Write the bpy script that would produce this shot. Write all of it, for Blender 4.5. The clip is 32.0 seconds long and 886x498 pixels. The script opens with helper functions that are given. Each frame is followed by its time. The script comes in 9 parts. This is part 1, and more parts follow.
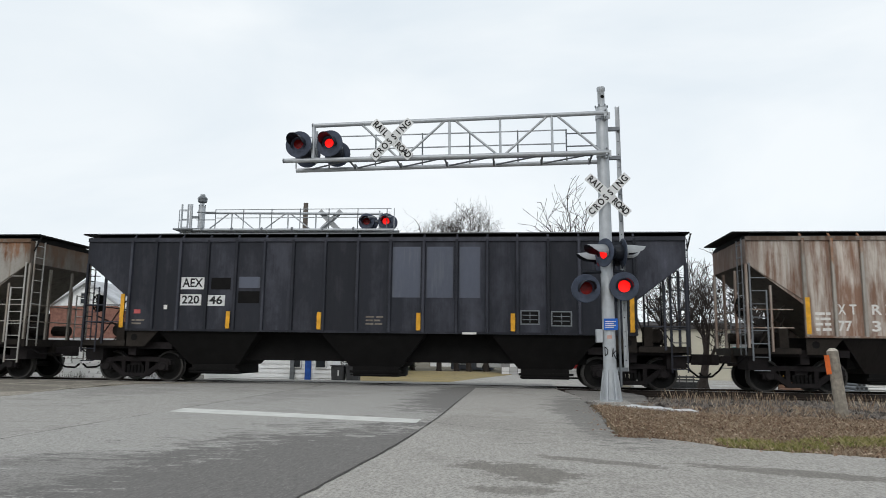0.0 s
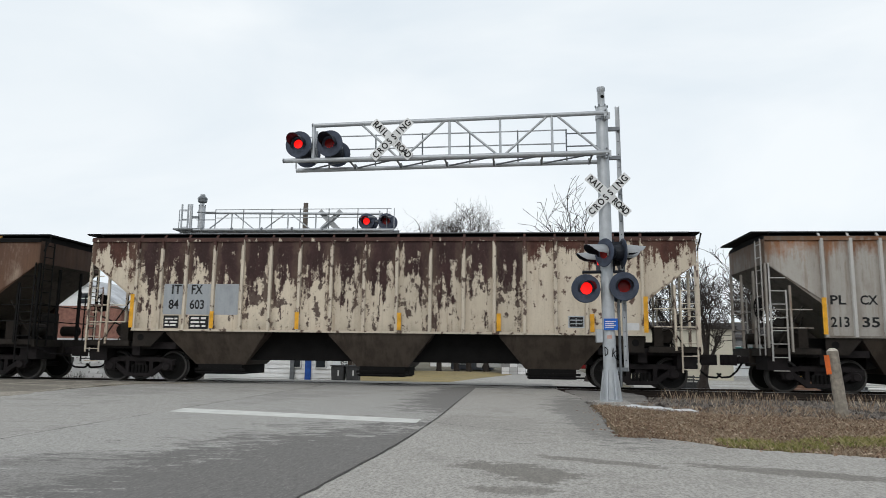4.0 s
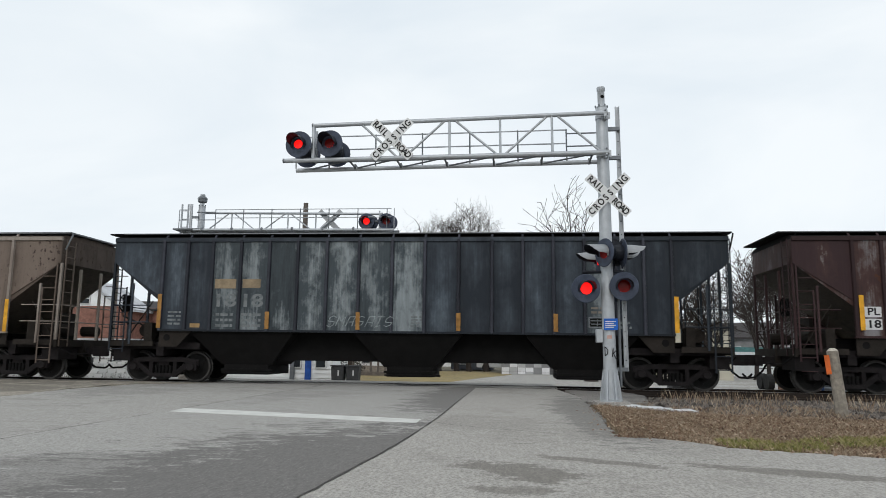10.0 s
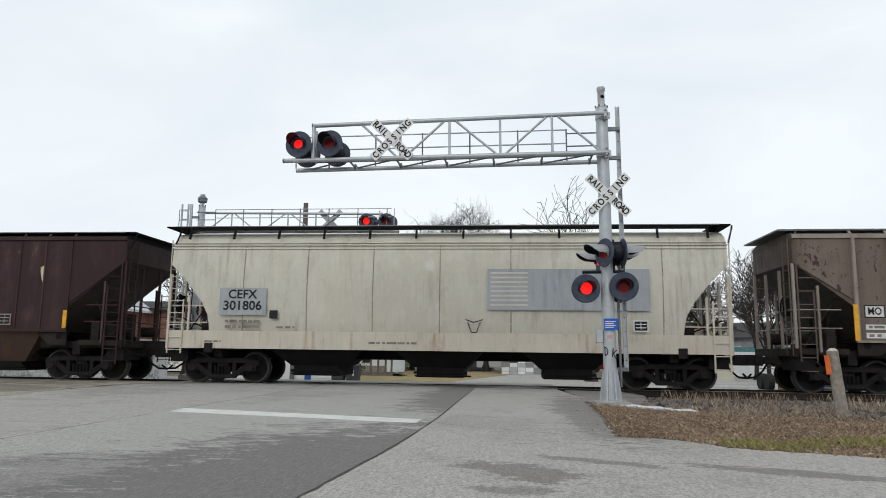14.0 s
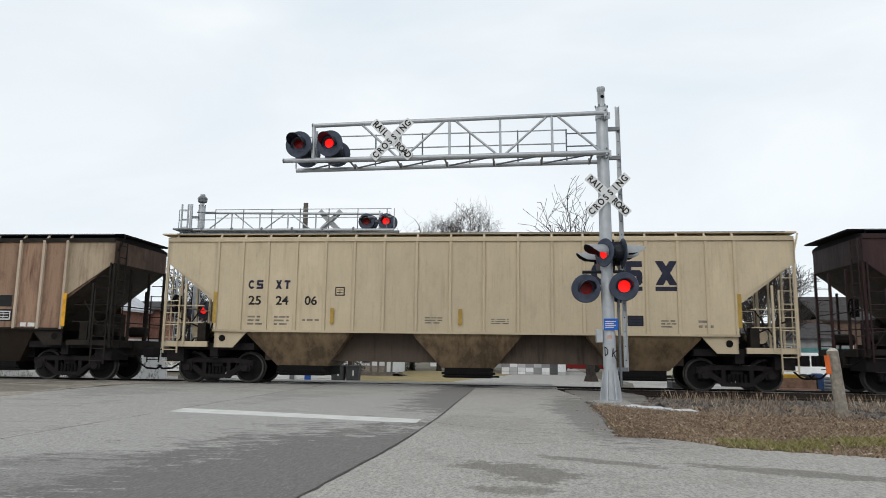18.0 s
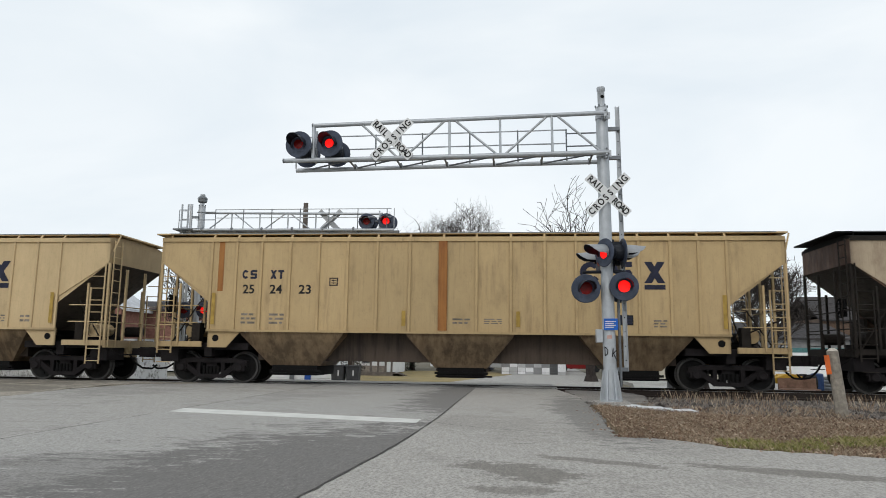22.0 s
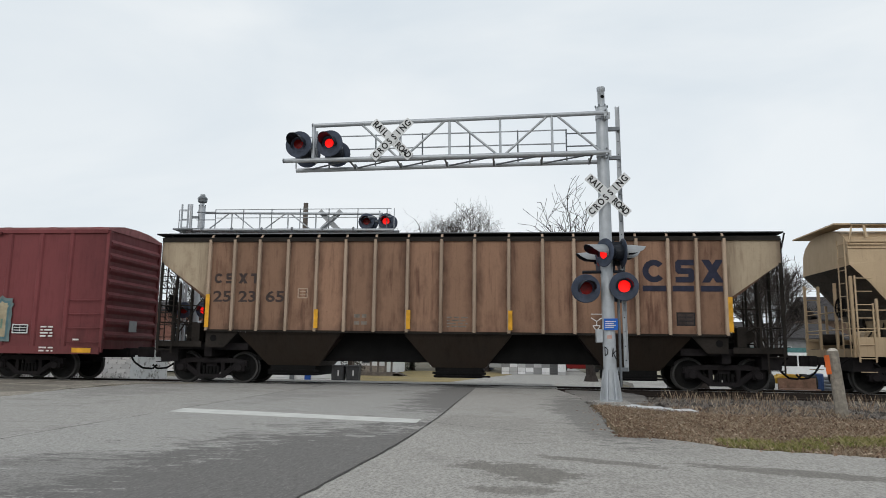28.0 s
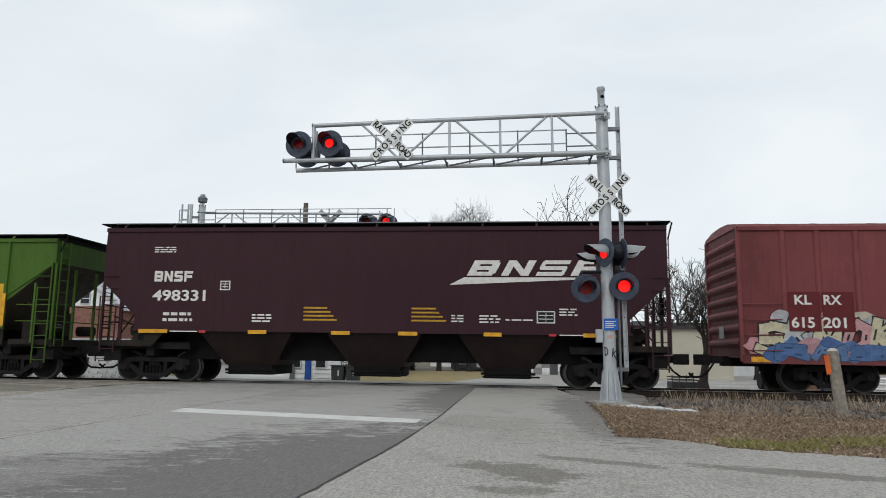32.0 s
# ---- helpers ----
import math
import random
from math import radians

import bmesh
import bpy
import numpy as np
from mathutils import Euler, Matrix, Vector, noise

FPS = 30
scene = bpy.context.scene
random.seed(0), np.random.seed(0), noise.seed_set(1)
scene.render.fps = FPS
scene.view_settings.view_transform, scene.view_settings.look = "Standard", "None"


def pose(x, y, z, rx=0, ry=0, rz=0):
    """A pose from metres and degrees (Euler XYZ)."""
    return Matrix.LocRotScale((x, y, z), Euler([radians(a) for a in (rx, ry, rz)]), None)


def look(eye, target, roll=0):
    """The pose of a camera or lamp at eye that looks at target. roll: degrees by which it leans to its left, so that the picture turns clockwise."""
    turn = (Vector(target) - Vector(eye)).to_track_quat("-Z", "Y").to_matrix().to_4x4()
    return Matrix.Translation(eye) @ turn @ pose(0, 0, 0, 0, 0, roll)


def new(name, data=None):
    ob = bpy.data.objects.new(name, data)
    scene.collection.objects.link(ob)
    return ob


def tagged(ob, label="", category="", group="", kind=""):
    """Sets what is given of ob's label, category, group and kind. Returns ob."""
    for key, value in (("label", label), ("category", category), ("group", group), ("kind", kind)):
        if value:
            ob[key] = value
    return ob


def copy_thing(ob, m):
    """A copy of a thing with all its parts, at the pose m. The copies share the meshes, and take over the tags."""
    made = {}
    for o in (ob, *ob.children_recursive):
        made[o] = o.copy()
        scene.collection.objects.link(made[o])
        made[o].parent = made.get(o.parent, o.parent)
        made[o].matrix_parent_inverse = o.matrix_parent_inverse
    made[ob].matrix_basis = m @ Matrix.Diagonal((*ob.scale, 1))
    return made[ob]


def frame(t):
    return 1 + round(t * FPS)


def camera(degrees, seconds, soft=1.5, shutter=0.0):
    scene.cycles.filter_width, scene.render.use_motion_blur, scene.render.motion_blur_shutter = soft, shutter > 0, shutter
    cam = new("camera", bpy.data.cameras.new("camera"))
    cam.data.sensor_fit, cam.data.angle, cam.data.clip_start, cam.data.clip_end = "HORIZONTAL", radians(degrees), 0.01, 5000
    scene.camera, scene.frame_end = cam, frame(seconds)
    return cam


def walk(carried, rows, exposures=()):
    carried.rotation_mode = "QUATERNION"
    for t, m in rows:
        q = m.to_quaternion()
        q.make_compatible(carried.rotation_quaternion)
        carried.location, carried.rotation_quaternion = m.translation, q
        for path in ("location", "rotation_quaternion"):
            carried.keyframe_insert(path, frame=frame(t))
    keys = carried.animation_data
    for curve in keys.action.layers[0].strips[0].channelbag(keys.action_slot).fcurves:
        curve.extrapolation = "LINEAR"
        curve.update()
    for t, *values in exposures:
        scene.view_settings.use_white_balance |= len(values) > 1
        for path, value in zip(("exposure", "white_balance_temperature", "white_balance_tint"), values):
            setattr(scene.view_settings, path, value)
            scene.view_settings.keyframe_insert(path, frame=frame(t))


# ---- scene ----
# World: x along the track (the train runs towards +x), y away from the camera, z = 0 at the rail heads.
TRACK_Y = 21.6
cam = camera(64.6, 32.0, 0.8, 0.08)
EYE = (0.0, 0.0, 1.0)
YAW, PITCH = -0.100839, 0.145854
AIM = (math.sin(YAW) * math.cos(PITCH), math.cos(YAW) * math.cos(PITCH), 1.0 + math.sin(PITCH))
walk(cam, [(0.0, look(EYE, AIM, 0.755)), (32.0, look(EYE, AIM, 0.755))],
     ((0.0, 0.0), (25.0, 0.0), (28.0, -0.13), (30.0, -0.15), (32.0, -0.09)))

# ---- light: overcast sky with a weak, wide sun ----
world = bpy.data.worlds.new("overcast")
scene.world = world
world.use_nodes = True


def build_world():
    nt = world.node_tree
    nt.nodes.clear()
    out = nt.nodes.new("ShaderNodeOutputWorld")
    bg = nt.nodes.new("ShaderNodeBackground")
    sky = nt.nodes.new("ShaderNodeTexSky")
    sky.sky_type = 'NISHITA'
    sky.sun_disc = False
    sky.sun_elevation = radians(38)
    sky.sun_rotation = radians(200)
    sky_dim = nt.nodes.new("ShaderNodeVectorMath")
    sky_dim.operation = 'SCALE'
    sky_dim.inputs[3].default_value = 0.09
    co = nt.nodes.new("ShaderNodeTexCoord")
    mp = nt.nodes.new("ShaderNodeMapping")
    mp.inputs["Scale"].default_value = (1.0, 1.0, 2.6)
    n1 = nt.nodes.new("ShaderNodeTexNoise")
    n1.inputs["Scale"].default_value = 1.7
    n1.inputs["Detail"].default_value = 5
    n1.inputs["Roughness"].default_value = 0.52
    n1.inputs["Distortion"].default_value = 0.4
    rp = nt.nodes.new("ShaderNodeValToRGB")
    e = rp.color_ramp.elements
    e[0].position, e[0].color = 0.30, (0.79, 0.880, 0.955, 1)
    e[1].position, e[1].color = 0.66, (0.995, 1.045, 1.075, 1)
    mix = nt.nodes.new("ShaderNodeMix")
    mix.data_type = 'RGBA'
    mix.inputs[0].default_value = 0.93
    nt.links.new(co.outputs["Generated"], mp.inputs["Vector"])
    nt.links.new(mp.outputs["Vector"], n1.inputs["Vector"])
    nt.links.new(n1.outputs["Fac"], rp.inputs["Fac"])
    nt.links.new(sky.outputs["Color"], sky_dim.inputs[0])
    nt.links.new(sky_dim.outputs[0], mix.inputs[6])
    nt.links.new(rp.outputs["Color"], mix.inputs[7])
    nt.links.new(mix.outputs[2], bg.inputs["Color"])
    bg.inputs["Strength"].default_value = 0.97
    nt.links.new(bg.outputs[0], out.inputs["Surface"])


build_world()
sun = new("sun", bpy.data.lights.new("sun", 'SUN'))
sun.data.energy, sun.data.angle, sun.data.color = 0.72, radians(25), (1.0, 0.945, 0.875)
sun.matrix_world = look((-10, -25, 30), (0, 20, 0))


# ---- materials ----
def srgb(r, g, b):
    """Linear colour from 0-255 display values."""
    return tuple(((c / 255 + 0.055) / 1.055) ** 2.4 if c > 10 else c / 255 / 12.92 for c in (r, g, b)) + (1.0,)


class Mat:
    """A small builder of node materials."""

    def __init__(self, name, rough=0.6, metal=0.0):
        self.m = bpy.data.materials.new(name)
        self.m.use_nodes = True
        self.nt = self.m.node_tree
        self.b = self.nt.nodes["Principled BSDF"]
        self.b.inputs["Roughness"].default_value = rough
        self.b.inputs["Metallic"].default_value = metal
        self.b.inputs["Specular IOR Level"].default_value = 0.22
        self.co = self.nt.nodes.new("ShaderNodeTexCoord").outputs["Object"]
        self.rnd = self.nt.nodes.new("ShaderNodeObjectInfo").outputs["Random"]

    def node(self, kind):
        return self.nt.nodes.new(kind)

    def link(self, a, b):
        self.nt.links.new(a, b)

    def noise(self, scale, stretch=(1, 1, 1), detail=4.0, rough=0.55, shift=(0, 0, 0)):
        mp = self.node("ShaderNodeMapping")
        mp.inputs["Scale"].default_value = stretch
        mp.inputs["Location"].default_value = shift
        n = self.node("ShaderNodeTexNoise")
        n.inputs["Scale"].default_value = scale
        n.inputs["Detail"].default_value = detail
        n.inputs["Roughness"].default_value = rough
        self.link(self.co, mp.inputs["Vector"])
        self.link(mp.outputs["Vector"], n.inputs["Vector"])
        return n.outputs["Fac"]

    def ramp(self, fac, lo, hi, a=0.0, b=1.0):
        r = self.node("ShaderNodeMapRange")
        r.inputs["From Min"].default_value, r.inputs["From Max"].default_value = lo, hi
        r.inputs["To Min"].default_value, r.inputs["To Max"].default_value = a, b
        self.link(fac, r.inputs["Value"])
        return r.outputs["Result"]

    def math(self, op, a, b):
        n = self.node("ShaderNodeMath")
        n.operation = op
        for k, v in ((0, a), (1, b)):
            if isinstance(v, (int, float)):
                n.inputs[k].default_value = v
            else:
                self.link(v, n.inputs[k])
        return n.outputs[0]

    def mix(self, fac, a, b, blend='MIX'):
        n = self.node("ShaderNodeMix")
        n.data_type, n.blend_type = 'RGBA', blend
        for k, v in ((0, fac), (6, a), (7, b)):
            if isinstance(v, (int, float, tuple)):
                n.inputs[k].default_value = v
            else:
                self.link(v, n.inputs[k])
        return n.outputs[2]

    def height(self):
        s = self.node("ShaderNodeSeparateXYZ")
        self.link(self.co, s.inputs[0])
        return s.outputs

    def done(self, col, bump=None, strength=0.2, dist=0.01, rough=None):
        if isinstance(col, tuple):
            self.b.inputs["Base Color"].default_value = col
        else:
            self.link(col, self.b.inputs["Base Color"])
        if rough is not None:
            self.link(rough, self.b.inputs["Roughness"])
        if bump is not None:
            n = self.node("ShaderNodeBump")
            n.inputs["Strength"].default_value, n.inputs["Distance"].default_value = strength, dist
            self.link(bump, n.inputs["Height"])
            self.link(n.outputs[0], self.b.inputs["Normal"])
        return self.m


def tint(c, k):
    return tuple(min(1.0, v * k) for v in c[:3]) + (1.0,)


def plain(name, c, rough=0.6, metal=0.0, var=0.25, scale=6.0):
    """Paint or metal with mild mottling at two scales."""
    m = Mat(name, rough, metal)
    a = m.noise(scale)
    b = m.noise(scale * 9)
    k = m.mix(m.ramp(a, 0.3, 0.7), tint(c, 1 - var), tint(c, 1 + var))
    k = m.mix(m.ramp(b, 0.45, 0.7, 0, 0.35), k, tint(c, 1 - 1.4 * var))
    return m.done(k, b, 0.15, 0.004)


def car_paint(name, base, streak, amount=0.5, spots=None, spot_amount=0.0, top=0.0, bottom=0.0, rnd=0.25, rough=0.6, seed=0.0, edge=0.0, spot_size=3.1, wear=None, worn=0.0, seam=0.5, soft=0.03, fade=0.08):
    """Weathered paint on steel, each sheet in its own way: streaks that run down, ragged scoured areas in the middle of
    the sheets, grime along their edges, spots of rust, a rusty run from the roof, road grime along the sill, which on
    the bays also paints the shade low down."""
    m = Mat(name, rough)
    z = m.height()[2]
    gx = m.node("ShaderNodeSeparateXYZ")
    m.link(m.node("ShaderNodeTexCoord").outputs["Generated"], gx.inputs[0])
    off = m.math('ABSOLUTE', m.math('SUBTRACT', gx.outputs[0], 0.5), 0)
    if rnd:
        far = m.node("ShaderNodeCombineXYZ")
        m.link(m.math('MULTIPLY', m.rnd, 61.0), far.inputs[0])
        m.link(m.math('MULTIPLY', m.rnd, 23.0), far.inputs[2])
        add = m.node("ShaderNodeVectorMath")
        m.link(m.co, add.inputs[0])
        m.link(far.outputs[0], add.inputs[1])
        m.co = add.outputs[0]
    st = m.noise(3.0, (2.2, 1.0, 0.20), 6, 0.64, (seed, 0, 0))
    fine = m.noise(9.0, (3.4, 1.0, 0.10), 7, 0.72, (seed * 2, 0, 0))
    big = m.noise(0.55, (1, 1, 0.6), 3, 0.5, (seed * 3, 0, 1))
    blotch = m.noise(1.7, (1.2, 1.0, 0.60), 8, 0.70, (seed * 5, 2, 0))
    grain = m.noise(34.0, (1, 1, 0.6), 5, 0.68)
    f = m.ramp(m.math('ADD', m.math('MULTIPLY', st, 0.6), m.math('MULTIPLY', big, 0.4)), 0.66 - 0.30 * amount, 0.79 - 0.30 * amount)
    col = m.mix(f, base, streak)
    col = m.mix(m.ramp(blotch, 0.50, 0.70, 0, 0.40), col, tint(base, 1.28))
    col = m.mix(m.ramp(blotch, 0.46, 0.30, 0, 0.45), col, tint(streak, 0.85))
    col = m.mix(m.ramp(fine, 0.56, 0.70, 0, 0.42), col, tint(streak, 0.72))
    col = m.mix(m.ramp(fine, 0.42, 0.30, 0, 0.22), col, tint(base, 1.35))
    if worn:
        rag = m.math('ADD', m.math('MULTIPLY', m.noise(1.15, (1.0, 1.0, 0.55), 9, 0.70, (seed * 7, 5, 0)), 0.72), m.math('MULTIPLY', fine, 0.28))
        rag = m.math('ADD', rag, m.math('MULTIPLY', m.math('SUBTRACT', 0.27, off), 0.26))
        rag = m.math('ADD', rag, m.ramp(m.rnd, 0, 1, -0.07, 0.07)) if rnd else rag
        gone = m.ramp(rag, 0.68 - 0.30 * worn, 0.68 - 0.30 * worn + soft)
        col = m.mix(m.ramp(rag, 0.58 - 0.30 * worn, 0.68 - 0.30 * worn, 0, 0.55), col, tint(streak, 1.35))
        pale = m.mix(m.ramp(st, 0.35, 0.65), tint(wear, 0.80), tint(wear, 1.15))
        pale = m.mix(m.ramp(blotch, 0.52, 0.60, 0, 0.35), pale, tint(streak, 0.9))
        col = m.mix(gone, col, pale)
    if top:
        chips = m.noise(2.4, (1.5, 1.0, 0.75), 9, 0.70, (seed * 2, 9, 0))
        run = m.math('ADD', m.ramp(z, 4.3 - 2.6 * top, 4.35, 0, 1.0), m.math('ADD', m.ramp(st, 0.3, 0.7, -0.35, 0.25), m.ramp(chips, 0.3, 0.7, -0.40, 0.40)))
        rusty = m.mix(m.ramp(blotch, 0.40, 0.62), tint(spots or streak, 0.75), tint(spots or streak, 1.35))
        col = m.mix(m.ramp(run, 0.54 - fade / 2, 0.54 + fade / 2), col, rusty)
    if spot_amount:
        sp = m.noise(spot_size, (1.2, 1, 0.85), 5, 0.60, (seed, 3, 0))
        zone = m.noise(0.75, (1, 1, 0.9), 2, 0.5, (seed, 7, 0))
        sf = m.math('ADD', m.math('MULTIPLY', sp, 0.70), m.math('MULTIPLY', zone, 0.30))
        col = m.mix(m.ramp(sf, 0.62 - 0.16 * spot_amount, 0.65 - 0.16 * spot_amount, 0, 0.9), col, spots or streak)
    if edge:
        soot = m.math('ADD', m.ramp(off, 0.12, 0.5, 0, 0.8), m.ramp(blotch, 0.3, 0.7, -0.3, 0.4))
        col = m.mix(m.ramp(soot, 0.25, 0.95, 0, edge), col, tint(streak, 0.55))
    if seam and rnd:
        crust = m.math('ADD', m.ramp(off, 0.36, 0.5, 0, 0.9), m.ramp(blotch, 0.3, 0.7, -0.35, 0.35))
        col = m.mix(m.ramp(crust, 0.35, 0.95, 0, seam), col, tint(streak, 0.45))
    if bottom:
        # darker towards the bottom: grime on the sides, also painted shade on bays
        grime_shade = m.math('ADD', m.ramp(z, 2.3, 1.2, 0, 0.8), m.ramp(blotch, 0.3, 0.7, -0.35, 0.35))
        col = m.mix(m.ramp(grime_shade, 0.3, 0.95, 0, bottom), col, (0.030, 0.023, 0.018, 1))
    col = m.mix(m.ramp(grain, 0.56, 0.72, 0, 0.30), col, tint(streak, 0.5))
    if rnd:
        k = m.ramp(m.rnd, 0, 1, 1 - rnd, 1 + rnd)
        mul = m.node("ShaderNodeVectorMath")
        mul.operation = 'SCALE'
        m.link(col, mul.inputs[0])
        m.link(k, mul.inputs[3])
        col = mul.outputs[0]
    dent = m.math('ADD', m.math('MULTIPLY', big, 0.8), m.math('MULTIPLY', grain, 0.05))
    return m.done(col, dent, 0.35, 0.05, m.ramp(fine, 0.3, 0.7, rough - 0.12, rough + 0.15))


def glow(name, c, strength):
    m = bpy.data.materials.new(name)
    m.use_nodes = True
    b = m.node_tree.nodes["Principled BSDF"]
    b.inputs["Base Color"].default_value = c
    b.inputs["Emission Color"].default_value = c
    b.inputs["Emission Strength"].default_value = strength
    return m


M_STEEL = plain("galvanised_steel", srgb(178, 182, 186), 0.45, 0.35, 0.12, 5)
M_STEEL_DARK = plain("weathered_steel", srgb(120, 124, 128), 0.5, 0.5, 0.2, 5)
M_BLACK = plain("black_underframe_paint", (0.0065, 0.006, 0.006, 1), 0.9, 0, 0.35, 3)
M_TRUCK = plain("cast_steel_with_road_dirt", (0.0135, 0.0112, 0.0118, 1), 0.85, 0, 0.4, 4)
M_WHEEL = plain("wheel_steel", (0.011, 0.0105, 0.010, 1), 0.7, 0.0, 0.35, 5)
M_TREAD = plain("dull_wheel_rim", (0.07, 0.067, 0.064, 1), 0.5, 0.3, 0.2, 5)
M_DARKHEAD = plain("dark_signal_paint", (0.014, 0.017, 0.024, 1), 0.5, 0, 0.3, 6)
M_WHITE_SIGN = plain("white_sign_sheeting", (0.72, 0.73, 0.73, 1), 0.5, 0, 0.06, 4)
M_SIGN_BACK = plain("bare_sign_metal", (0.33, 0.34, 0.35, 1), 0.45, 0.4, 0.15, 4)
M_BLACK_INK = plain("black_lettering", (0.016, 0.016, 0.017, 1), 0.6, 0, 0.2, 8)
M_WHITE_INK = plain("white_lettering", (0.72, 0.70, 0.67, 1), 0.6, 0, 0.12, 8)
M_BROWN_INK = plain("faded_dark_lettering", (0.055, 0.040, 0.036, 1), 0.7, 0, 0.35, 5)
M_NAVY_INK = plain("navy_lettering", (0.022, 0.024, 0.045, 1), 0.6, 0, 0.25, 6)
M_ORANGE = plain("amber_reflective_strip", (0.72, 0.36, 0.03, 1), 0.5, 0, 0.25, 5)
M_BLUE = plain("blue_sign", (0.02, 0.12, 0.50, 1), 0.5, 0, 0.1, 5)
M_RUST_RAIL = plain("rail_steel", (0.034, 0.026, 0.022, 1), 0.65, 0.2, 0.3, 4)
M_RAILHEAD = plain("worn_rail_head", (0.34, 0.33, 0.32, 1), 0.35, 0.8, 0.15, 4)
M_LIT = glow("lit_signal_lamp", (1.0, 0.010, 0.008, 1), 0.95)
M_UNLIT = plain("dark_red_lens", (0.22, 0.010, 0.009, 1), 0.3, 0, 0.25, 12)


# ---- mesh helpers ----
def bm_box(bm, x0, x1, y0, y1, z0, z1):
    v = [bm.verts.new((x, y, z)) for z in (z0, z1) for x, y in ((x0, y0), (x1, y0), (x1, y1), (x0, y1))]
    for f in ((3, 2, 1, 0), (4, 5, 6, 7), (0, 1, 5, 4), (1, 2, 6, 5), (2, 3, 7, 6), (3, 0, 4, 7)):
        bm.faces.new([v[k] for k in f])


def bm_tube(bm, p0, p1, r0, r1=None, n=8, caps=True):
    p0, p1 = Vector(p0), Vector(p1)
    r1 = r0 if r1 is None else r1
    d = (p1 - p0).normalized()
    a = d.cross(Vector((0, 0, 1)) if abs(d.z) < 0.9 else Vector((1, 0, 0))).normalized()
    b = d.cross(a)
    rings = []
    for p, r in ((p0, r0), (p1, r1)):
        rings.append([bm.verts.new(p + (a * math.cos(k * math.tau / n) + b * math.sin(k * math.tau / n)) * r) for k in range(n)])
    for k in range(n):
        bm.faces.new((rings[0][k], rings[0][(k + 1) % n], rings[1][(k + 1) % n], rings[1][k]))
    if caps:
        bm.faces.new(rings[0][::-1])
        bm.faces.new(rings[1])


def bm_prism(bm, poly, y0, y1, axis='y'):
    """A polygon given as (x, z) pairs, drawn out along y (or as (y, z) along x, or (x, y) along z)."""
    def at(p, d):
        return {'y': (p[0], d, p[1]), 'x': (d, p[0], p[1]), 'z': (p[0], p[1], d)}[axis]
    a = [bm.verts.new(at(p, y0)) for p in poly]
    b = [bm.verts.new(at(p, y1)) for p in poly]
    n = len(poly)
    bm.faces.new(a)
    bm.faces.new(b[::-1])
    for k in range(n):
        bm.faces.new((a[k], b[k], b[(k + 1) % n], a[(k + 1) % n]))


def bm_disc(bm, c, axis, profile, n=20):
    """A lathe: profile of (distance along the axis, radius) pairs."""
    c, d = Vector(c), Vector(axis).normalized()
    a = d.cross(Vector((0, 0, 1)) if abs(d.z) < 0.9 else Vector((1, 0, 0))).normalized()
    b = d.cross(a)
    rings = []
    for h, r in profile:
        rings.append([bm.verts.new(c + d * h + (a * math.cos(k * math.tau / n) + b * math.sin(k * math.tau / n)) * r) for k in range(n)])
    for q, w in zip(rings, rings[1:]):
        for k in range(n):
            bm.faces.new((q[k], q[(k + 1) % n], w[(k + 1) % n], w[k]))
    bm.faces.new(rings[0][::-1])
    bm.faces.new(rings[-1])


def mesh_of(name, bm, material, smooth=False):
    bmesh.ops.recalc_face_normals(bm, faces=bm.faces)
    me = bpy.data.meshes.new(name)
    bm.to_mesh(me)
    bm.free()
    for q in material if isinstance(material, (list, tuple)) else [material]:
        me.materials.append(q)
    if smooth:
        me.shade_smooth()
        me.set_sharp_from_angle(angle=radians(38))
    return me


def part(name, bm, material, parent, label="", m=None, smooth=False):
    """Links a bmesh (or a mesh that is shared) as one object under a thing or a part."""
    me = bm if isinstance(bm, bpy.types.Mesh) else mesh_of(name, bm, material, smooth)
    ob = new(name, me)
    ob.parent = parent
    if m is not None:
        ob.matrix_basis = m
    if label:
        ob["label"] = label
    return ob


def boxpart(name, dims, material, parent, label="", bevel=0.0):
    bm = bmesh.new()
    bm_box(bm, *dims)
    if bevel:
        bmesh.ops.bevel(bm, geom=bm.edges[:], offset=bevel, segments=1, affect='EDGES')
    return part(name, bm, material, parent, label)


TEXT_CACHE = {}


def text_mesh(body, size, material, thick=0.002, bold=0.0):
    """Built-in lettering as a mesh in the xz plane, facing -y, centred."""
    key = (body, size, material.name, bold)
    if key not in TEXT_CACHE:
        cu = bpy.data.curves.new("lettering", 'FONT')
        cu.body, cu.size, cu.extrude, cu.offset = body, size, thick, bold
        cu.align_x, cu.align_y = 'CENTER', 'CENTER'
        cu.resolution_u = 3
        tmp = bpy.data.objects.new("lettering", cu)
        scene.collection.objects.link(tmp)
        dg = bpy.context.evaluated_depsgraph_get()
        me = bpy.data.meshes.new_from_object(tmp.evaluated_get(dg))
        bpy.data.objects.remove(tmp)
        bpy.data.curves.remove(cu)
        me.transform(Euler((radians(90), 0, 0)).to_matrix().to_4x4())
        me.materials.clear()
        me.materials.append(material)
        TEXT_CACHE[key] = me
    return TEXT_CACHE[key]


def lettering(body, size, x, y, z, material, parent, stretch=1.0, turn=0.0, name="lettering", bold=0.0):
    ob = new(name, text_mesh(body, size, material, bold=bold))
    ob.parent = parent
    ob.matrix_basis = pose(x, y, z, 0, turn, 0) @ Matrix.Diagonal((stretch, 1, 1, 1))
    return ob


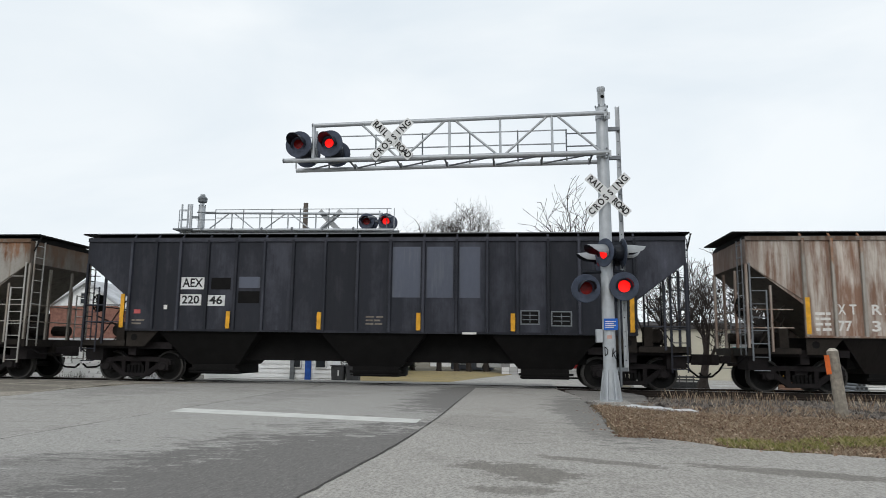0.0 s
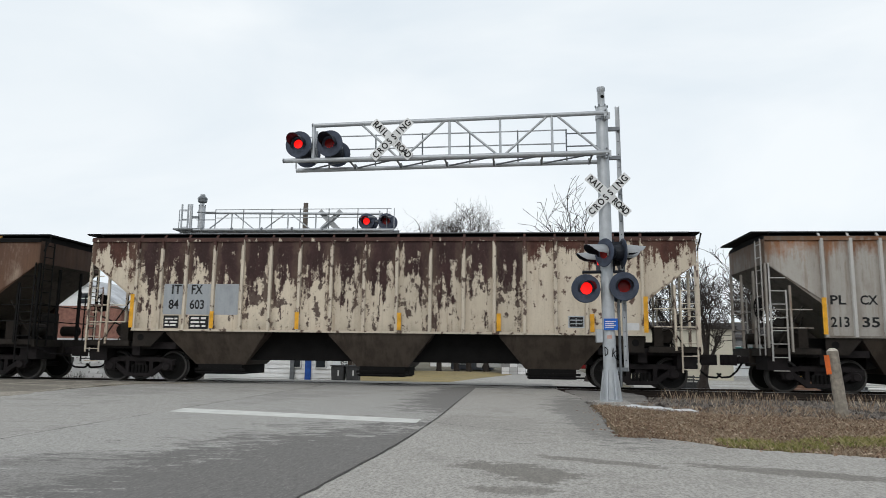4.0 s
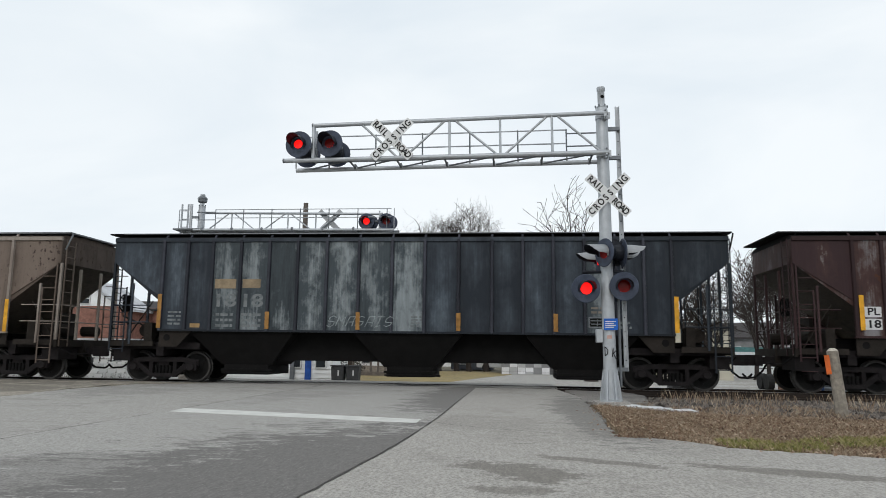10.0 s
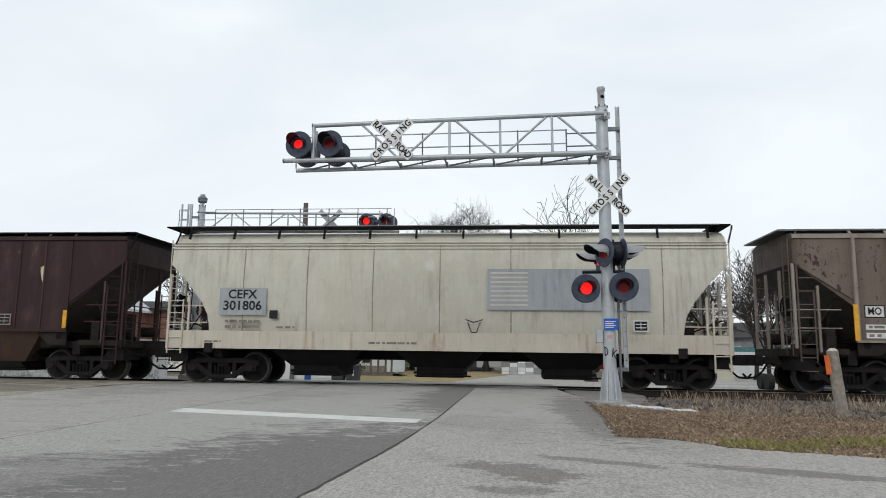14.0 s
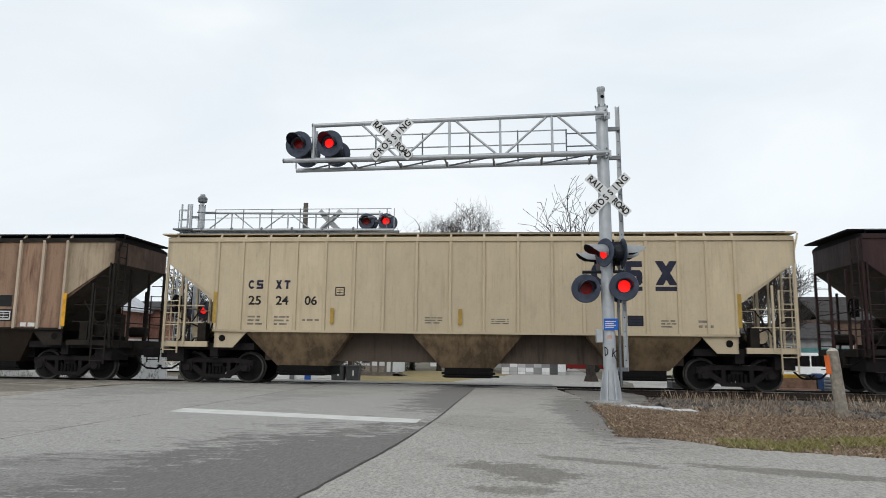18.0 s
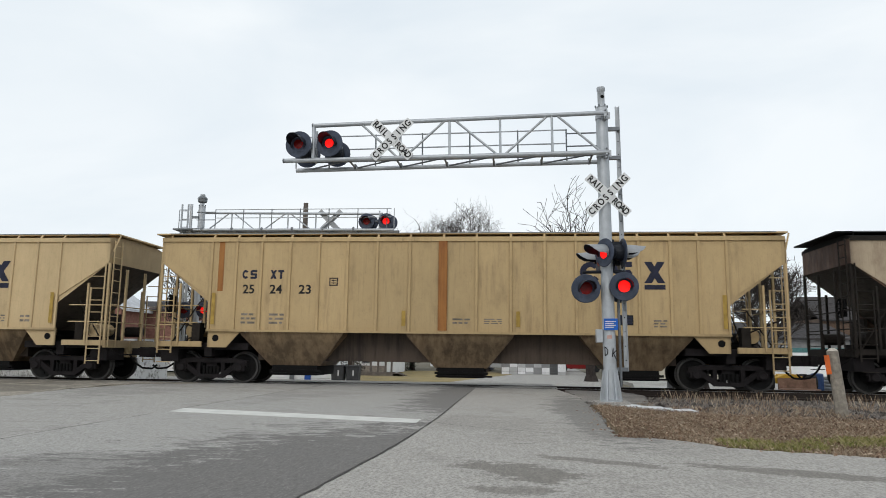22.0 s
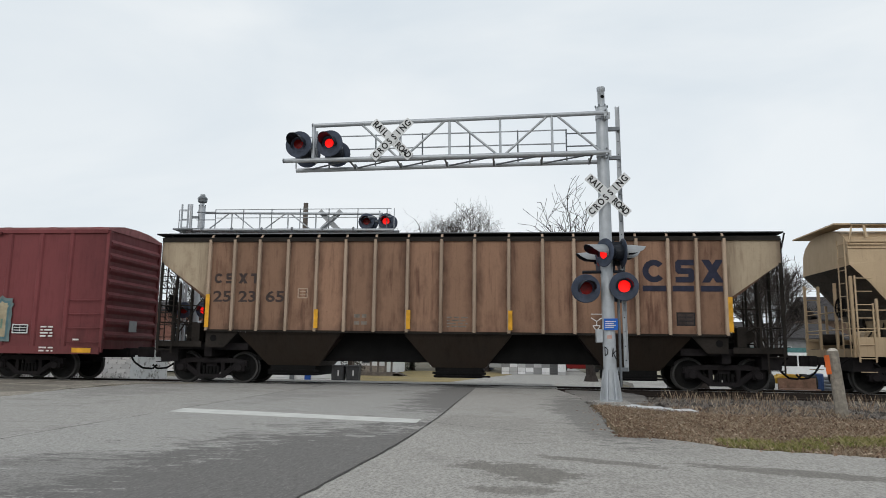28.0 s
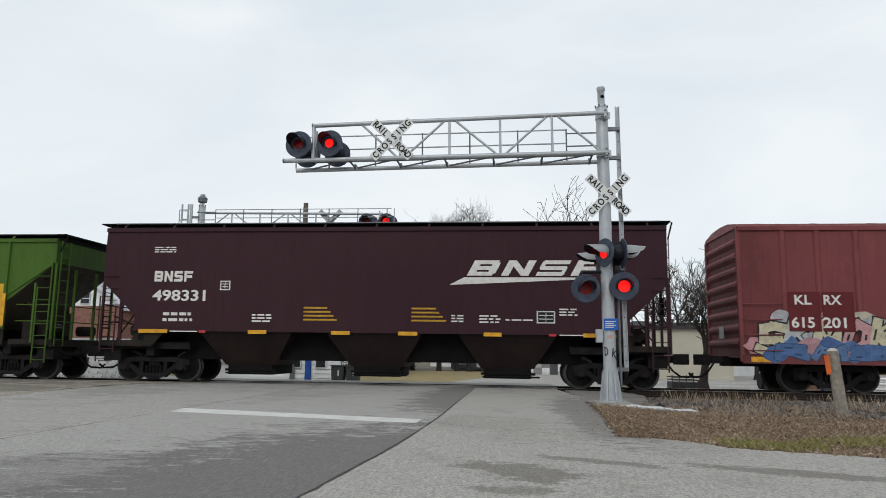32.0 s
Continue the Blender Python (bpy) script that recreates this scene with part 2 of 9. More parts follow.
def thing(name, label, category, group="", kind="", m=None):
    ob = new(name)
    ob.empty_display_size = 0.3
    if m is not None:
        ob.matrix_basis = m
    return tagged(ob, label, category, group, kind)


# ---- ground, roads and track ----
def mat_asphalt(name, c, patch, seed=0.0, worn=0.5, stains=(), rag_scale=1.3, speck=0.22, torn=1.0):
    """Road surface: broad worn areas, elongated stains, pebble grain. stains: (x, y, half width, half depth, slope, colour, strength), ragged damp or worn areas."""
    m = Mat(name, 0.88)
    big = m.noise(0.22, (1.0, 0.7, 1), 3, 0.55, (seed, 0, 0))
    mid = m.noise(1.3, (0.9, 1.0, 1), 6, 0.72, (seed, 2, 0))
    stain = m.noise(2.2, (0.7, 0.7, 1), 8, 0.74, (seed, 5, 0))
    grain = m.noise(42, (1, 1, 1), 4, 0.75)
    pebble = m.node("ShaderNodeTexVoronoi")
    pebble.inputs["Scale"].default_value = 34
    m.link(m.co, pebble.inputs["Vector"])
    f = m.math('ADD', m.math('MULTIPLY', big, 0.55), m.math('MULTIPLY', mid, 0.45))
    col = m.mix(m.ramp(f, 0.56 - 0.14 * worn, 0.62 - 0.14 * worn), c, patch)
    col = m.mix(m.ramp(stain, 0.58, 0.66, 0, 0.40), col, tint(patch, 0.72))
    col = m.mix(m.ramp(mid, 0.60, 0.72, 0, 0.5), col, tint(c, 1.25))
    if stains:
        pos = m.height()
        rag = m.noise(rag_scale, (0.75, 0.9, 1), 10, 0.78, (seed + 3, 1, 0))
        fray = m.noise(6.0, (0.40, 1.2, 1), 8, 0.80, (seed + 3, 4, 0))
        crumb = m.noise(38.0, (0.6, 1.0, 1), 4, 0.8, (seed + 5, 4, 0))
        rag = m.math('ADD', m.math('MULTIPLY', m.math('SUBTRACT', rag, 0.5), 1.9 * torn), m.math('MULTIPLY', m.math('SUBTRACT', fray, 0.5), 1.9 * torn))
        rag = m.math('ADD', rag, m.math('MULTIPLY', m.math('SUBTRACT', crumb, 0.5), 0.9))
    for sx, sy, rx, ry, slope, dark, k in stains:
        dx = m.math('DIVIDE', m.math('SUBTRACT', pos[0], sx), rx)
        dy = m.math('DIVIDE', m.math('SUBTRACT', m.math('SUBTRACT', pos[1], sy), m.math('MULTIPLY', dx, slope * rx)), ry)
        d = m.math('SQRT', m.math('ADD', m.math('MULTIPLY', dx, dx), m.math('MULTIPLY', dy, dy)), 0)
        col = m.mix(m.ramp(m.math('ADD', d, rag), 0.90, 1.08, k, 0.0), col, dark)
    blot = m.noise(6.0, (1.0, 0.4, 1), 6, 0.75, (seed, 8, 0))
    mott = m.noise(30.0, (1.0, 0.22, 1), 5, 0.75, (seed, 3, 0))
    col = m.mix(m.ramp(blot, 0.54, 0.70, 0, 0.35), col, tint(patch, 0.75))
    dim = m.node("ShaderNodeVectorMath")
    dim.operation = 'SCALE'
    m.link(col, dim.inputs[0])
    m.link(m.math('MULTIPLY', m.ramp(mott, 0.34, 0.66, 1 - speck, 1 + speck), m.ramp(grain, 0.36, 0.64, 1 - 0.7 * speck, 1 + 0.7 * speck)), dim.inputs[3])
    col = dim.outputs[0]
    col = m.mix(m.ramp(grain, 0.40, 0.52, 0.5, 0.0), col, tint(patch, 0.5))
    col = m.mix(m.ramp(pebble.outputs["Distance"], 0.05, 0.30, 0.30, 0.0), col, tint(c, 1.4))
    return m.done(col, grain, 0.7, 0.012)


def mat_soil(name, a, b, c, s=1.0):
    m = Mat(name, 0.95)
    n1 = m.noise(0.5 * s, detail=5)
    n2 = m.noise(9 * s, detail=5)
    n3 = m.noise(60 * s)
    col = m.mix(m.ramp(n1, 0.4, 0.6), a, b)
    col = m.mix(m.ramp(n2, 0.48, 0.62), col, c)
    col = m.mix(m.ramp(n3, 0.4, 0.75, 0, 0.6), col, tint(a, 0.5))
    return m.done(col, n2, 0.6, 0.04)


DAMP = (0.158, 0.149, 0.141, 1)
M_ROAD = mat_asphalt("worn_grey_asphalt", (0.385, 0.370, 0.346, 1), (0.312, 0.298, 0.279, 1), 0.0, 0.35,
                     ((-1.2, 4.9, 2.35, 4.9, 0.0, DAMP, 0.95), (-1.1, 16.5, 1.1, 5.2, 0.0, DAMP, 0.85), (-3.6, 5.6, 0.9, 1.2, 0.3, DAMP, 0.5)), torn=1.35)
M_LANE = mat_asphalt("old_light_asphalt", (0.385, 0.368, 0.342, 1), (0.305, 0.291, 0.270, 1), 4.0, 0.4)
M_APRON = mat_asphalt("pale_worn_chip_seal", (0.398, 0.376, 0.346, 1), (0.338, 0.318, 0.290, 1), 9.0, 0.35,
                      ((0.05, 6.3, 0.52, 0.42, -0.45, (0.185, 0.170, 0.150, 1), 0.85), (-0.05, 5.42, 0.28, 0.16, 0.0, (0.185, 0.170, 0.150, 1), 0.75), (2.45, 6.62, 0.95, 0.20, -0.38, (0.185, 0.170, 0.150, 1), 0.85),
                       (0.85, 6.93, 0.55, 0.14, -0.45, (0.185, 0.170, 0.150, 1), 0.8), (1.35, 12.9, 0.62, 4.4, 0.0, (0.21, 0.20, 0.185, 1), 0.95)), 3.0, 0.17, 1.7)
M_GRAVEL = mat_asphalt("dark_gravel", (0.27, 0.25, 0.23, 1), (0.19, 0.178, 0.165, 1), 2.0)
M_OILY = mat_asphalt("oily_gravel", (0.12, 0.105, 0.095, 1), (0.07, 0.062, 0.056, 1), 4.0)
M_SHOULDER = mat_asphalt("tan_gravel", (0.36, 0.325, 0.27, 1), (0.20, 0.18, 0.15, 1), 7.0, 0.5, speck=0.3)
M_GROUND = mat_soil("dull_winter_ground", (0.16, 0.14, 0.10, 1), (0.24, 0.22, 0.18, 1), (0.12, 0.11, 0.07, 1))
M_LOT = mat_soil("pale_gravel_with_thin_snow", (0.36, 0.345, 0.315, 1), (0.52, 0.51, 0.49, 1), (0.28, 0.265, 0.24, 1))
M_VERGE = mat_soil("dead_grass_and_leaf_litter", (0.13, 0.095, 0.06, 1), (0.17, 0.12, 0.075, 1), (0.09, 0.08, 0.04, 1), 2.0)
M_SNOW = mat_soil("old_snow", (0.75, 0.76, 0.78, 1), (0.70, 0.70, 0.71, 1), (0.55, 0.54, 0.52, 1), 3.0)
M_CRACK = plain("tar_joint", (0.075, 0.070, 0.065, 1), 0.9, 0, 0.3, 4)
M_LINE = plain("white_road_paint", (0.62, 0.615, 0.58, 1), 0.7, 0, 0.14, 3)
M_STONE = Mat("grey_ballast_stone", 0.9)
M_STONE = M_STONE.done(M_STONE.mix(M_STONE.node("ShaderNodeNewGeometry").outputs["Random Per Island"], (0.045, 0.038, 0.033, 1), (0.225, 0.198, 0.175, 1)))


def ragged(poly, step=0.16, amp=0.07, seed=2, line=False):
    """A polygon (or an open line) with an uneven edge."""
    rng = random.Random(seed)
    out = []
    for (x0, y0), (x1, y1) in zip(poly, poly[1:] + ([] if line else poly[:1])):
        n = max(1, int(math.hypot(x1 - x0, y1 - y0) / step))
        for k in range(n):
            out.append((x0 + (x1 - x0) * k / n + rng.gauss(0, amp), y0 + (y1 - y0) * k / n + rng.gauss(0, amp)))
    return out


def step_axis(near, far, fine, k=1.45):
    """Even steps up to near, then growing steps out to far, both ways."""
    pos = list(np.arange(0, near, fine))
    d = fine
    while pos[-1] < far:
        pos.append(pos[-1] + d)
        d *= k
    return np.array(pos)


def ground_z(x, y):
    z = -0.06
    if y > 19.0:
        z -= 0.19 * min(1, (y - 19.0) / 0.8)
    if y > 24.5:
        z -= 0.42 * min(1, (y - 24.5) / 7)
    if x > 1.9 and 12.2 < y < 19.4:
        z = -0.26
    elif y < 19.0 and x > 1.2:
        z -= 0.05 + 0.03 * noise.noise((x * 0.6, y * 0.6, 0))
    return z


def build_ground():
    half = step_axis(30, 2600, 1.0)
    xs = np.concatenate([-half[:0:-1], half])
    ys = np.concatenate([-step_axis(8, 600, 1.0)[:0:-1], step_axis(60, 2600, 0.8)])
    verts = [(x, y, ground_z(x, y)) for y in ys for x in xs]
    n = len(xs)
    faces = [(j * n + i, j * n + i + 1, (j + 1) * n + i + 1, (j + 1) * n + i) for j in range(len(ys) - 1) for i in range(n - 1)]
    me = bpy.data.meshes.new("ground")
    me.from_pydata(verts, [], faces)
    me.materials.append(M_GROUND)
    tagged(new("ground", me), "dull brown winter ground with thin dead grass", "ground", kind="structure")


def slab(name, poly, z0, z1, material, label, category, kind="structure"):
    bm = bmesh.new()
    bm_prism(bm, poly, z0, z1, 'z')
    return tagged(new(name, mesh_of(name, bm, material)), label, category, kind=kind)


build_ground()
JOINT = [(-1.48, 4.85), (-1.40, 5.8), (-1.31, 7.0), (-1.22, 8.7), (-1.16, 11.0), (-1.13, 15.3), (-1.08, 19.3), (-1.07, 20.72)]   # seam between lane and apron
slab("road", [(-5.55, -7), (-1.85, -7)] + JOINT + [(-5.55, 20.72)], -0.30, 0.0, M_ROAD,
     "worn grey asphalt lane with dark patches leading to the crossing", "road")
slab("road_oncoming", [(-11.2, -7), (-5.57, -7), (-5.57, 20.72), (-10.4, 20.72), (-10.8, 15)], -0.30, -0.004, M_LANE,
     "old pale asphalt lane with patches and cracks", "road")
slab("pavement", [(-1.85, -7), (40, -7), (40, -5.5), (8, 6.05), (3.74, 7.72)] + ragged([(3.06, 7.96), (2.71, 8.10), (2.40, 8.24), (2.20, 8.50), (1.96, 8.80), (1.60, 8.97), (1.26, 9.0), (1.28, 9.6),
                  (1.36, 10.8), (1.42, 12.2), (1.50, 14.6), (1.52, 17)], 0.10, 0.026, 21, True) + [(1.2, 20.70)] + JOINT[::-1], -0.30, -0.006, M_APRON,
     "pale worn roadside apron beside the crossing lane", "pavement")
slab("gravel_shoulder", ragged([(-30, 12.9), (-10.0, 13.0), (-10.75, 15.8), (-11.0, 18.8), (-9.6, 19.8), (-8.9, 20.71), (-30, 20.71)], 0.25, 0.10, 8), -0.2, 0.001, M_SHOULDER, "tan gravel shoulder beside the old lane", "gravel")
slab("ballast_bed", [(1.5, 15.0), (2.2, 14.1), (3.0, 13.3), (5, 12.4), (8, 12.1), (14, 11.8), (60, 11.5), (60, 18.9), (1.40, 18.9)], -0.3, -0.13, M_GRAVEL, "dark gravel bank beside the rails", "gravel")
slab("track_bed", [(1.40, 18.9), (60, 18.9), (60, 20.7), (1.35, 20.7)], -0.45, -0.25, M_OILY, "dark oily gravel beside the rail", "gravel")
slab("tar_ramp", ragged([(1.5, 20.6), (3.0, 20.4), (3.3, 18.5), (2.9, 15.9), (2.2, 15.5), (1.5, 16.0)], 0.2, 0.04, 9), -0.2, -0.03, M_GRAVEL, "old tar ramp behind the signal mast", "gravel")
slab("crossing_panel", [(-10.4, 20.98), (1.3, 20.98), (1.3, 22.22), (-10.4, 22.22)], -0.28, -0.015, M_ROAD,
     "asphalt infill between the rails of the crossing", "crossing")
slab("road_far", [(-10.4, 22.45), (1.2, 22.45), (1.4, 24.5), (4.4, 31.6), (5.6, 40), (5.4, 45), (5.6, 52), (9.0, 140), (3.5, 140), (0.4, 54), (-1.9, 45), (-3.5, 37), (-8.2, 31.6), (-10.6, 24.5)],
     -0.8, -0.58, M_LANE, "grey road going on beyond the tracks", "road")
bm = bmesh.new()
bm_prism(bm, [(22.45, -0.004), (24.3, -0.02), (31.6, -0.50), (31.6, -0.8), (22.45, -0.8)], -10.5, 1.25, 'x')
tagged(new("road_ramp", mesh_of("road_ramp", bm, M_LANE)), "grey road sloping down beyond the tracks", "road", kind="structure")
slab("stop_line", [(-5.49, 11.0), (-1.37, 10.08), (-1.37, 10.62), (-5.54, 11.66)], -0.01, 0.004, M_LINE,
     "white painted stop line across the lane", "road marking")
slab("gravel_lot", [(4.4, 25.6), (60, 24.6), (90, 75), (14, 75), (6.2, 50), (6.2, 38)], -0.8, -0.50, M_LOT, "pale gravel yard with thin old snow", "yard")
slab("side_yard", [(-60, 25.2), (-12.2, 25.2), (-10.6, 36), (-60, 36)], -0.8, -0.46, M_LOT, "pale gravel strip with thin old snow", "yard")
for k, poly in enumerate(([(1.95, 15.15), (2.4, 15.4), (2.6, 14.95), (2.35, 14.5)], [(2.55, 14.7), (2.9, 14.75), (3.0, 14.2), (2.65, 13.95), (2.5, 14.3)], [(2.95, 14.0), (3.35, 14.2), (3.4, 13.7), (3.0, 13.5)],
                          [(2.7, 13.65), (2.9, 13.7), (2.85, 13.4)])):
    slab("snow_patch", ragged(poly, 0.07, 0.045, 40 + k), -0.12, -0.02, M_SNOW, "patch of old snow on the verge", "snow")


def build_joints():
    """Tar joints and cracks as thin uneven strips."""
    rng = random.Random(5)
    lines = [[(-1.75, -3)] + JOINT[:-1], [(-5.56, -4), (-5.56, 6), (-5.56, 10.9)],
             [(-5.56, 11.7), (-5.56, 16), (-5.5, 20.6)], [(-9.4, 10.6), (-8.2, 9.6), (-6.9, 9.0), (-5.7, 9.1)],
             [(-1.1, 10.22), (-0.79, 9.93), (-0.29, 9.55), (0.11, 9.42), (0.56, 9.14), (1.14, 9.05)], [(-9.7, 14.4), (-8.2, 14.1), (-6.7, 14.6), (-5.7, 14.4)],
             [(-10, 12.2), (-8.6, 11.8), (-7.2, 12.3)],
             [(-15.5, 18.2), (-13.0, 18.9), (-10.6, 19.3), (-8.9, 20.2)], [(-14.8, 16.6), (-12.2, 17.4), (-9.8, 17.7), (-8.0, 18.4)], [(-13.4, 14.9), (-11.4, 15.8), (-9.6, 16.1)],
             [(-12.6, 19.6), (-11.0, 19.9), (-9.4, 20.4)], [(-10.2, 17.0), (-8.6, 16.7), (-7.3, 17.2), (-6.2, 17.0)], [(-4.6, 14.6), (-3.6, 14.9), (-2.8, 14.6)],
             [(-0.3, 7.9), (0.4, 8.2), (1.0, 8.1)], [(0.1, 11.2), (0.5, 11.0), (0.9, 11.3)], [(-4.4, 7.4), (-3.8, 7.5), (-3.3, 7.35)]]
    for k, pts in enumerate(lines):
        w = 0.013 if k < 3 else 0.007
        bm = bmesh.new()
        row = []
        for (x0, y0), (x1, y1) in zip(pts, pts[1:]):
            n = max(2, int(math.hypot(x1 - x0, y1 - y0) / 0.18))
            for i in range(n):
                f = i / n
                row.append((x0 + (x1 - x0) * f + rng.gauss(0, 0.004 if k == 0 else 0.012), y0 + (y1 - y0) * f + rng.gauss(0, 0.02), w * rng.uniform(0.3, 1.2)))
        prev = None
        for i, (x, y, ww) in enumerate(row[:-1]):
            d = Vector((row[i + 1][0] - x, row[i + 1][1] - y, 0)).normalized()
            s = Vector((-d.y, d.x, 0)) * ww
            pair = [bm.verts.new((x + s.x, y + s.y, 0.003)), bm.verts.new((x - s.x, y - s.y, 0.003))]
            if prev:
                bm.faces.new((prev[0], prev[1], pair[1], pair[0]))
            prev = pair
        tagged(new("road_crack", mesh_of("road_crack", bm, M_CRACK)), "dark tar joint in the road surface", "crack", kind="structure")


build_joints()


def build_track():
    track = thing("railway_track", "single railway track with dark rusty rails on ballast", "track", kind="structure")
    for s in (-1, 1):
        y = TRACK_Y + s * 0.755
        bm = bmesh.new()
        bm_prism(bm, [(y - 0.07, -0.185), (y + 0.07, -0.185), (y + 0.07, -0.165), (y + 0.012, -0.14), (y + 0.012, -0.045), (y + 0.036, -0.03),
                      (y + 0.036, -0.004), (y - 0.036, -0.004), (y - 0.036, -0.03), (y - 0.012, -0.045), (y - 0.012, -0.14), (y - 0.07, -0.165)], -120, 120, 'x')
        rail = part("rail", bm, M_RUST_RAIL, track)
        bm = bmesh.new()
        bm_box(bm, -120, 120, y - 0.034, y + 0.034, -0.004, 0.0)
        part("rail_head", bm, M_RAILHEAD, rail, "worn shiny running surface")
    bm = bmesh.new()
    bm_box(bm, -0.115, 0.115, TRACK_Y - 1.3, TRACK_Y + 1.3, -0.36, -0.185)
    tie = mesh_of("sleeper", bm, plain("creosoted_wood", (0.045, 0.036, 0.03, 1), 0.9, 0, 0.4, 6))
    for k in range(40):
        part("sleeper", tie, None, track, m=pose(2.0 + 0.52 * k, 0, 0))
    for k in range(30):
        part("sleeper", tie, None, track, m=pose(-11.0 - 0.52 * k, 0, 0))
    rng = random.Random(3)
    bm = bmesh.new()

    def stone(x, y, z, r):
        v = [bm.verts.new((x + r * rng.uniform(0.6, 1.2) * a, y + r * rng.uniform(0.6, 1.2) * b, z + r * rng.uniform(0.5, 1) * c))
             for a, b, c in ((1, 0, 0), (-1, 0, 0), (0, 1, 0), (0, -1, 0), (0, 0, 1), (0, 0, -1))]
        for f in ((0, 2, 4), (2, 1, 4), (1, 3, 4), (3, 0, 4), (2, 0, 5), (1, 2, 5), (3, 1, 5), (0, 3, 5)):
            bm.faces.new([v[q] for q in f])

    for _ in range(34000):
        x = rng.uniform(1.9, 14) if rng.random() < 0.88 else rng.uniform(-22, -10.6)
        y = rng.uniform(12.0, 21.5) if x > 0 else rng.uniform(19.9, 23.4)
        edge = 12.5 + 0.35 * noise.noise((x * 1.7, 2, 0)) + 1.1 * max(0, 3.6 - x)
        if x > 0 and (y < edge or (x < 3.2 and y > 15.4 and y < 18.3)):
            continue
        top = (-0.15 if x < 0 or x < 3.4 else -0.26) if y > 18.9 else (-0.135 if y > 16.5 else -0.10)
        stone(x, y, top + rng.uniform(-0.025, 0.025), rng.uniform(0.022, 0.06))
    tagged(new("ballast", mesh_of("ballast", bm, M_STONE)), "loose grey ballast stones along the track", "ballast", kind="stuff")


build_track()


def in_poly(x, y, poly):
    hit = False
    for (x0, y0), (x1, y1) in zip(poly, poly[1:] + poly[:1]):
        if (y0 > y) != (y1 > y) and x < (x1 - x0) * (y - y0) / (y1 - y0) + x0:
            hit = not hit
    return hit


VERGE = [(1.44, 14.2), (1.38, 12.2), (1.28, 10.6), (1.20, 9.0), (1.55, 8.94), (1.94, 8.76), (2.15, 8.46), (2.37, 8.18), (2.71, 8.04), (3.03, 7.90), (3.74, 7.65), (8, 5.95), (16, 3.0), (24, 11.6), (14, 12.0), (8, 12.3), (5, 12.6), (3.8, 12.9), (3.0, 13.4), (2.3, 14.1), (1.6, 14.95)]


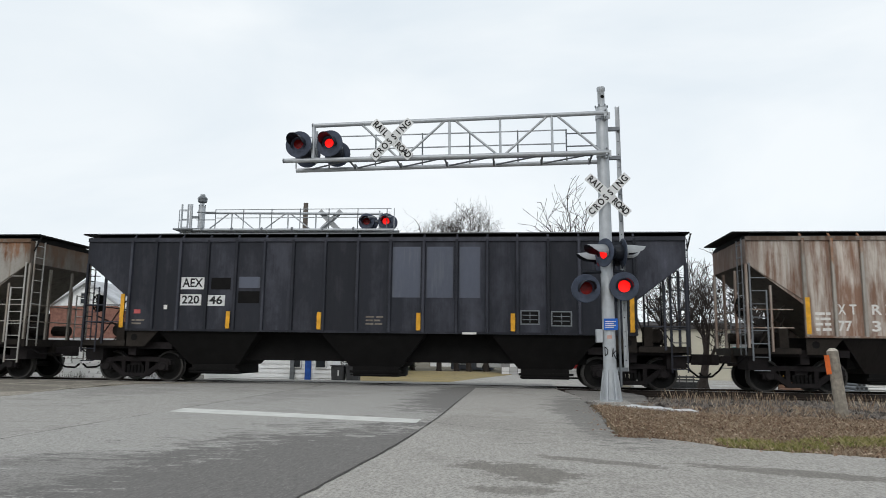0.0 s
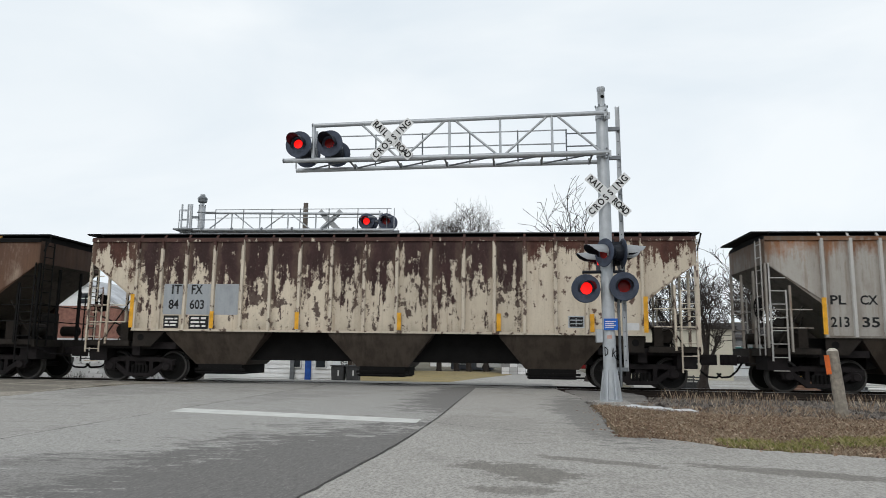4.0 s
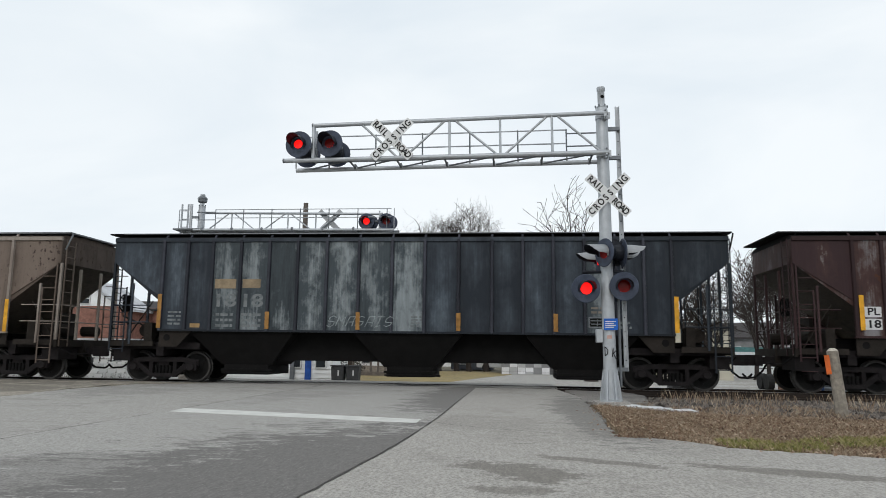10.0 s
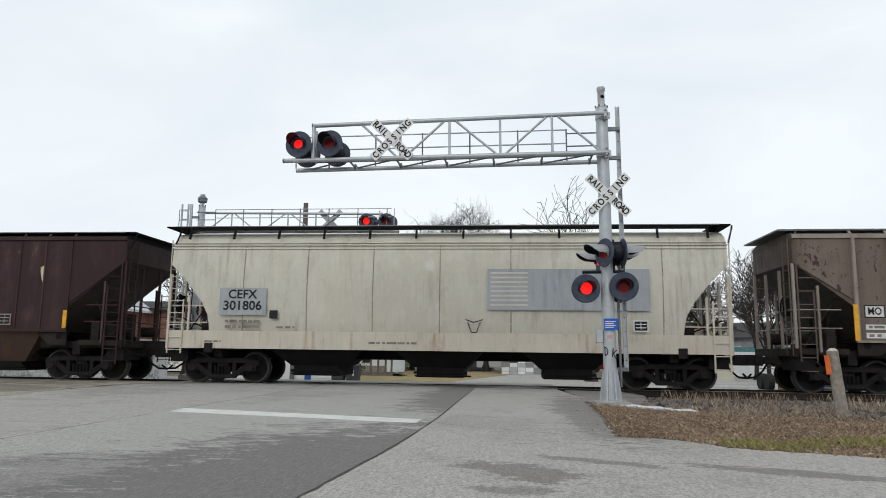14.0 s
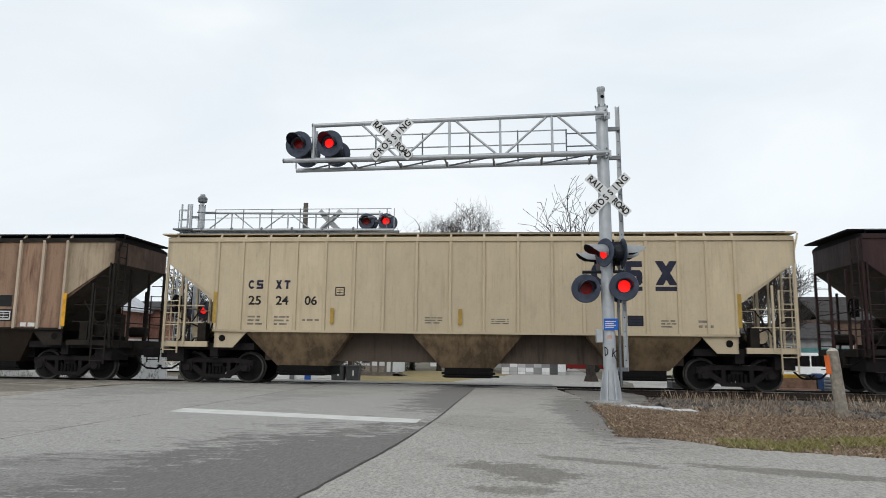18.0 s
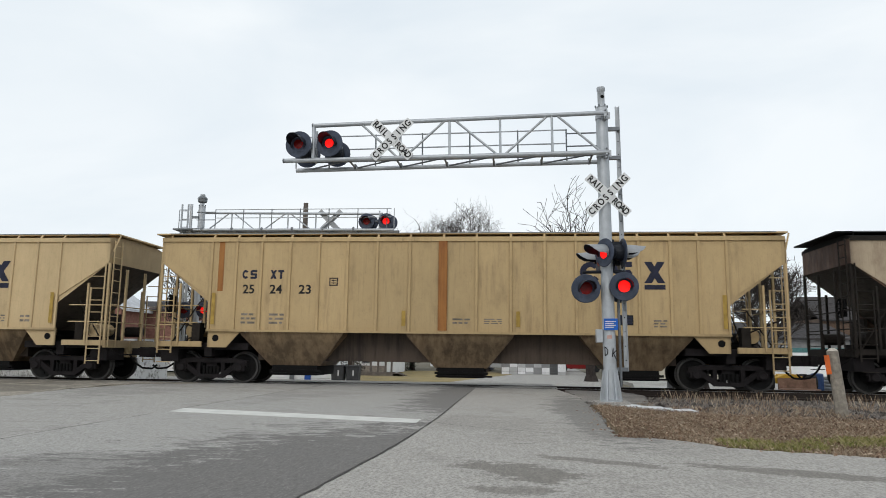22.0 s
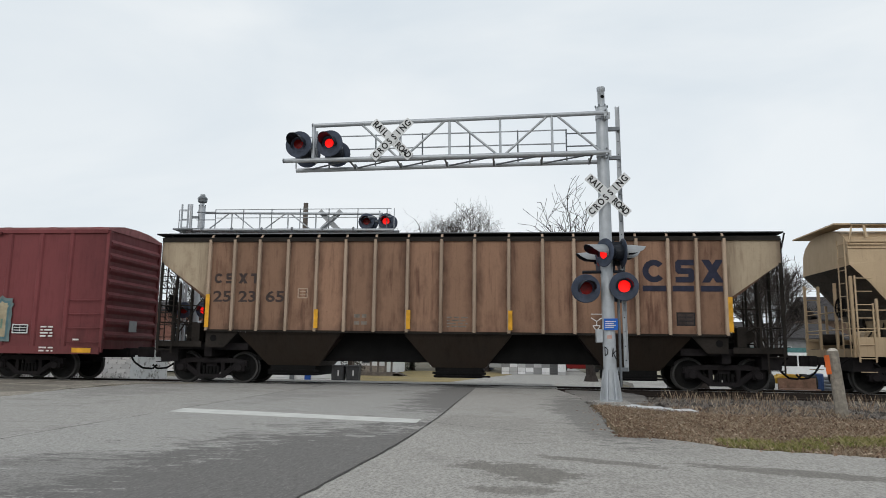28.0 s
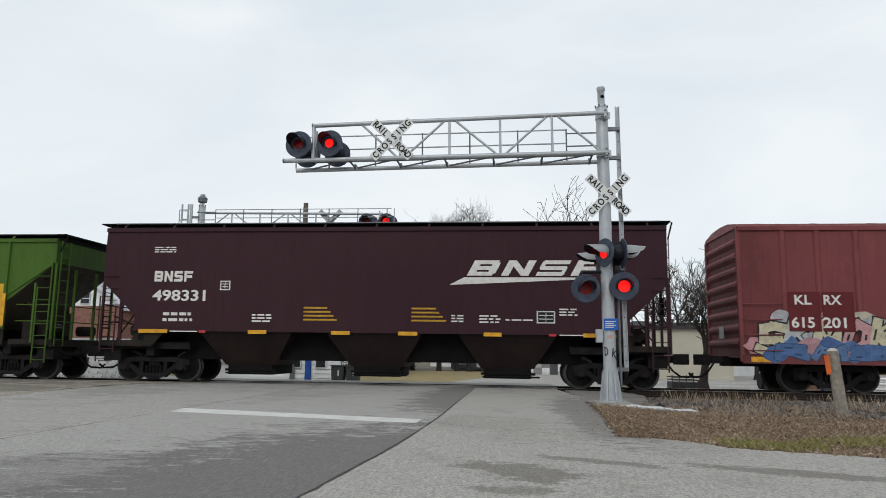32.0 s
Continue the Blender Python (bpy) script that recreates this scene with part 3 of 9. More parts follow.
def build_verge():
    m = Mat("dry_grass_blades", 0.9)
    isl = m.node("ShaderNodeNewGeometry").outputs["Random Per Island"]
    a = m.mix(m.ramp(isl, 0.0, 0.6), (0.090, 0.050, 0.034, 1), (0.31, 0.225, 0.155, 1))
    a = m.mix(m.ramp(isl, 0.65, 1.0, 0, 1), a, (0.55, 0.455, 0.335, 1))
    clump = m.noise(1.6, (0.6, 1, 1), 5, 0.7)
    a = m.mix(m.ramp(clump, 0.50, 0.66, 0, 0.65), a, (0.40, 0.32, 0.235, 1))
    mat = m.done(m.mix(m.ramp(clump, 0.46, 0.32, 0, 0.6), a, (0.075, 0.045, 0.032, 1)))
    g = Mat("green_grass_blades", 0.9)
    isl = g.node("ShaderNodeNewGeometry").outputs["Random Per Island"]
    b = g.mix(g.ramp(isl, 0.0, 0.55), (0.105, 0.125, 0.035, 1), (0.27, 0.255, 0.085, 1))
    mg = g.done(g.mix(g.ramp(isl, 0.6, 1.0), b, (0.42, 0.345, 0.20, 1)))
    rng = random.Random(9)
    slab("verge", ragged(VERGE, 0.12, 0.035, 15), -0.3, -0.035, M_VERGE, "bare soil verge under dead grass and leaves", "verge")

    def blades(count, test, material, name, label, hmin, hmax, wmin=0.0025, inside=True, ground=-0.045, lean=1.1):
        verts, faces = [], []
        for _ in range(count):
            while True:
                x, y = rng.uniform(1, 12), rng.uniform(3.5, 19.5)
                if test(x, y) and in_poly(x, y, VERGE) == inside:
                    rim = inside and not (in_poly(x - 0.16, y - 0.10, VERGE) and in_poly(x + 0.05, y - 0.22, VERGE))
                    if not rim or rng.random() < 0.5:
                        break
            h = rng.uniform(hmin, hmax) * (0.35 if rim else 1.0)
            a, l = rng.uniform(0, math.tau), rng.uniform(0.1, lean) * h
            w = rng.uniform(wmin, 2.5 * wmin)
            dx, dy = math.cos(a), math.sin(a)
            k = len(verts)
            z = ground
            verts += [(x - dy * w, y + dx * w, z), (x + dy * w, y - dx * w, z), (x + dx * l * 0.5 + dy * w * 0.7, y + dy * l * 0.5 - dx * w * 0.7, z + h * 0.7), (x + dx * l, y + dy * l, z + h)]
            faces += [(k, k + 1, k + 2), (k, k + 2, k + 3)]
        me = bpy.data.meshes.new(name)
        me.from_pydata(verts, [], faces)
        me.materials.append(material)
        tagged(new(name, me), label, "grass", kind="stuff")

    blades(60000, lambda x, y: x < 7, mat, "dry_grass", "matted brown dead grass on the verge", 0.015, 0.065, 0.0022, lean=1.6)
    blades(1100, lambda x, y: y > 14.5 + 2.5 * rng.random() and x > 3.4 and noise.noise((x * 0.9, y * 0.5, 5)) > -0.15, mat, "tall_weeds", "thin dry weed stalks beside the track", 0.08, 0.28, 0.0010, False, -0.13, 0.5)
    blades(9000, lambda x, y: 12.2 < y < 16.0 and x > 2.6 and noise.noise((x * 0.8, y * 0.8, 9)) > -0.12, mat, "dry_tufts", "thin dry grass among the ballast stones", 0.04, 0.13, 0.0013, False, -0.12, 0.9)
    blades(15000, lambda x, y: noise.noise((x * 2.3, y * 2.3, 1)) > -0.25 and abs(y - (8.62 + 0.36 * (x - 3))) < 0.40 + 0.5 * noise.noise((x * 1.1, y, 3)) and x > 2.4, mg, "green_grass",
           "strip of green grass near the road edge", 0.035, 0.095)
    # fallen leaves
    verts, faces = [], []
    for _ in range(15000):
        x, y = rng.uniform(1, 9), rng.uniform(6, 15.2)
        if not in_poly(x, y, VERGE):
            spill = in_poly(x + abs(rng.gauss(0, 0.20)), y + rng.uniform(0.0, 0.12), VERGE)
            if not spill or rng.random() > 0.55:
                continue
        r, a = rng.uniform(0.006, 0.028), rng.uniform(0, math.tau)
        z = rng.uniform(-0.03, 0.02)
        k = len(verts)
        for q in range(4):
            t = a + q * math.pi / 2
            s = r if q % 2 else r * 0.6
            verts.append((x + math.cos(t) * s, y + math.sin(t) * s, z + rng.uniform(-0.012, 0.012)))
        faces.append((k, k + 1, k + 2, k + 3))
    me = bpy.data.meshes.new("fallen_leaves")
    me.from_pydata(verts, [], faces)
    ml = Mat("dead_leaves", 0.9)
    isl = ml.node("ShaderNodeNewGeometry").outputs["Random Per Island"]
    me.materials.append(ml.done(ml.mix(ml.ramp(isl, 0.75, 1.0), ml.mix(isl, (0.09, 0.046, 0.030, 1), (0.31, 0.195, 0.125, 1)), (0.48, 0.38, 0.29, 1))))
    tagged(new("fallen_leaves", me), "scattered brown fallen leaves on the verge", "leaves", kind="stuff")


build_verge()


# ---- crossing signals ----
M_DISC = plain("faded_black_disc", (0.055, 0.068, 0.100, 1), 0.5, 0, 0.3, 6)
FLASHERS = []  # (turning lamp, phase: True where it is lit in the first half of the cycle)


def signal_head(parent, x, y, z, turn, phase, hood=None, lens=1.0, reach_out=0.30):
    """One flashing light: housing, round background, hood, lens and the turning lamp behind it. turn: degrees about z; 0 faces -y."""
    base = pose(x, y, z, 0, 0, turn)
    bm = bmesh.new()
    bm_disc(bm, (0, 0, 0), (0, 1, 0), [(0.03, 0.17), (0.09, 0.175), (0.20, 0.15), (0.27, 0.09), (0.28, 0.03)], 18)
    head = part("signal_head", bm, M_DARKHEAD, parent, m=base)
    bm = bmesh.new()
    bm_disc(bm, (0, 0, 0), (0, 1, 0), [(0.0, 0.136 * lens), (-0.006, 0.295), (0.006, 0.305), (0.018, 0.295), (0.02, 0.136 * lens)], 32)
    part("background_disc", bm, M_DISC, head)
    bm = bmesh.new()
    n = 14
    a0, a1 = radians(-28), radians(208)
    grid = []
    for r in (0.168, 0.176):
        for d in (0.0, 1.0):
            row = []
            for k in range(n + 1):
                a = a0 + (a1 - a0) * k / n
                reach = 0.05 + reach_out * max(0.0, math.sin(a)) ** 0.30
                row.append(bm.verts.new((math.cos(a) * r, -0.012 - d * reach, math.sin(a) * r - 0.035 * d * (1 if math.sin(a) > 0 else 0))))
            grid.append(row)
    for i, j in ((0, 1), (3, 2), (1, 3), (2, 0)):
        for k in range(n):
            bm.faces.new((grid[i][k], grid[i][k + 1], grid[j][k + 1], grid[j][k])).material_index = 0 if (i, j) == (3, 2) else 1
    part("hood", bm, [hood or M_DARKHEAD, M_DARKHEAD], head)
    # lamp: lit front, dark back, turning about its upright axis
    bm = bmesh.new()
    bm_disc(bm, (0, 0, 0), (0, 1, 0), [(-0.010, 0.02), (-0.006, 0.09), (0.0, 0.128)], 20)
    front = len(bm.faces)
    bm_disc(bm, (0, 0, 0), (0, 1, 0), [(0.002, 0.128), (0.008, 0.09), (0.012, 0.02)], 20)
    bm.faces.ensure_lookup_table()
    for k, f in enumerate(bm.faces):
        f.material_index = 0 if k < front else 1
    bmesh.ops.scale(bm, vec=(lens, 1, lens), verts=bm.verts)
    lamp = part("lamp", bm, [M_LIT, M_UNLIT], head, "round red signal lamp", m=pose(0, -0.012, 0))
    FLASHERS.append((lamp, phase))
    return head


def crossbuck(parent, x, y, z, back=False, lettered=True):
    """Two crossed white blades with black lettering, on the side of -y."""
    for k, (a, word) in enumerate(((45, "RAILROAD"), (-45, "CROSSING"))):
        bm = bmesh.new()
        bm_box(bm, -0.60, 0.60, -0.003, 0.003, -0.10, 0.10)
        bmesh.ops.bevel(bm, geom=[e for e in bm.edges if abs(e.verts[0].co.y - e.verts[1].co.y) > 0.004], offset=0.012, segments=2, affect='EDGES')
        m = pose(x, y - 0.012 * k, z, 0, a, 0)
        blade = part("crossbuck_blade", bm, M_WHITE_SIGN, parent, "white crossbuck blade with black lettering", m=m)
        if lettered:
            spots = [-0.50 + k2 * 1.0 / 7 for k2 in range(8)] if k else [-0.51, -0.395, -0.30, -0.205, 0.20, 0.31, 0.415, 0.515]
            for ch, cx in zip(word, spots):
                lettering(ch, 0.200, cx, -0.006, -0.004, M_BLACK_INK, blade, 0.84, bold=0.005)
        else:
            blade.data.materials[0] = M_SIGN_BACK


def tube_part(name, p0, p1, r, parent, material=None, n=8):
    bm = bmesh.new()
    bm_tube(bm, p0, p1, r, n=max(n, 10))
    return part(name, bm, material or M_STEEL, parent, smooth=True)


def cantilever(label, m, length, top, low, heads_x, buck_x, rail_off=0.0, near=True):
    """A mast with a truss arm that reaches towards -x. The mast stands at the origin; heights in metres."""
    c = thing("cantilever_signal", label, "railway signal", "crossing signals", m=m)
    bm = bmesh.new()
    bm_tube(bm, (0, 0, 0.0), (0, 0, top + 0.22), 0.138, 0.130, 20)
    part("mast", bm, M_STEEL, c, "round galvanised steel mast", smooth=True)
    bm = bmesh.new()
    bm_disc(bm, (0, 0, top + 0.2), (0, 0, 1), [(0, 0.125), (0.03, 0.135), (0.06, 0.10), (0.07, 0.078), (0.40, 0.078), (0.42, 0.092), (0.50, 0.092), (0.51, 0.08)], 16)
    part("mast_finial", bm, M_STEEL, c, "grey capped mast top", smooth=True)
    bm = bmesh.new()
    bm_disc(bm, (0.015, -0.072, top + 0.47), (0.2, -1, 0), [(0, 0.040), (0.012, 0.040)], 12)
    part("finial_port", bm, M_BLACK, c, "round dark port in the mast top")
    for k in range(6):
        bm = bmesh.new()
        bm_disc(bm, (0.128 * math.cos(k * 1.047), 0.128 * math.sin(k * 1.047), top + 0.235), (0, 0, 1), [(0, 0.018), (0.05, 0.018), (0.055, 0.008)], 6)
        part("cap_bolt", bm, M_STEEL_DARK, c)
    # flared base with gusset plates
    bm = bmesh.new()
    bm_disc(bm, (0, 0, 0), (0, 0, 1), [(0.0, 0.22), (0.03, 0.22), (0.05, 0.165), (0.55, 0.143), (0.62, 0.140)], 16)
    part("base_flare", bm, M_STEEL, c)
    for k in range(8):
        bm = bmesh.new()
        bm_prism(bm, [(0.13, 0.02), (0.245, 0.02), (0.155, 0.66), (0.13, 0.66)], -0.012, 0.012)
        part("gusset", bm, M_STEEL, c, m=pose(0, 0, 0, 0, 0, 45 * k + 20))
    bm = bmesh.new()
    bm_box(bm, -0.34, 0.34, -0.34, 0.34, -0.25, 0.006)
    part("foundation", bm, M_APRON, c, "concrete foundation")
    yf, yr = -0.26, 0.42
    hl = length - 0.62
    def rise(x):
        return top + 0.03 + 0.09 * x / hl

    tube_part("top_chord", (0.10, yf, rise(0.1)), (-hl, yf, rise(-hl)), 0.048, c, n=10)
    tube_part("bottom_chord", (0.10, yf, low), (-length, yf, low), 0.050, c, n=10)
    tube_part("rear_bottom_chord", (0.10, yr, low - 0.02), (-length + 0.05, yr, low - 0.05), 0.050, c, M_STEEL, 10)
    for x in (-hl + 0.03, -length):
        bm = bmesh.new()
        z = rise(x) if x > -length else low
        bm_disc(bm, (x - 0.01, yf, z), (-1, 0, 0), [(0, 0.052), (0.02, 0.056), (0.035, 0.050), (0.04, 0.02)], 12)
        part("chord_cap", bm, M_STEEL_DARK, c)
    n = 6
    step = (hl - 0.02) / n
    xs = [0.0, -1.11, -2.24, -3.36, -4.46, -5.46]
    for x in xs[1:5]:
        tube_part("truss_post", (x, yf, low), (x, yf, rise(x)), 0.028, c)
    tube_part("truss_end_post", (-hl + 0.03, yf, low), (-hl + 0.03, yf, rise(-hl)), 0.045, c)
    for k in range(5):
        a, b = xs[k], xs[k + 1]
        if k % 2 == 0:
            tube_part("truss_brace", (a - 0.05, yf, low), (b + 0.10, yf, rise(b)), 0.026, c)
        else:
            tube_part("truss_brace", (a - 0.08, yf, rise(a)), (b + 0.08, yf, low), 0.026, c)
    for k in range(n + 1):
        x = -k * step - 0.25
        if k < n:
            tube_part("walkway_bearer", (x, yf, low - 0.02), (x, yr, low - 0.02), 0.022, c, M_STEEL_DARK)
            tube_part("walkway_brace", (x, yf, low - 0.03), (x - step, yr, low - 0.03), 0.018, c, M_STEEL_DARK)
            bm = bmesh.new()
            bm_box(bm, x - 0.025, x + 0.025, yr - 0.055, yr + 0.055, low - 0.065, low + 0.055)
            bm_box(bm, x - 0.04, x + 0.04, yr + 0.055, yr + 0.065, low - 0.03, low + 0.03)
            part("clamp", bm, M_STEEL_DARK, c)
    bm = bmesh.new()
    for y in (yf + 0.06, yf + 0.12, yf + 0.18, yf + 0.24, yf + 0.30):
        bm_box(bm, -length + 0.5, -0.2, y - 0.004, y + 0.004, low + 0.01, low + 0.045)
    for k in range(int((length - 0.8) / 0.10)):
        bm_box(bm, -0.25 - 0.10 * k, -0.242 - 0.10 * k, yf + 0.06, yf + 0.30, low + 0.012, low + 0.03)
    part("walkway", bm, M_STEEL_DARK, c, "narrow steel grating walkway")
    # rear handrail
    for z in (low + 0.43, low + 0.75):
        tube_part("handrail", (-0.75, yr, z), (-length + 0.15, yr, z + 0.0), 0.016, c, M_STEEL)
    k = 0
    while -0.75 - 1.1 * k > -length:
        tube_part("handrail_post", (-0.75 - 1.1 * k, yr, low), (-0.75 - 1.1 * k, yr, low + 0.77), 0.018, c, M_STEEL_DARK)
        k += 1
    for z in (low + 0.36, low + 0.66):
        tube_part("handrail_stub", (0.0, yr, z), (-0.74, yr, z), 0.016, c, M_STEEL_DARK)
    # brackets round the mast
    for z in (low, top):
        bm = bmesh.new()
        bm_box(bm, 0.02, 0.07, -0.30, -0.10, z - 0.11, z + 0.11)
        bm_box(bm, 0.02, 0.16, -0.17, -0.145, z - 0.075, z + 0.075)
        bm_disc(bm, (0, 0, z - 0.045), (0, 0, 1), [(0, 0.128), (0.0, 0.142), (0.09, 0.142), (0.09, 0.128)], 16)
        part("mast_bracket", bm, M_STEEL, c)
        for q in (-0.075, 0.075):
            bm = bmesh.new()
            bm_disc(bm, (0.045, -0.30, z + q), (0, -1, 0), [(0, 0.022), (0.025, 0.022), (0.03, 0.01)], 6)
            part("bracket_bolt", bm, M_STEEL_DARK, c)
    # ladder rail beside the mast
    bm = bmesh.new()
    lx = 0.36
    bm_box(bm, lx - 0.045, lx + 0.045, 0.16, 0.172, 0.62, top + 0.30)
    bm_box(bm, lx - 0.045, lx - 0.035, 0.10, 0.16, 0.62, top + 0.30)
    bm_box(bm, lx + 0.035, lx + 0.045, 0.10, 0.16, 0.62, top + 0.30)
    part("ladder_channel", bm, M_STEEL, c, "punched steel ladder channel")
    bmh = bmesh.new()
    bm_disc(bmh, (0, 0, 0), (0, 1, 0), [(0, 0.012), (0.004, 0.012)], 8)
    hole = mesh_of("channel_hole", bmh, M_BLACK)
    for k in range(int((top - 0.5) / 0.30)):
        part("channel_hole", hole, None, c, m=pose(lx, 0.156, 0.85 + 0.30 * k))
    for z in (0.66, top - 0.22, low - 0.02):
        bm = bmesh.new()
        bm_box(bm, 0.05, lx + 0.03, 0.09, 0.17, z - 0.04, z + 0.04)
        part("channel_bracket", bm, M_STEEL_DARK, c)
    # flashing lights on the arm, facing both ways
    for k, hx in enumerate(heads_x):
        signal_head(c, hx + 0.04, yf - 0.10, low + 0.35, -3, k == 0, lens=0.80, reach_out=0.38)
        signal_head(c, hx + 0.06, yr - 0.10, low + 0.29, 180, k == 1)
    tube_part("lamp_arm", (heads_x[0] - 0.1, 0.0, low + 0.34), (heads_x[1] + 0.25, 0.0, low + 0.34), 0.03, c, M_STEEL_DARK)
    tube_part("lamp_post", (0.5 * (heads_x[0] + heads_x[1]), 0.0, low), (0.5 * (heads_x[0] + heads_x[1]), 0.0, low + 0.75), 0.03, c, M_STEEL)
    tube_part("end_post", (-length + 0.04, yr, low), (-length + 0.04, yr, low + 0.77), 0.016, c, M_STEEL)
    crossbuck(c, buck_x, yf - 0.07, low + 0.41, lettered=near)
    return c


NEAR = cantilever("galvanised steel cantilever signal with crossbucks and red flashers over the lane", pose(2.03, 15.2, 0.02, 0, -0.70, 0), 7.09, 6.15, 5.29,
                  (-6.80, -6.09), -4.64)


def mast_fittings(c):
    crossbuck(c, 0.06, -0.16, 4.37)
    tube_part("signal_crossarm", (-0.52, -0.02, 2.72), (0.36, -0.02, 2.72), 0.035, c, M_DARKHEAD)
    signal_head(c, -0.47, -0.24, 2.35, 6, True)
    signal_head(c, 0.32, -0.22, 2.39, -2, False)
    signal_head(c, -0.08, -0.30, 3.10, -58, False, M_SIGN_BACK, 1.0, 0.42)
    signal_head(c, -0.14, 0.22, 3.02, -84, True, M_SIGN_BACK, 1.0, 0.42)
    signal_head(c, 0.34, -0.12, 3.12, 98, False, M_SIGN_BACK, 1.0, 0.42)
    signal_head(c, 0.34, 0.30, 3.06, 96, True, M_SIGN_BACK, 1.0, 0.36)
    for x in (-0.44, 0.30):
        signal_head(c, x, 0.22, 2.38, 180, x > 0)
    bm = bmesh.new()
    bm_tube(bm, (0.12, 0.02, 2.70), (0.12, 0.02, 3.42), 0.06, n=10)
    bm_box(bm, 0.10, 0.40, -0.10, 0.10, 3.0, 3.36)
    part("junction_box", bm, M_DARKHEAD, c)
    boxpart("emergency_sign", (-0.12, 0.17, -0.165, -0.158, 1.48, 1.72), M_BLUE, c, "small blue emergency notice plate")
    for k in range(4):
        boxpart("notice_line", (-0.09, 0.13 - 0.04 * (k % 2), -0.169, -0.166, 1.65 - 0.04 * k, 1.667 - 0.04 * k), M_WHITE_INK, c)
    bm = bmesh.new()
    bm_box(bm, -0.27, -0.13, -0.10, 0.10, 1.22, 1.50)
    bmesh.ops.bevel(bm, geom=bm.edges[:], offset=0.012, segments=1, affect='EDGES')
    part("control_box", bm, M_STEEL, c)
    boxpart("sticker", (-0.06, 0.04, -0.150, -0.143, 1.30, 1.37), plain("faded_sticker", (0.55, 0.35, 0.30, 1)), c)
    bm = bmesh.new()
    for p0, p1 in (((-0.11, 0.95), (-0.11, 1.14)), ((-0.11, 1.13), (-0.05, 1.07)), ((-0.05, 1.07), (-0.06, 0.98)), ((-0.06, 0.98), (-0.11, 0.95)),
                   ((0.04, 0.92), (0.06, 1.10)), ((0.06, 1.0), (0.13, 1.06)), ((0.06, 1.0), (0.13, 0.84))):
        bm_tube(bm, (p0[0], -0.142, p0[1]), (p1[0], -0.142, p1[1]), 0.010, n=5)
    part("painted_scrawl", bm, M_BLACK_INK, c, "black sprayed scrawl")
    tube_part("conduit", (0.235, 0.1, 0.30), (0.235, 0.1, 2.3), 0.03, c, M_STEEL_DARK)


mast_fittings(NEAR)
FAR = cantilever("galvanised steel cantilever signal on the far side of the track", pose(-12.0, 25.6, 0.03, 0, 0.0, 180), 7.66, 6.20, 5.46,
                 (-7.36, -6.62), -5.0, near=False)
signal_head(FAR, 0.32, 0.30, 2.40, 180, True)
signal_head(FAR, -0.46, 0.30, 2.40, 180, False)
bm = bmesh.new()
bm_disc(bm, (0, 0, 6.55), (0, 0, 1), [(0, 0.07), (0.05, 0.17), (0.2, 0.19), (0.26, 0.14), (0.30, 0.05)], 12)
part("alarm_bell", bm, M_STEEL_DARK, FAR, "round dark alarm bell on the mast top")
bm = bmesh.new()
for x in (0.50, 0.75):
    bm_tube(bm, (x, 0.1, 0.5), (x, 0.1, 6.5), 0.035, n=6)
for k in range(18):
    bm_tube(bm, (0.5, 0.1, 0.8 + 0.32 * k), (0.75, 0.1, 0.8 + 0.32 * k), 0.018, n=5)
part("mast_ladder", bm, M_STEEL, FAR, "steel ladder")
bm = bmesh.new()
bm_box(bm, -0.15, 0.9, -0.45, 0.45, 5.45, 5.5)
part("mast_platform", bm, M_STEEL_DARK, FAR)
for p0, p1 in (((0.9, 0, 5.5), (0.9, 0, 6.3)), ((0.9, 0, 6.3), (0.5, 0, 6.3)), ((0.9, 0, 5.9), (0.5, 0, 5.9))):
    tube_part("platform_rail", p0, p1, 0.018, FAR, M_STEEL)

# wooden marker post with an orange reflector on the verge
post = thing("marker_post", "weathered wooden post with an orange reflector on the verge", "post", m=pose(6.05, 13.9, -0.2, 0, -5.0, 0))
bm = bmesh.new()
bm_tube(bm, (0, 0, 0), (0, 0, 1.32), 0.115, 0.10, 10)
part("post", bm, plain("weathered_wood", (0.27, 0.24, 0.20, 1), 0.9, 0, 0.35, 9), post)
bm = bmesh.new()
bm_tube(bm, (0, 0, 1.32), (0, 0, 1.37), 0.098, 0.045, 10)
part("post_top", bm, plain("bleached_end_grain", (0.46, 0.42, 0.36, 1), 0.9, 0, 0.25, 12), post, "bleached tapered top")
boxpart("reflector", (-0.20, -0.11, -0.10, -0.09, 0.90, 1.25), plain("orange_reflector", (0.62, 0.13, 0.03, 1)), post)


# ---- the train ----
HALF = 1.6          # half the width of a car
CARS = []           # (thing, place along the train)
WHEELSETS = []      # (wheelset, place along the train)


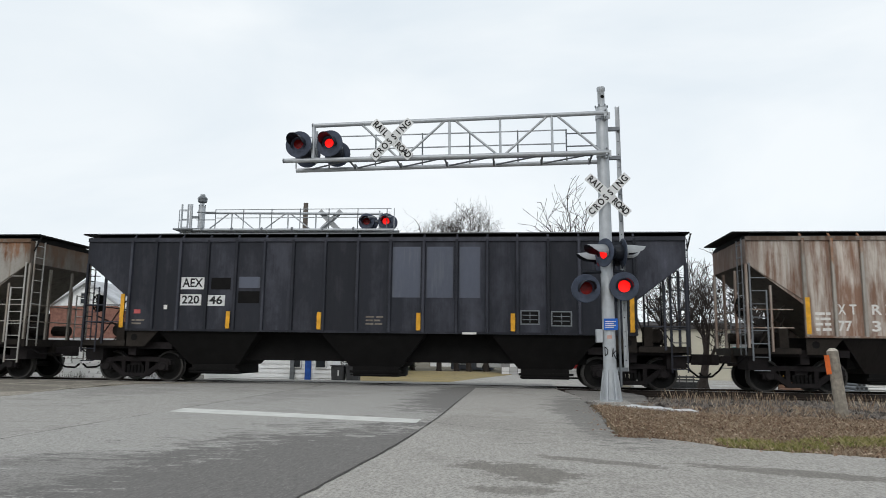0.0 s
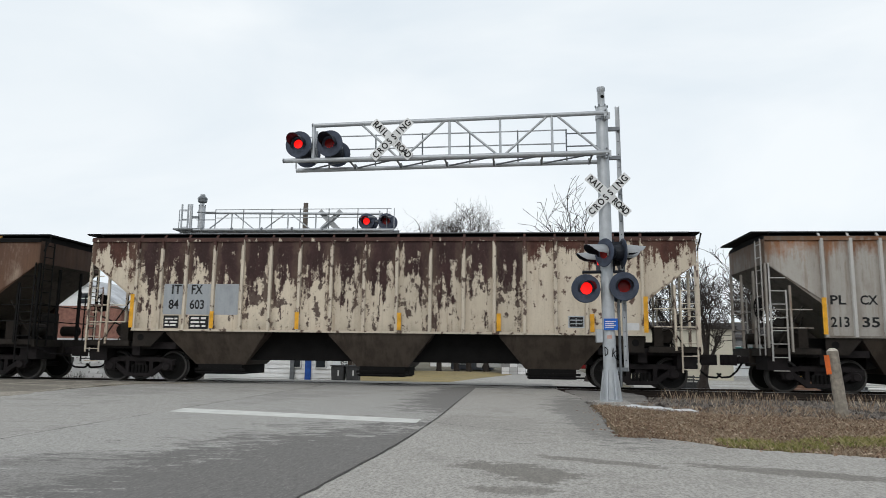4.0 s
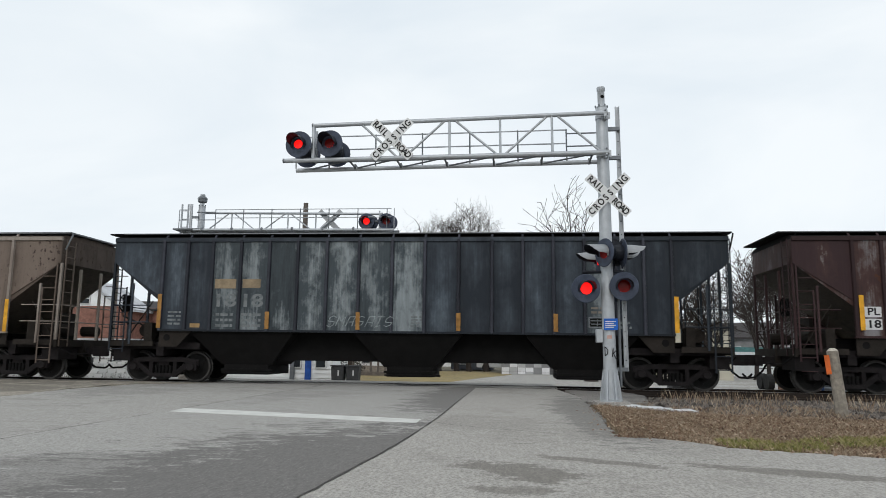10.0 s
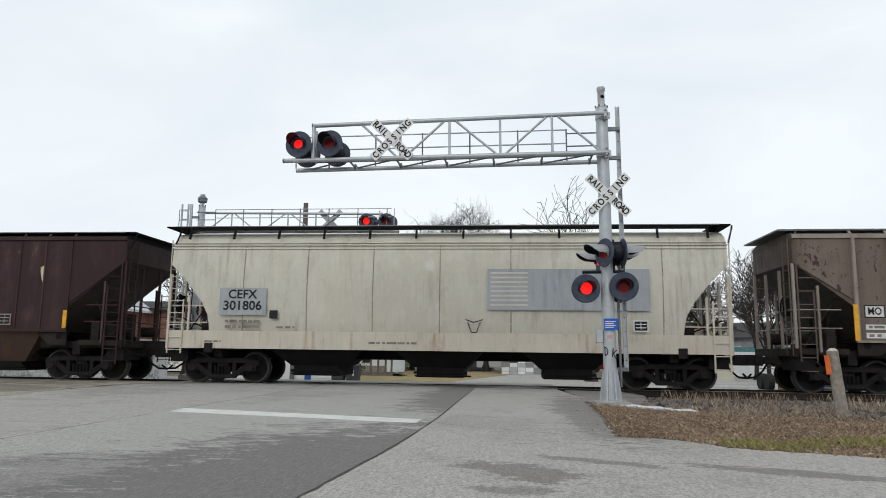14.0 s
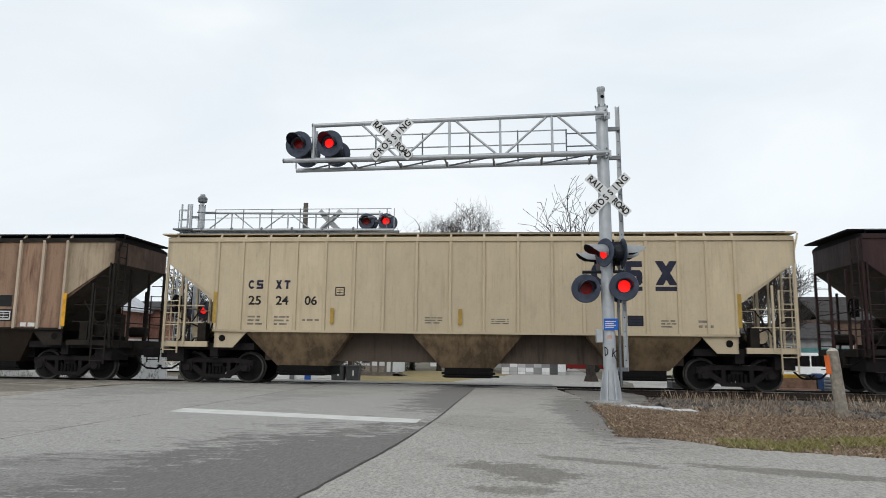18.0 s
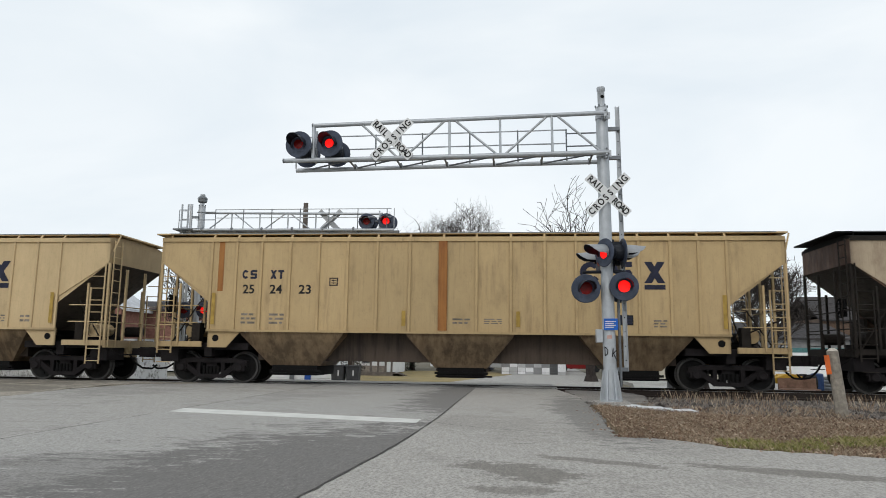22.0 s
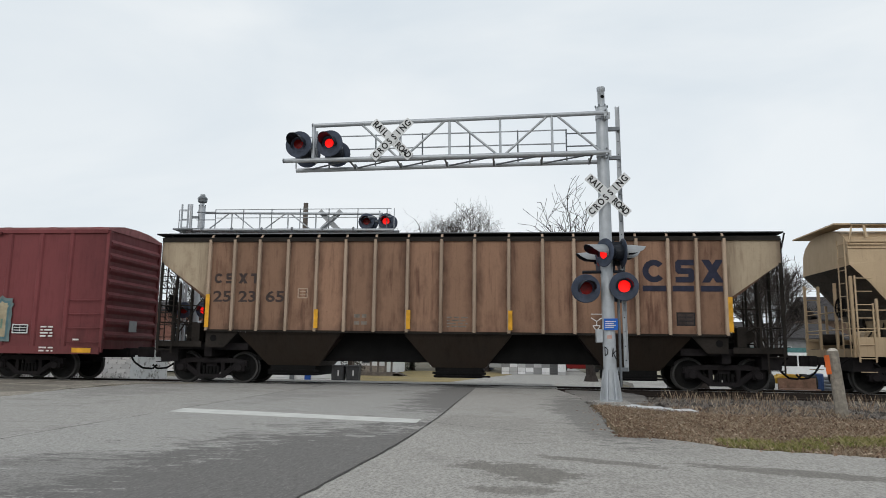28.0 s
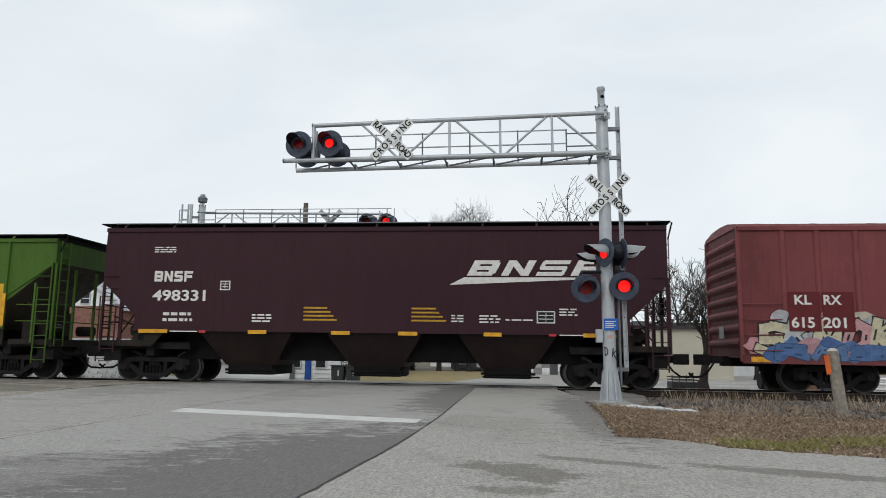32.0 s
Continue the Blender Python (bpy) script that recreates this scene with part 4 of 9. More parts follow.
def truck_meshes():
    bm = bmesh.new()
    # side frame as an arch bar: top chord, two sloping struts, bottom tie, pedestals and spring pack
    bm_prism(bm, [(-1.12, 0.50), (-1.12, 0.66), (-0.62, 0.74), (0.62, 0.74), (1.12, 0.66), (1.12, 0.50), (0.62, 0.60), (-0.62, 0.60)], -0.07, 0.07)
    for s in (-1, 1):
        bm_prism(bm, [(s * 0.95, 0.56), (s * 0.80, 0.62), (s * 0.26, 0.24), (s * 0.40, 0.16)], -0.07, 0.07)
        bm_prism(bm, [(s * 0.32, 0.22), (s * 0.32, 0.66), (s * 0.43, 0.66), (s * 0.43, 0.22)], -0.06, 0.06)
        bm_prism(bm, [(s * 0.74, 0.36), (s * 0.74, 0.62), (s * 1.06, 0.62), (s * 1.06, 0.36)], -0.10, 0.05)
    bm_box(bm, -0.42, 0.42, -0.08, 0.08, 0.15, 0.26)
    side = mesh_of("side_frame", bm, M_TRUCK)
    bm = bmesh.new()
    for k in range(5):
        bm_tube(bm, (-0.22 + 0.11 * k, -0.03, 0.26), (-0.22 + 0.11 * k, -0.03, 0.50), 0.045, n=8)
    springs = mesh_of("spring_pack", bm, M_BLACK)
    bm = bmesh.new()
    bm_disc(bm, (0, 0, 0), (0, 1, 0), [(-0.07, 0.04), (-0.07, 0.10), (-0.03, 0.125), (0.05, 0.13)], 12)
    cap = mesh_of("bearing_cap", bm, M_TRUCK)
    bm = bmesh.new()
    bm_box(bm, -0.17, 0.17, -1.05, 1.05, 0.46, 0.70)
    bm_box(bm, -0.30, 0.30, -0.35, 0.35, 0.66, 0.80)
    for q in (-0.36, 0.36):
        bm_box(bm, q - 0.05, q + 0.05, -0.85, 0.85, 0.28, 0.42)
        bm_box(bm, q - 0.03, q + 0.03, -0.10, 0.10, 0.40, 0.62)
    bolster = mesh_of("truck", bm, M_TRUCK)
    bm = bmesh.new()
    for s in (-1, 1):
        bm_disc(bm, (0, s * 0.715, 0), (0, s, 0), [(-0.10, 0.13), (-0.09, 0.40), (-0.085, 0.485), (-0.05, 0.487), (-0.045, 0.458), (0.055, 0.452), (0.06, 0.40), (0.03, 0.36), (0.02, 0.20), (0.06, 0.13), (0.10, 0.11)], 28)
    bm_tube(bm, (0, -1.0, 0), (0, 1.0, 0), 0.085, n=12)
    for f in bm.faces:
        r = max(math.hypot(v.co.x, v.co.z) for v in f.verts)
        q = min(math.hypot(v.co.x, v.co.z) for v in f.verts)
        f.material_index = 1 if r > 0.44 and q > 0.38 else 0
    # small bosses on the wheel plate, which show that it turns
    for k in range(3):
        a = k * math.tau / 3
        for s in (-1, 1):
            bm_disc(bm, (0.27 * math.cos(a), s * 0.74, 0.27 * math.sin(a)), (0, s, 0), [(0, 0.035), (0.015, 0.03)], 8)
    wheelset = mesh_of("wheelset", bm, [M_WHEEL, M_TREAD])
    return side, springs, cap, bolster, wheelset


T_SIDE, T_SPRING, T_CAP, T_BOLSTER, T_WHEELS = truck_meshes()


def coupler_meshes():
    bm = bmesh.new()
    bm_box(bm, -0.45, 0.25, -0.10, 0.10, 0.77, 0.99)
    bm_prism(bm, [(0.22, -0.16), (0.55, -0.20), (0.72, -0.06), (0.66, 0.02), (0.58, -0.06), (0.44, 0.0), (0.50, 0.16), (0.30, 0.20)], 0.72, 1.03, 'z')
    bmesh.ops.bevel(bm, geom=bm.edges[:], offset=0.012, segments=1, affect='EDGES')
    c = mesh_of("coupler", bm, M_TRUCK)
    bm = bmesh.new()
    p = [Vector((0.15, -0.32, 0.80)), Vector((0.32, -0.30, 0.55)), Vector((0.55, -0.22, 0.38)), Vector((0.82, -0.12, 0.36)), Vector((0.95, -0.08, 0.48))]
    for a, b in zip(p, p[1:]):
        bm_tube(bm, a, b, 0.03, n=7)
    return c, mesh_of("air_hose", bm, M_BLACK)


C_COUPLER, C_HOSE = coupler_meshes()


def add_truck(car, x, place):
    truck = part("truck", T_BOLSTER, None, car, "dark cast-steel wheel truck", m=pose(x, 0, 0))
    for s in (-1, 1):
        part("side_frame", T_SIDE, None, truck, m=pose(0, s * 1.06, 0, 0, 0, 0 if s < 0 else 180))
        part("spring_pack", T_SPRING, None, truck, m=pose(0, s * 1.04, 0))
        for q in (-0.89, 0.89):
            part("bearing_cap", T_CAP, None, truck, m=pose(q, s * 1.14, 0.458, 0, 0, 0 if s < 0 else 180))
    for q in (-0.89, 0.89):
        w = part("wheelset", T_WHEELS, None, truck, m=pose(q, 0, 0.458))
        WHEELSETS.append((w, place + x + q, Vector((q, 0, 0.458))))


def add_ends(car, half, frame_mat, deck, ladder_mat, brake, slope_top, posts=True, low=None):
    """Couplers, end platforms, corner posts, ladders, brake gear."""
    for s in (-1, 1):
        turn = 0 if s > 0 else 180
        part("coupler", C_COUPLER, None, car, m=pose(s * (half + 0.15), 0, 0, 0, 0, turn))
        part("air_hose", C_HOSE, None, car, m=pose(s * (half + 0.0), 0, 0, 0, 0, turn))
        bm = bmesh.new()
        bm_box(bm, s * half - 0.04, s * half + 0.04, -HALF + 0.05, HALF - 0.05, deck - 0.22, deck)
        bm_box(bm, s * (half - 1.35), s * half, -HALF + 0.05, -HALF + 0.13, deck - 0.16, deck)
        bm_box(bm, s * (half - 1.35), s * half, HALF - 0.13, HALF - 0.05, deck - 0.16, deck)
        bm_box(bm, s * (half - 2.6), s * (half + 0.1), -0.22, 0.22, 0.70, deck - 0.02)
        part("end_sill", bm, low or frame_mat, car)
        bm = bmesh.new()
        bm_box(bm, s * (half - 2.7), s * (half - 0.12), -1.30, 1.30, 0.98, deck - 0.04)
        bm_box(bm, s * (half - 1.62), s * (half - 1.38), -1.36, 1.36, 0.78, deck - 0.04)
        part("shear_plate", bm, M_TRUCK, car)
        bm = bmesh.new()
        bm_disc(bm, (s * (half - 0.42), 0.95, deck + 0.30), (s, 0, 0), [(-0.34, 0.10), (-0.32, 0.17), (0.22, 0.17), (0.24, 0.10)], 12)
        bm_tube(bm, (s * (half - 0.2), 0.95, deck + 0.30), (s * (half - 0.2), 0.95, deck), 0.03, n=6)
        part("brake_cylinder", bm, P["soot"], car)
        bm = bmesh.new()
        pipe = [(s * (half - 0.1), -0.30, 0.86), (s * (half - 0.5), -0.60, deck + 0.10), (s * (half - 1.0), -0.72, deck + 0.16), (s * (half - 1.25), -0.72, deck + 0.9)]
        for a, b in zip(pipe, pipe[1:]):
            bm_tube(bm, a, b, 0.022, n=6)
        part("train_pipe", bm, P["soot"], car)
        if not posts:
            continue
        bm = bmesh.new()
        bm_box(bm, s * (half - 1.3), s * (half - 0.05), -HALF + 0.13, HALF - 0.13, deck - 0.03, deck + 0.01)
        part("end_platform", bm, M_BLACK, car)
        for y in (-HALF + 0.06, -0.55, 0.55, HALF - 0.06):
            bm = bmesh.new()
            top = slope_top if abs(y) > 1 else slope_top - 0.1
            bm_box(bm, s * half - 0.035, s * half + 0.035, y - 0.035, y + 0.035, deck, top)
            part("end_post", bm, frame_mat, car)
        # side post part way up the open end
        for y in (-HALF + 0.05, HALF - 0.05):
            bm = bmesh.new()
            bm_box(bm, s * (half - 0.62) - 0.03, s * (half - 0.62) + 0.03, y - 0.03, y + 0.03, deck - 0.1, slope_top - 0.62)
            part("side_post", bm, frame_mat, car)
        # side ladder at the corner
        for y, k in ((-HALF - 0.05, -1), (HALF + 0.05, 1)):
            bm = bmesh.new()
            for x in (half - 0.06, half - 0.48):
                bm_box(bm, s * x - 0.02, s * x + 0.02, y - 0.012, y + 0.012, 0.52 if s > 0 else deck - 0.35, slope_top - (0.0 if x > half - 0.2 else 0.75))
            for q in range(-1, 7):
                bm_tube(bm, (s * (half - 0.06), y, deck - 0.25 + 0.36 * q), (s * (half - 0.48), y, deck - 0.25 + 0.36 * q), 0.014, n=5)
            part("side_ladder", bm, ladder_mat, car)
        # end ladder
        bm = bmesh.new()
        for y in (-HALF + 0.14, -HALF + 0.56):
            bm_box(bm, s * (half + 0.07) - 0.012, s * (half + 0.07) + 0.012, y - 0.02, y + 0.02, deck - 0.2, 4.25)
        for q in range(9):
            bm_tube(bm, (s * (half + 0.07), -HALF + 0.14, deck + 0.36 * q), (s * (half + 0.07), -HALF + 0.56, deck + 0.36 * q), 0.014, n=5)
        part("end_ladder", bm, ladder_mat, car)
        # grab rails across the end
        bm = bmesh.new()
        for z in (deck + 0.55, deck + 1.05):
            bm_tube(bm, (s * half, -HALF + 0.06, z), (s * half, HALF - 0.06, z), 0.018, n=5)
            bm_tube(bm, (s * half, -HALF + 0.06, z), (s * (half - 1.2), -HALF + 0.06, z), 0.018, n=5)
        part("end_rail", bm, frame_mat, car)
        bm = bmesh.new()
        bm_box(bm, s * (half - 0.55), s * (half - 0.02), -1.30, -0.35, 0.62, 0.98)
        part("draft_gear_cover", bm, M_TRUCK, car)
        bm = bmesh.new()
        bm_tube(bm, (s * (half + 0.10), -1.45, 0.98), (s * (half + 0.14), -0.9, 0.78), 0.02, n=5)
        bm_tube(bm, (s * (half + 0.14), -0.9, 0.78), (s * (half + 0.30), -0.1, 0.80), 0.02, n=5)
        part("uncoupling_lever", bm, M_TRUCK, car)
        bm = bmesh.new()
        bm_tube(bm, (s * (half - 0.75), -0.9, deck + 0.32), (s * (half - 0.75), -0.1, deck + 0.32), 0.20, n=14)
        part("air_reservoir", bm, low or frame_mat, car, "round air brake reservoir")
        bm = bmesh.new()
        bm_box(bm, s * (half - 1.15), s * (half - 0.9), -1.25, -0.95, deck, deck + 0.55)
        part("brake_valve", bm, P["soot"], car, "dark brake valve box")
        bm = bmesh.new()
        bm_tube(bm, (s * (half - 0.95), -1.1, deck + 0.4), (s * (half - 0.1), -1.1, deck + 0.75), 0.025, n=5)
        part("brake_rod", bm, P["soot"], car)
        bm = bmesh.new()
        bm_tube(bm, (s * (half - 0.3), -1.2, deck), (s * (half - 1.1), -1.2, deck + 1.2), 0.022, n=5)
        part("brake_pipe", bm, P["soot"], car)
        bm = bmesh.new()
        bm_box(bm, s * (half - 1.2), s * (half - 1.1), 0.3, 1.2, deck, deck + 0.9)
        part("bulkhead_plate", bm, P["soot"], car)
        if s == brake:
            bm = bmesh.new()
            for k in range(16):
                a, b = k * math.tau / 16, (k + 1) * math.tau / 16
                bm_tube(bm, (s * (half + 0.02), -0.85 + 0.27 * math.cos(a), deck + 1.15 + 0.27 * math.sin(a)), (s * (half + 0.02), -0.85 + 0.27 * math.cos(b), deck + 1.15 + 0.27 * math.sin(b)), 0.02, n=5)
            for k in range(4):
                a = k * math.tau / 8
                bm_tube(bm, (s * (half + 0.02), -0.85 - 0.27 * math.cos(a), deck + 1.15 - 0.27 * math.sin(a)), (s * (half + 0.02), -0.85 + 0.27 * math.cos(a), deck + 1.15 + 0.27 * math.sin(a)), 0.014, n=5)
            bm_box(bm, s * (half - 0.08), s * half, -1.0, -0.7, deck + 0.9, deck + 1.4)
            part("hand_brake", bm, M_BLACK, car, "hand brake wheel on its housing")


def running_boards(car, half, z, material, n, roof_edge, post_mat=None):
    """Walkways along both roof edges on short posts, with cross boards at the ends."""
    for y in (-1.18, 1.18):
        bm = bmesh.new()
        bm_box(bm, -half + 0.15, half - 0.15, y - 0.28, y + 0.28, z - 0.04, z)
        walk_board = part("running_board", bm, material, car, "steel grating roof walkway")
        if y < 0:
            bm = bmesh.new()
            bm_box(bm, -half + 0.15, half - 0.15, y - 0.286, y - 0.281, z - 0.022, z + 0.004)
            part("board_edge", bm, M_STEEL_DARK, walk_board, "worn bright edge strip")
    if isinstance(n, int):
        n = [-half + 0.5 + (2 * half - 1.0) * k / n for k in range(n + 1)]
    for x in n:
        bm = bmesh.new()
        bm_prism(bm, [(-HALF + 0.03, roof_edge), (-HALF + 0.16, z - 0.04), (-HALF + 0.20, z - 0.04), (-HALF + 0.10, roof_edge)], x - 0.03, x + 0.03, 'x')
        part("board_bracket", bm, post_mat or material, car)
    for s in (-1, 1):
        bm = bmesh.new()
        bm_box(bm, s * half - 0.30, s * half + 0.16, -1.46, 1.46, z - 0.04, z)
        bm_tube(bm, (s * half + 0.2, -1.4, z - 0.04), (s * half + 0.05, -1.5, z - 0.55), 0.025, n=5)
        part("end_board", bm, material, car)


def hopper_bays(car, half, n, top, body_mat, low_mat, z_low=0.34, keel=0.68, pitch=None):
    """The funnel bays below the sill with their outlet gates."""
    inner = 2 * (half - 2.55)
    w = inner / n
    wide = w * 0.36
    if pitch:
        w, inner = pitch, pitch * n
    for k in range(n):
        c = -inner / 2 + w * (k + 0.5)
        bm = bmesh.new()
        ring = []
        for z, dx, dy in ((top, wide, HALF - 0.10), (top - 0.08, wide - 0.03, HALF - 0.12), (z_low + 0.20, 0.76, 0.95)):
            ring.append([bm.verts.new((c + sx * dx, sy * dy, z)) for sx, sy in ((-1, -1), (1, -1), (1, 1), (-1, 1))])
        for a, b in zip(ring, ring[1:]):
            for q in range(4):
                bm.faces.new((a[q], a[(q + 1) % 4], b[(q + 1) % 4], b[q]))
        bm.faces.new(ring[0])
        bm.faces.new(ring[-1][::-1])
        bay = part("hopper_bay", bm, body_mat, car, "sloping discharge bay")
        bm = bmesh.new()
        bm_box(bm, c - 0.68, c + 0.68, -0.98, 0.98, z_low - 0.08, z_low + 0.21)
        bm_box(bm, c - 0.76, c + 0.80, -1.02, -0.96, z_low + 0.02, z_low + 0.09)
        bm_tube(bm, (c - 0.72, -1.06, z_low - 0.03), (c + 0.92, -1.06, z_low - 0.03), 0.03, n=6)
        part("outlet_gate", bm, low_mat, bay, "black outlet gate")
    # sill built extra tall to close the bright gap beneath the body
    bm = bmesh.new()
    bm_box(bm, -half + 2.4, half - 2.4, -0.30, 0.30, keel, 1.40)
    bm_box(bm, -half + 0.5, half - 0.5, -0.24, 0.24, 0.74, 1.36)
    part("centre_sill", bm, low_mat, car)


def both_ways(xs):
    return [-x for x in reversed(xs)] + list(xs)


RIBS_PLAIN = both_ways((0.48, 1.46, 2.42, 3.30, 4.16, 5.03, 5.90, 6.67, 7.43))
RIBS_WIDE = both_ways((0.47, 1.44, 2.42, 3.42, 4.40, 5.42, 6.43, 7.37))
RIBS_BROAD = [0.27 + 1.09 * k for k in range(-6, 6)] + [6.54, 7.38]
RIBS_BROAD = [-7.1] + RIBS_BROAD


def hopper(label, u0, u1, paint, rib_paint=None, rib_xs=None, panel_mats=None, end_in=1.25, low_paint=None, board=None, sill=1.56, eave=4.24, brake=-1,
           bays=3, frame_mat=None, rib_w=0.11, board_z=None, ladder=None, rib_depth=0.06, slope=(3.55, 2.50), truck_in=1.50, board_posts=15, end_paint=None, ribs=True, sill_mat=None, web_mat=None, slope_mat=None):
    """A covered hopper with outside posts. u0, u1: its ends along the train."""
    place, half = (u0 + u1) / 2, (u1 - u0) / 2
    car = thing("hopper_car", label, "hopper car", "cars of the freight train")
    CARS.append((car, place))
    low_paint = low_paint or M_BLACK
    frame_mat = frame_mat or paint
    rib_paint = rib_paint or paint
    board = board or M_BLACK
    # closed inner body with sloping ends
    run = 3.0 * (slope[0] - sill) / (slope[0] - 1.25)
    bm = bmesh.new()
    bm_prism(bm, [(-half, eave), (half, eave), (half, slope[0]), (half - run, sill - 0.02), (-half + run, sill - 0.02), (-half, slope[0])], -HALF + 0.03, HALF - 0.03)
    bm.normal_update()
    bmesh.ops.recalc_face_normals(bm, faces=bm.faces)
    # downward faces take the darker slope paint: grime plus painted shade
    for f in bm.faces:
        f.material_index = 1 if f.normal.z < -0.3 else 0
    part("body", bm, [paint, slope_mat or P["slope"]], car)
    # roof, a low ridge
    bm = bmesh.new()
    bm_prism(bm, [(-HALF - 0.02, eave - 0.02), (-HALF - 0.02, eave + 0.06), (-1.3, eave + 0.13), (0, eave + 0.17), (1.3, eave + 0.13), (HALF + 0.02, eave + 0.06), (HALF + 0.02, eave - 0.02)], -half, half, 'x')
    part("roof", bm, board if board is M_BLACK else paint, car)
    bm = bmesh.new()
    bm_box(bm, -half + 0.8, half - 0.8, -0.4, 0.4, eave + 0.14, eave + 0.30)
    part("roof_hatch", bm, frame_mat, car, "long roof hatch cover")
    if rib_xs is None:
        rib_xs = RIBS_PLAIN
    # side sheets: end sheets with the sloping lower edge, and panels between the posts
    inner = half - end_in
    if isinstance(rib_xs, int):
        rib_xs = [-inner + 2 * inner * k / rib_xs for k in range(rib_xs + 1)]
    inner = max(rib_xs)
    for s in (-1, 1):
        for y in (-HALF, HALF - 0.025):
            bm = bmesh.new()
            bm_prism(bm, [(s * half, eave), (s * inner, eave), (s * inner, slope[1]), (s * half, slope[0])], y, y + 0.025)
            part("end_sheet", bm, end_paint or paint, car)
    for k, (a, b) in enumerate(zip(rib_xs, rib_xs[1:])):
        bm = bmesh.new()
        bm_box(bm, a, b, -HALF, -HALF + 0.025, sill, eave)
        mat = paint
        if panel_mats and k in panel_mats:
            mat = panel_mats[k]
        part("side_panel", bm, mat, car)
    bm = bmesh.new()
    bm_box(bm, -inner, inner, HALF - 0.025, HALF, sill, eave)
    part("far_side_sheet", bm, paint, car)
    bm = bmesh.new()
    w = rib_w / 2
    bm_prism(bm, [(-w, -HALF), (-w * 0.7, -HALF - rib_depth), (w * 0.7, -HALF - rib_depth), (w, -HALF)], sill - 0.02, eave, 'z')
    rib = mesh_of("side_post", bm, rib_paint)
    for x in rib_xs if ribs else ():
        part("side_stake", rib, None, car, m=pose(x, 0, 0))
    for s in (-1, 1):
        bm = bmesh.new()
        bm_box(bm, -inner - 0.05, inner + 0.05, s * HALF - 0.05, s * HALF + 0.05, sill - 0.05, sill + 0.012)
        part("side_sill", bm, sill_mat or frame_mat, car)
        bm = bmesh.new()
        bm_box(bm, -half, half, s * (HALF + 0.005) - 0.045, s * (HALF + 0.005) + 0.045, eave - 0.06, eave + 0.05)
        part("top_chord", bm, frame_mat, car)
        # bolster web with a round hole over the truck
        bm = bmesh.new()
        bm_prism(bm, [(s * (inner + 0.02), sill), (s * (inner - 1.0), sill), (s * (inner - 0.55), 1.05), (s * (inner + 0.02), 1.05)], -HALF + 0.04, -HALF + 0.08)
        web = part("bolster_web", bm, web_mat or P["soot"], car)
        bm = bmesh.new()
        bm_disc(bm, (s * (inner - 0.22), -HALF + 0.034, 1.32), (0, 1, 0), [(0, 0.10), (0.005, 0.10)], 14)
        part("web_hole", bm, M_BLACK, web)
        # black sheet that closes the open view above the truck
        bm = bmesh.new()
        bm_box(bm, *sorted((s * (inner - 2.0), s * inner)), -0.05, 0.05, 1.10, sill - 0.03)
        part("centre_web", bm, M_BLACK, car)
    # filler block stops light showing between the bays; its colour paints the shade
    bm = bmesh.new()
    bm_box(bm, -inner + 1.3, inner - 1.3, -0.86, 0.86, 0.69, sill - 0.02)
    part("under_plate", bm, P["underside"] if web_mat else M_BLACK, car, "added dark block that fills the gaps between the bays")
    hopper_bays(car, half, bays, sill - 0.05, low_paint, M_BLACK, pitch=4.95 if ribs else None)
    running_boards(car, half, board_z or eave + 0.22, board, rib_xs if ribs else board_posts, eave + 0.04, rib_paint)
    add_ends(car, half, frame_mat, 1.22, ladder or frame_mat, brake, slope[0], low=web_mat or P["soot"])
    for s in (-1, 1):
        add_truck(car, s * (half - truck_in), place)
    return car


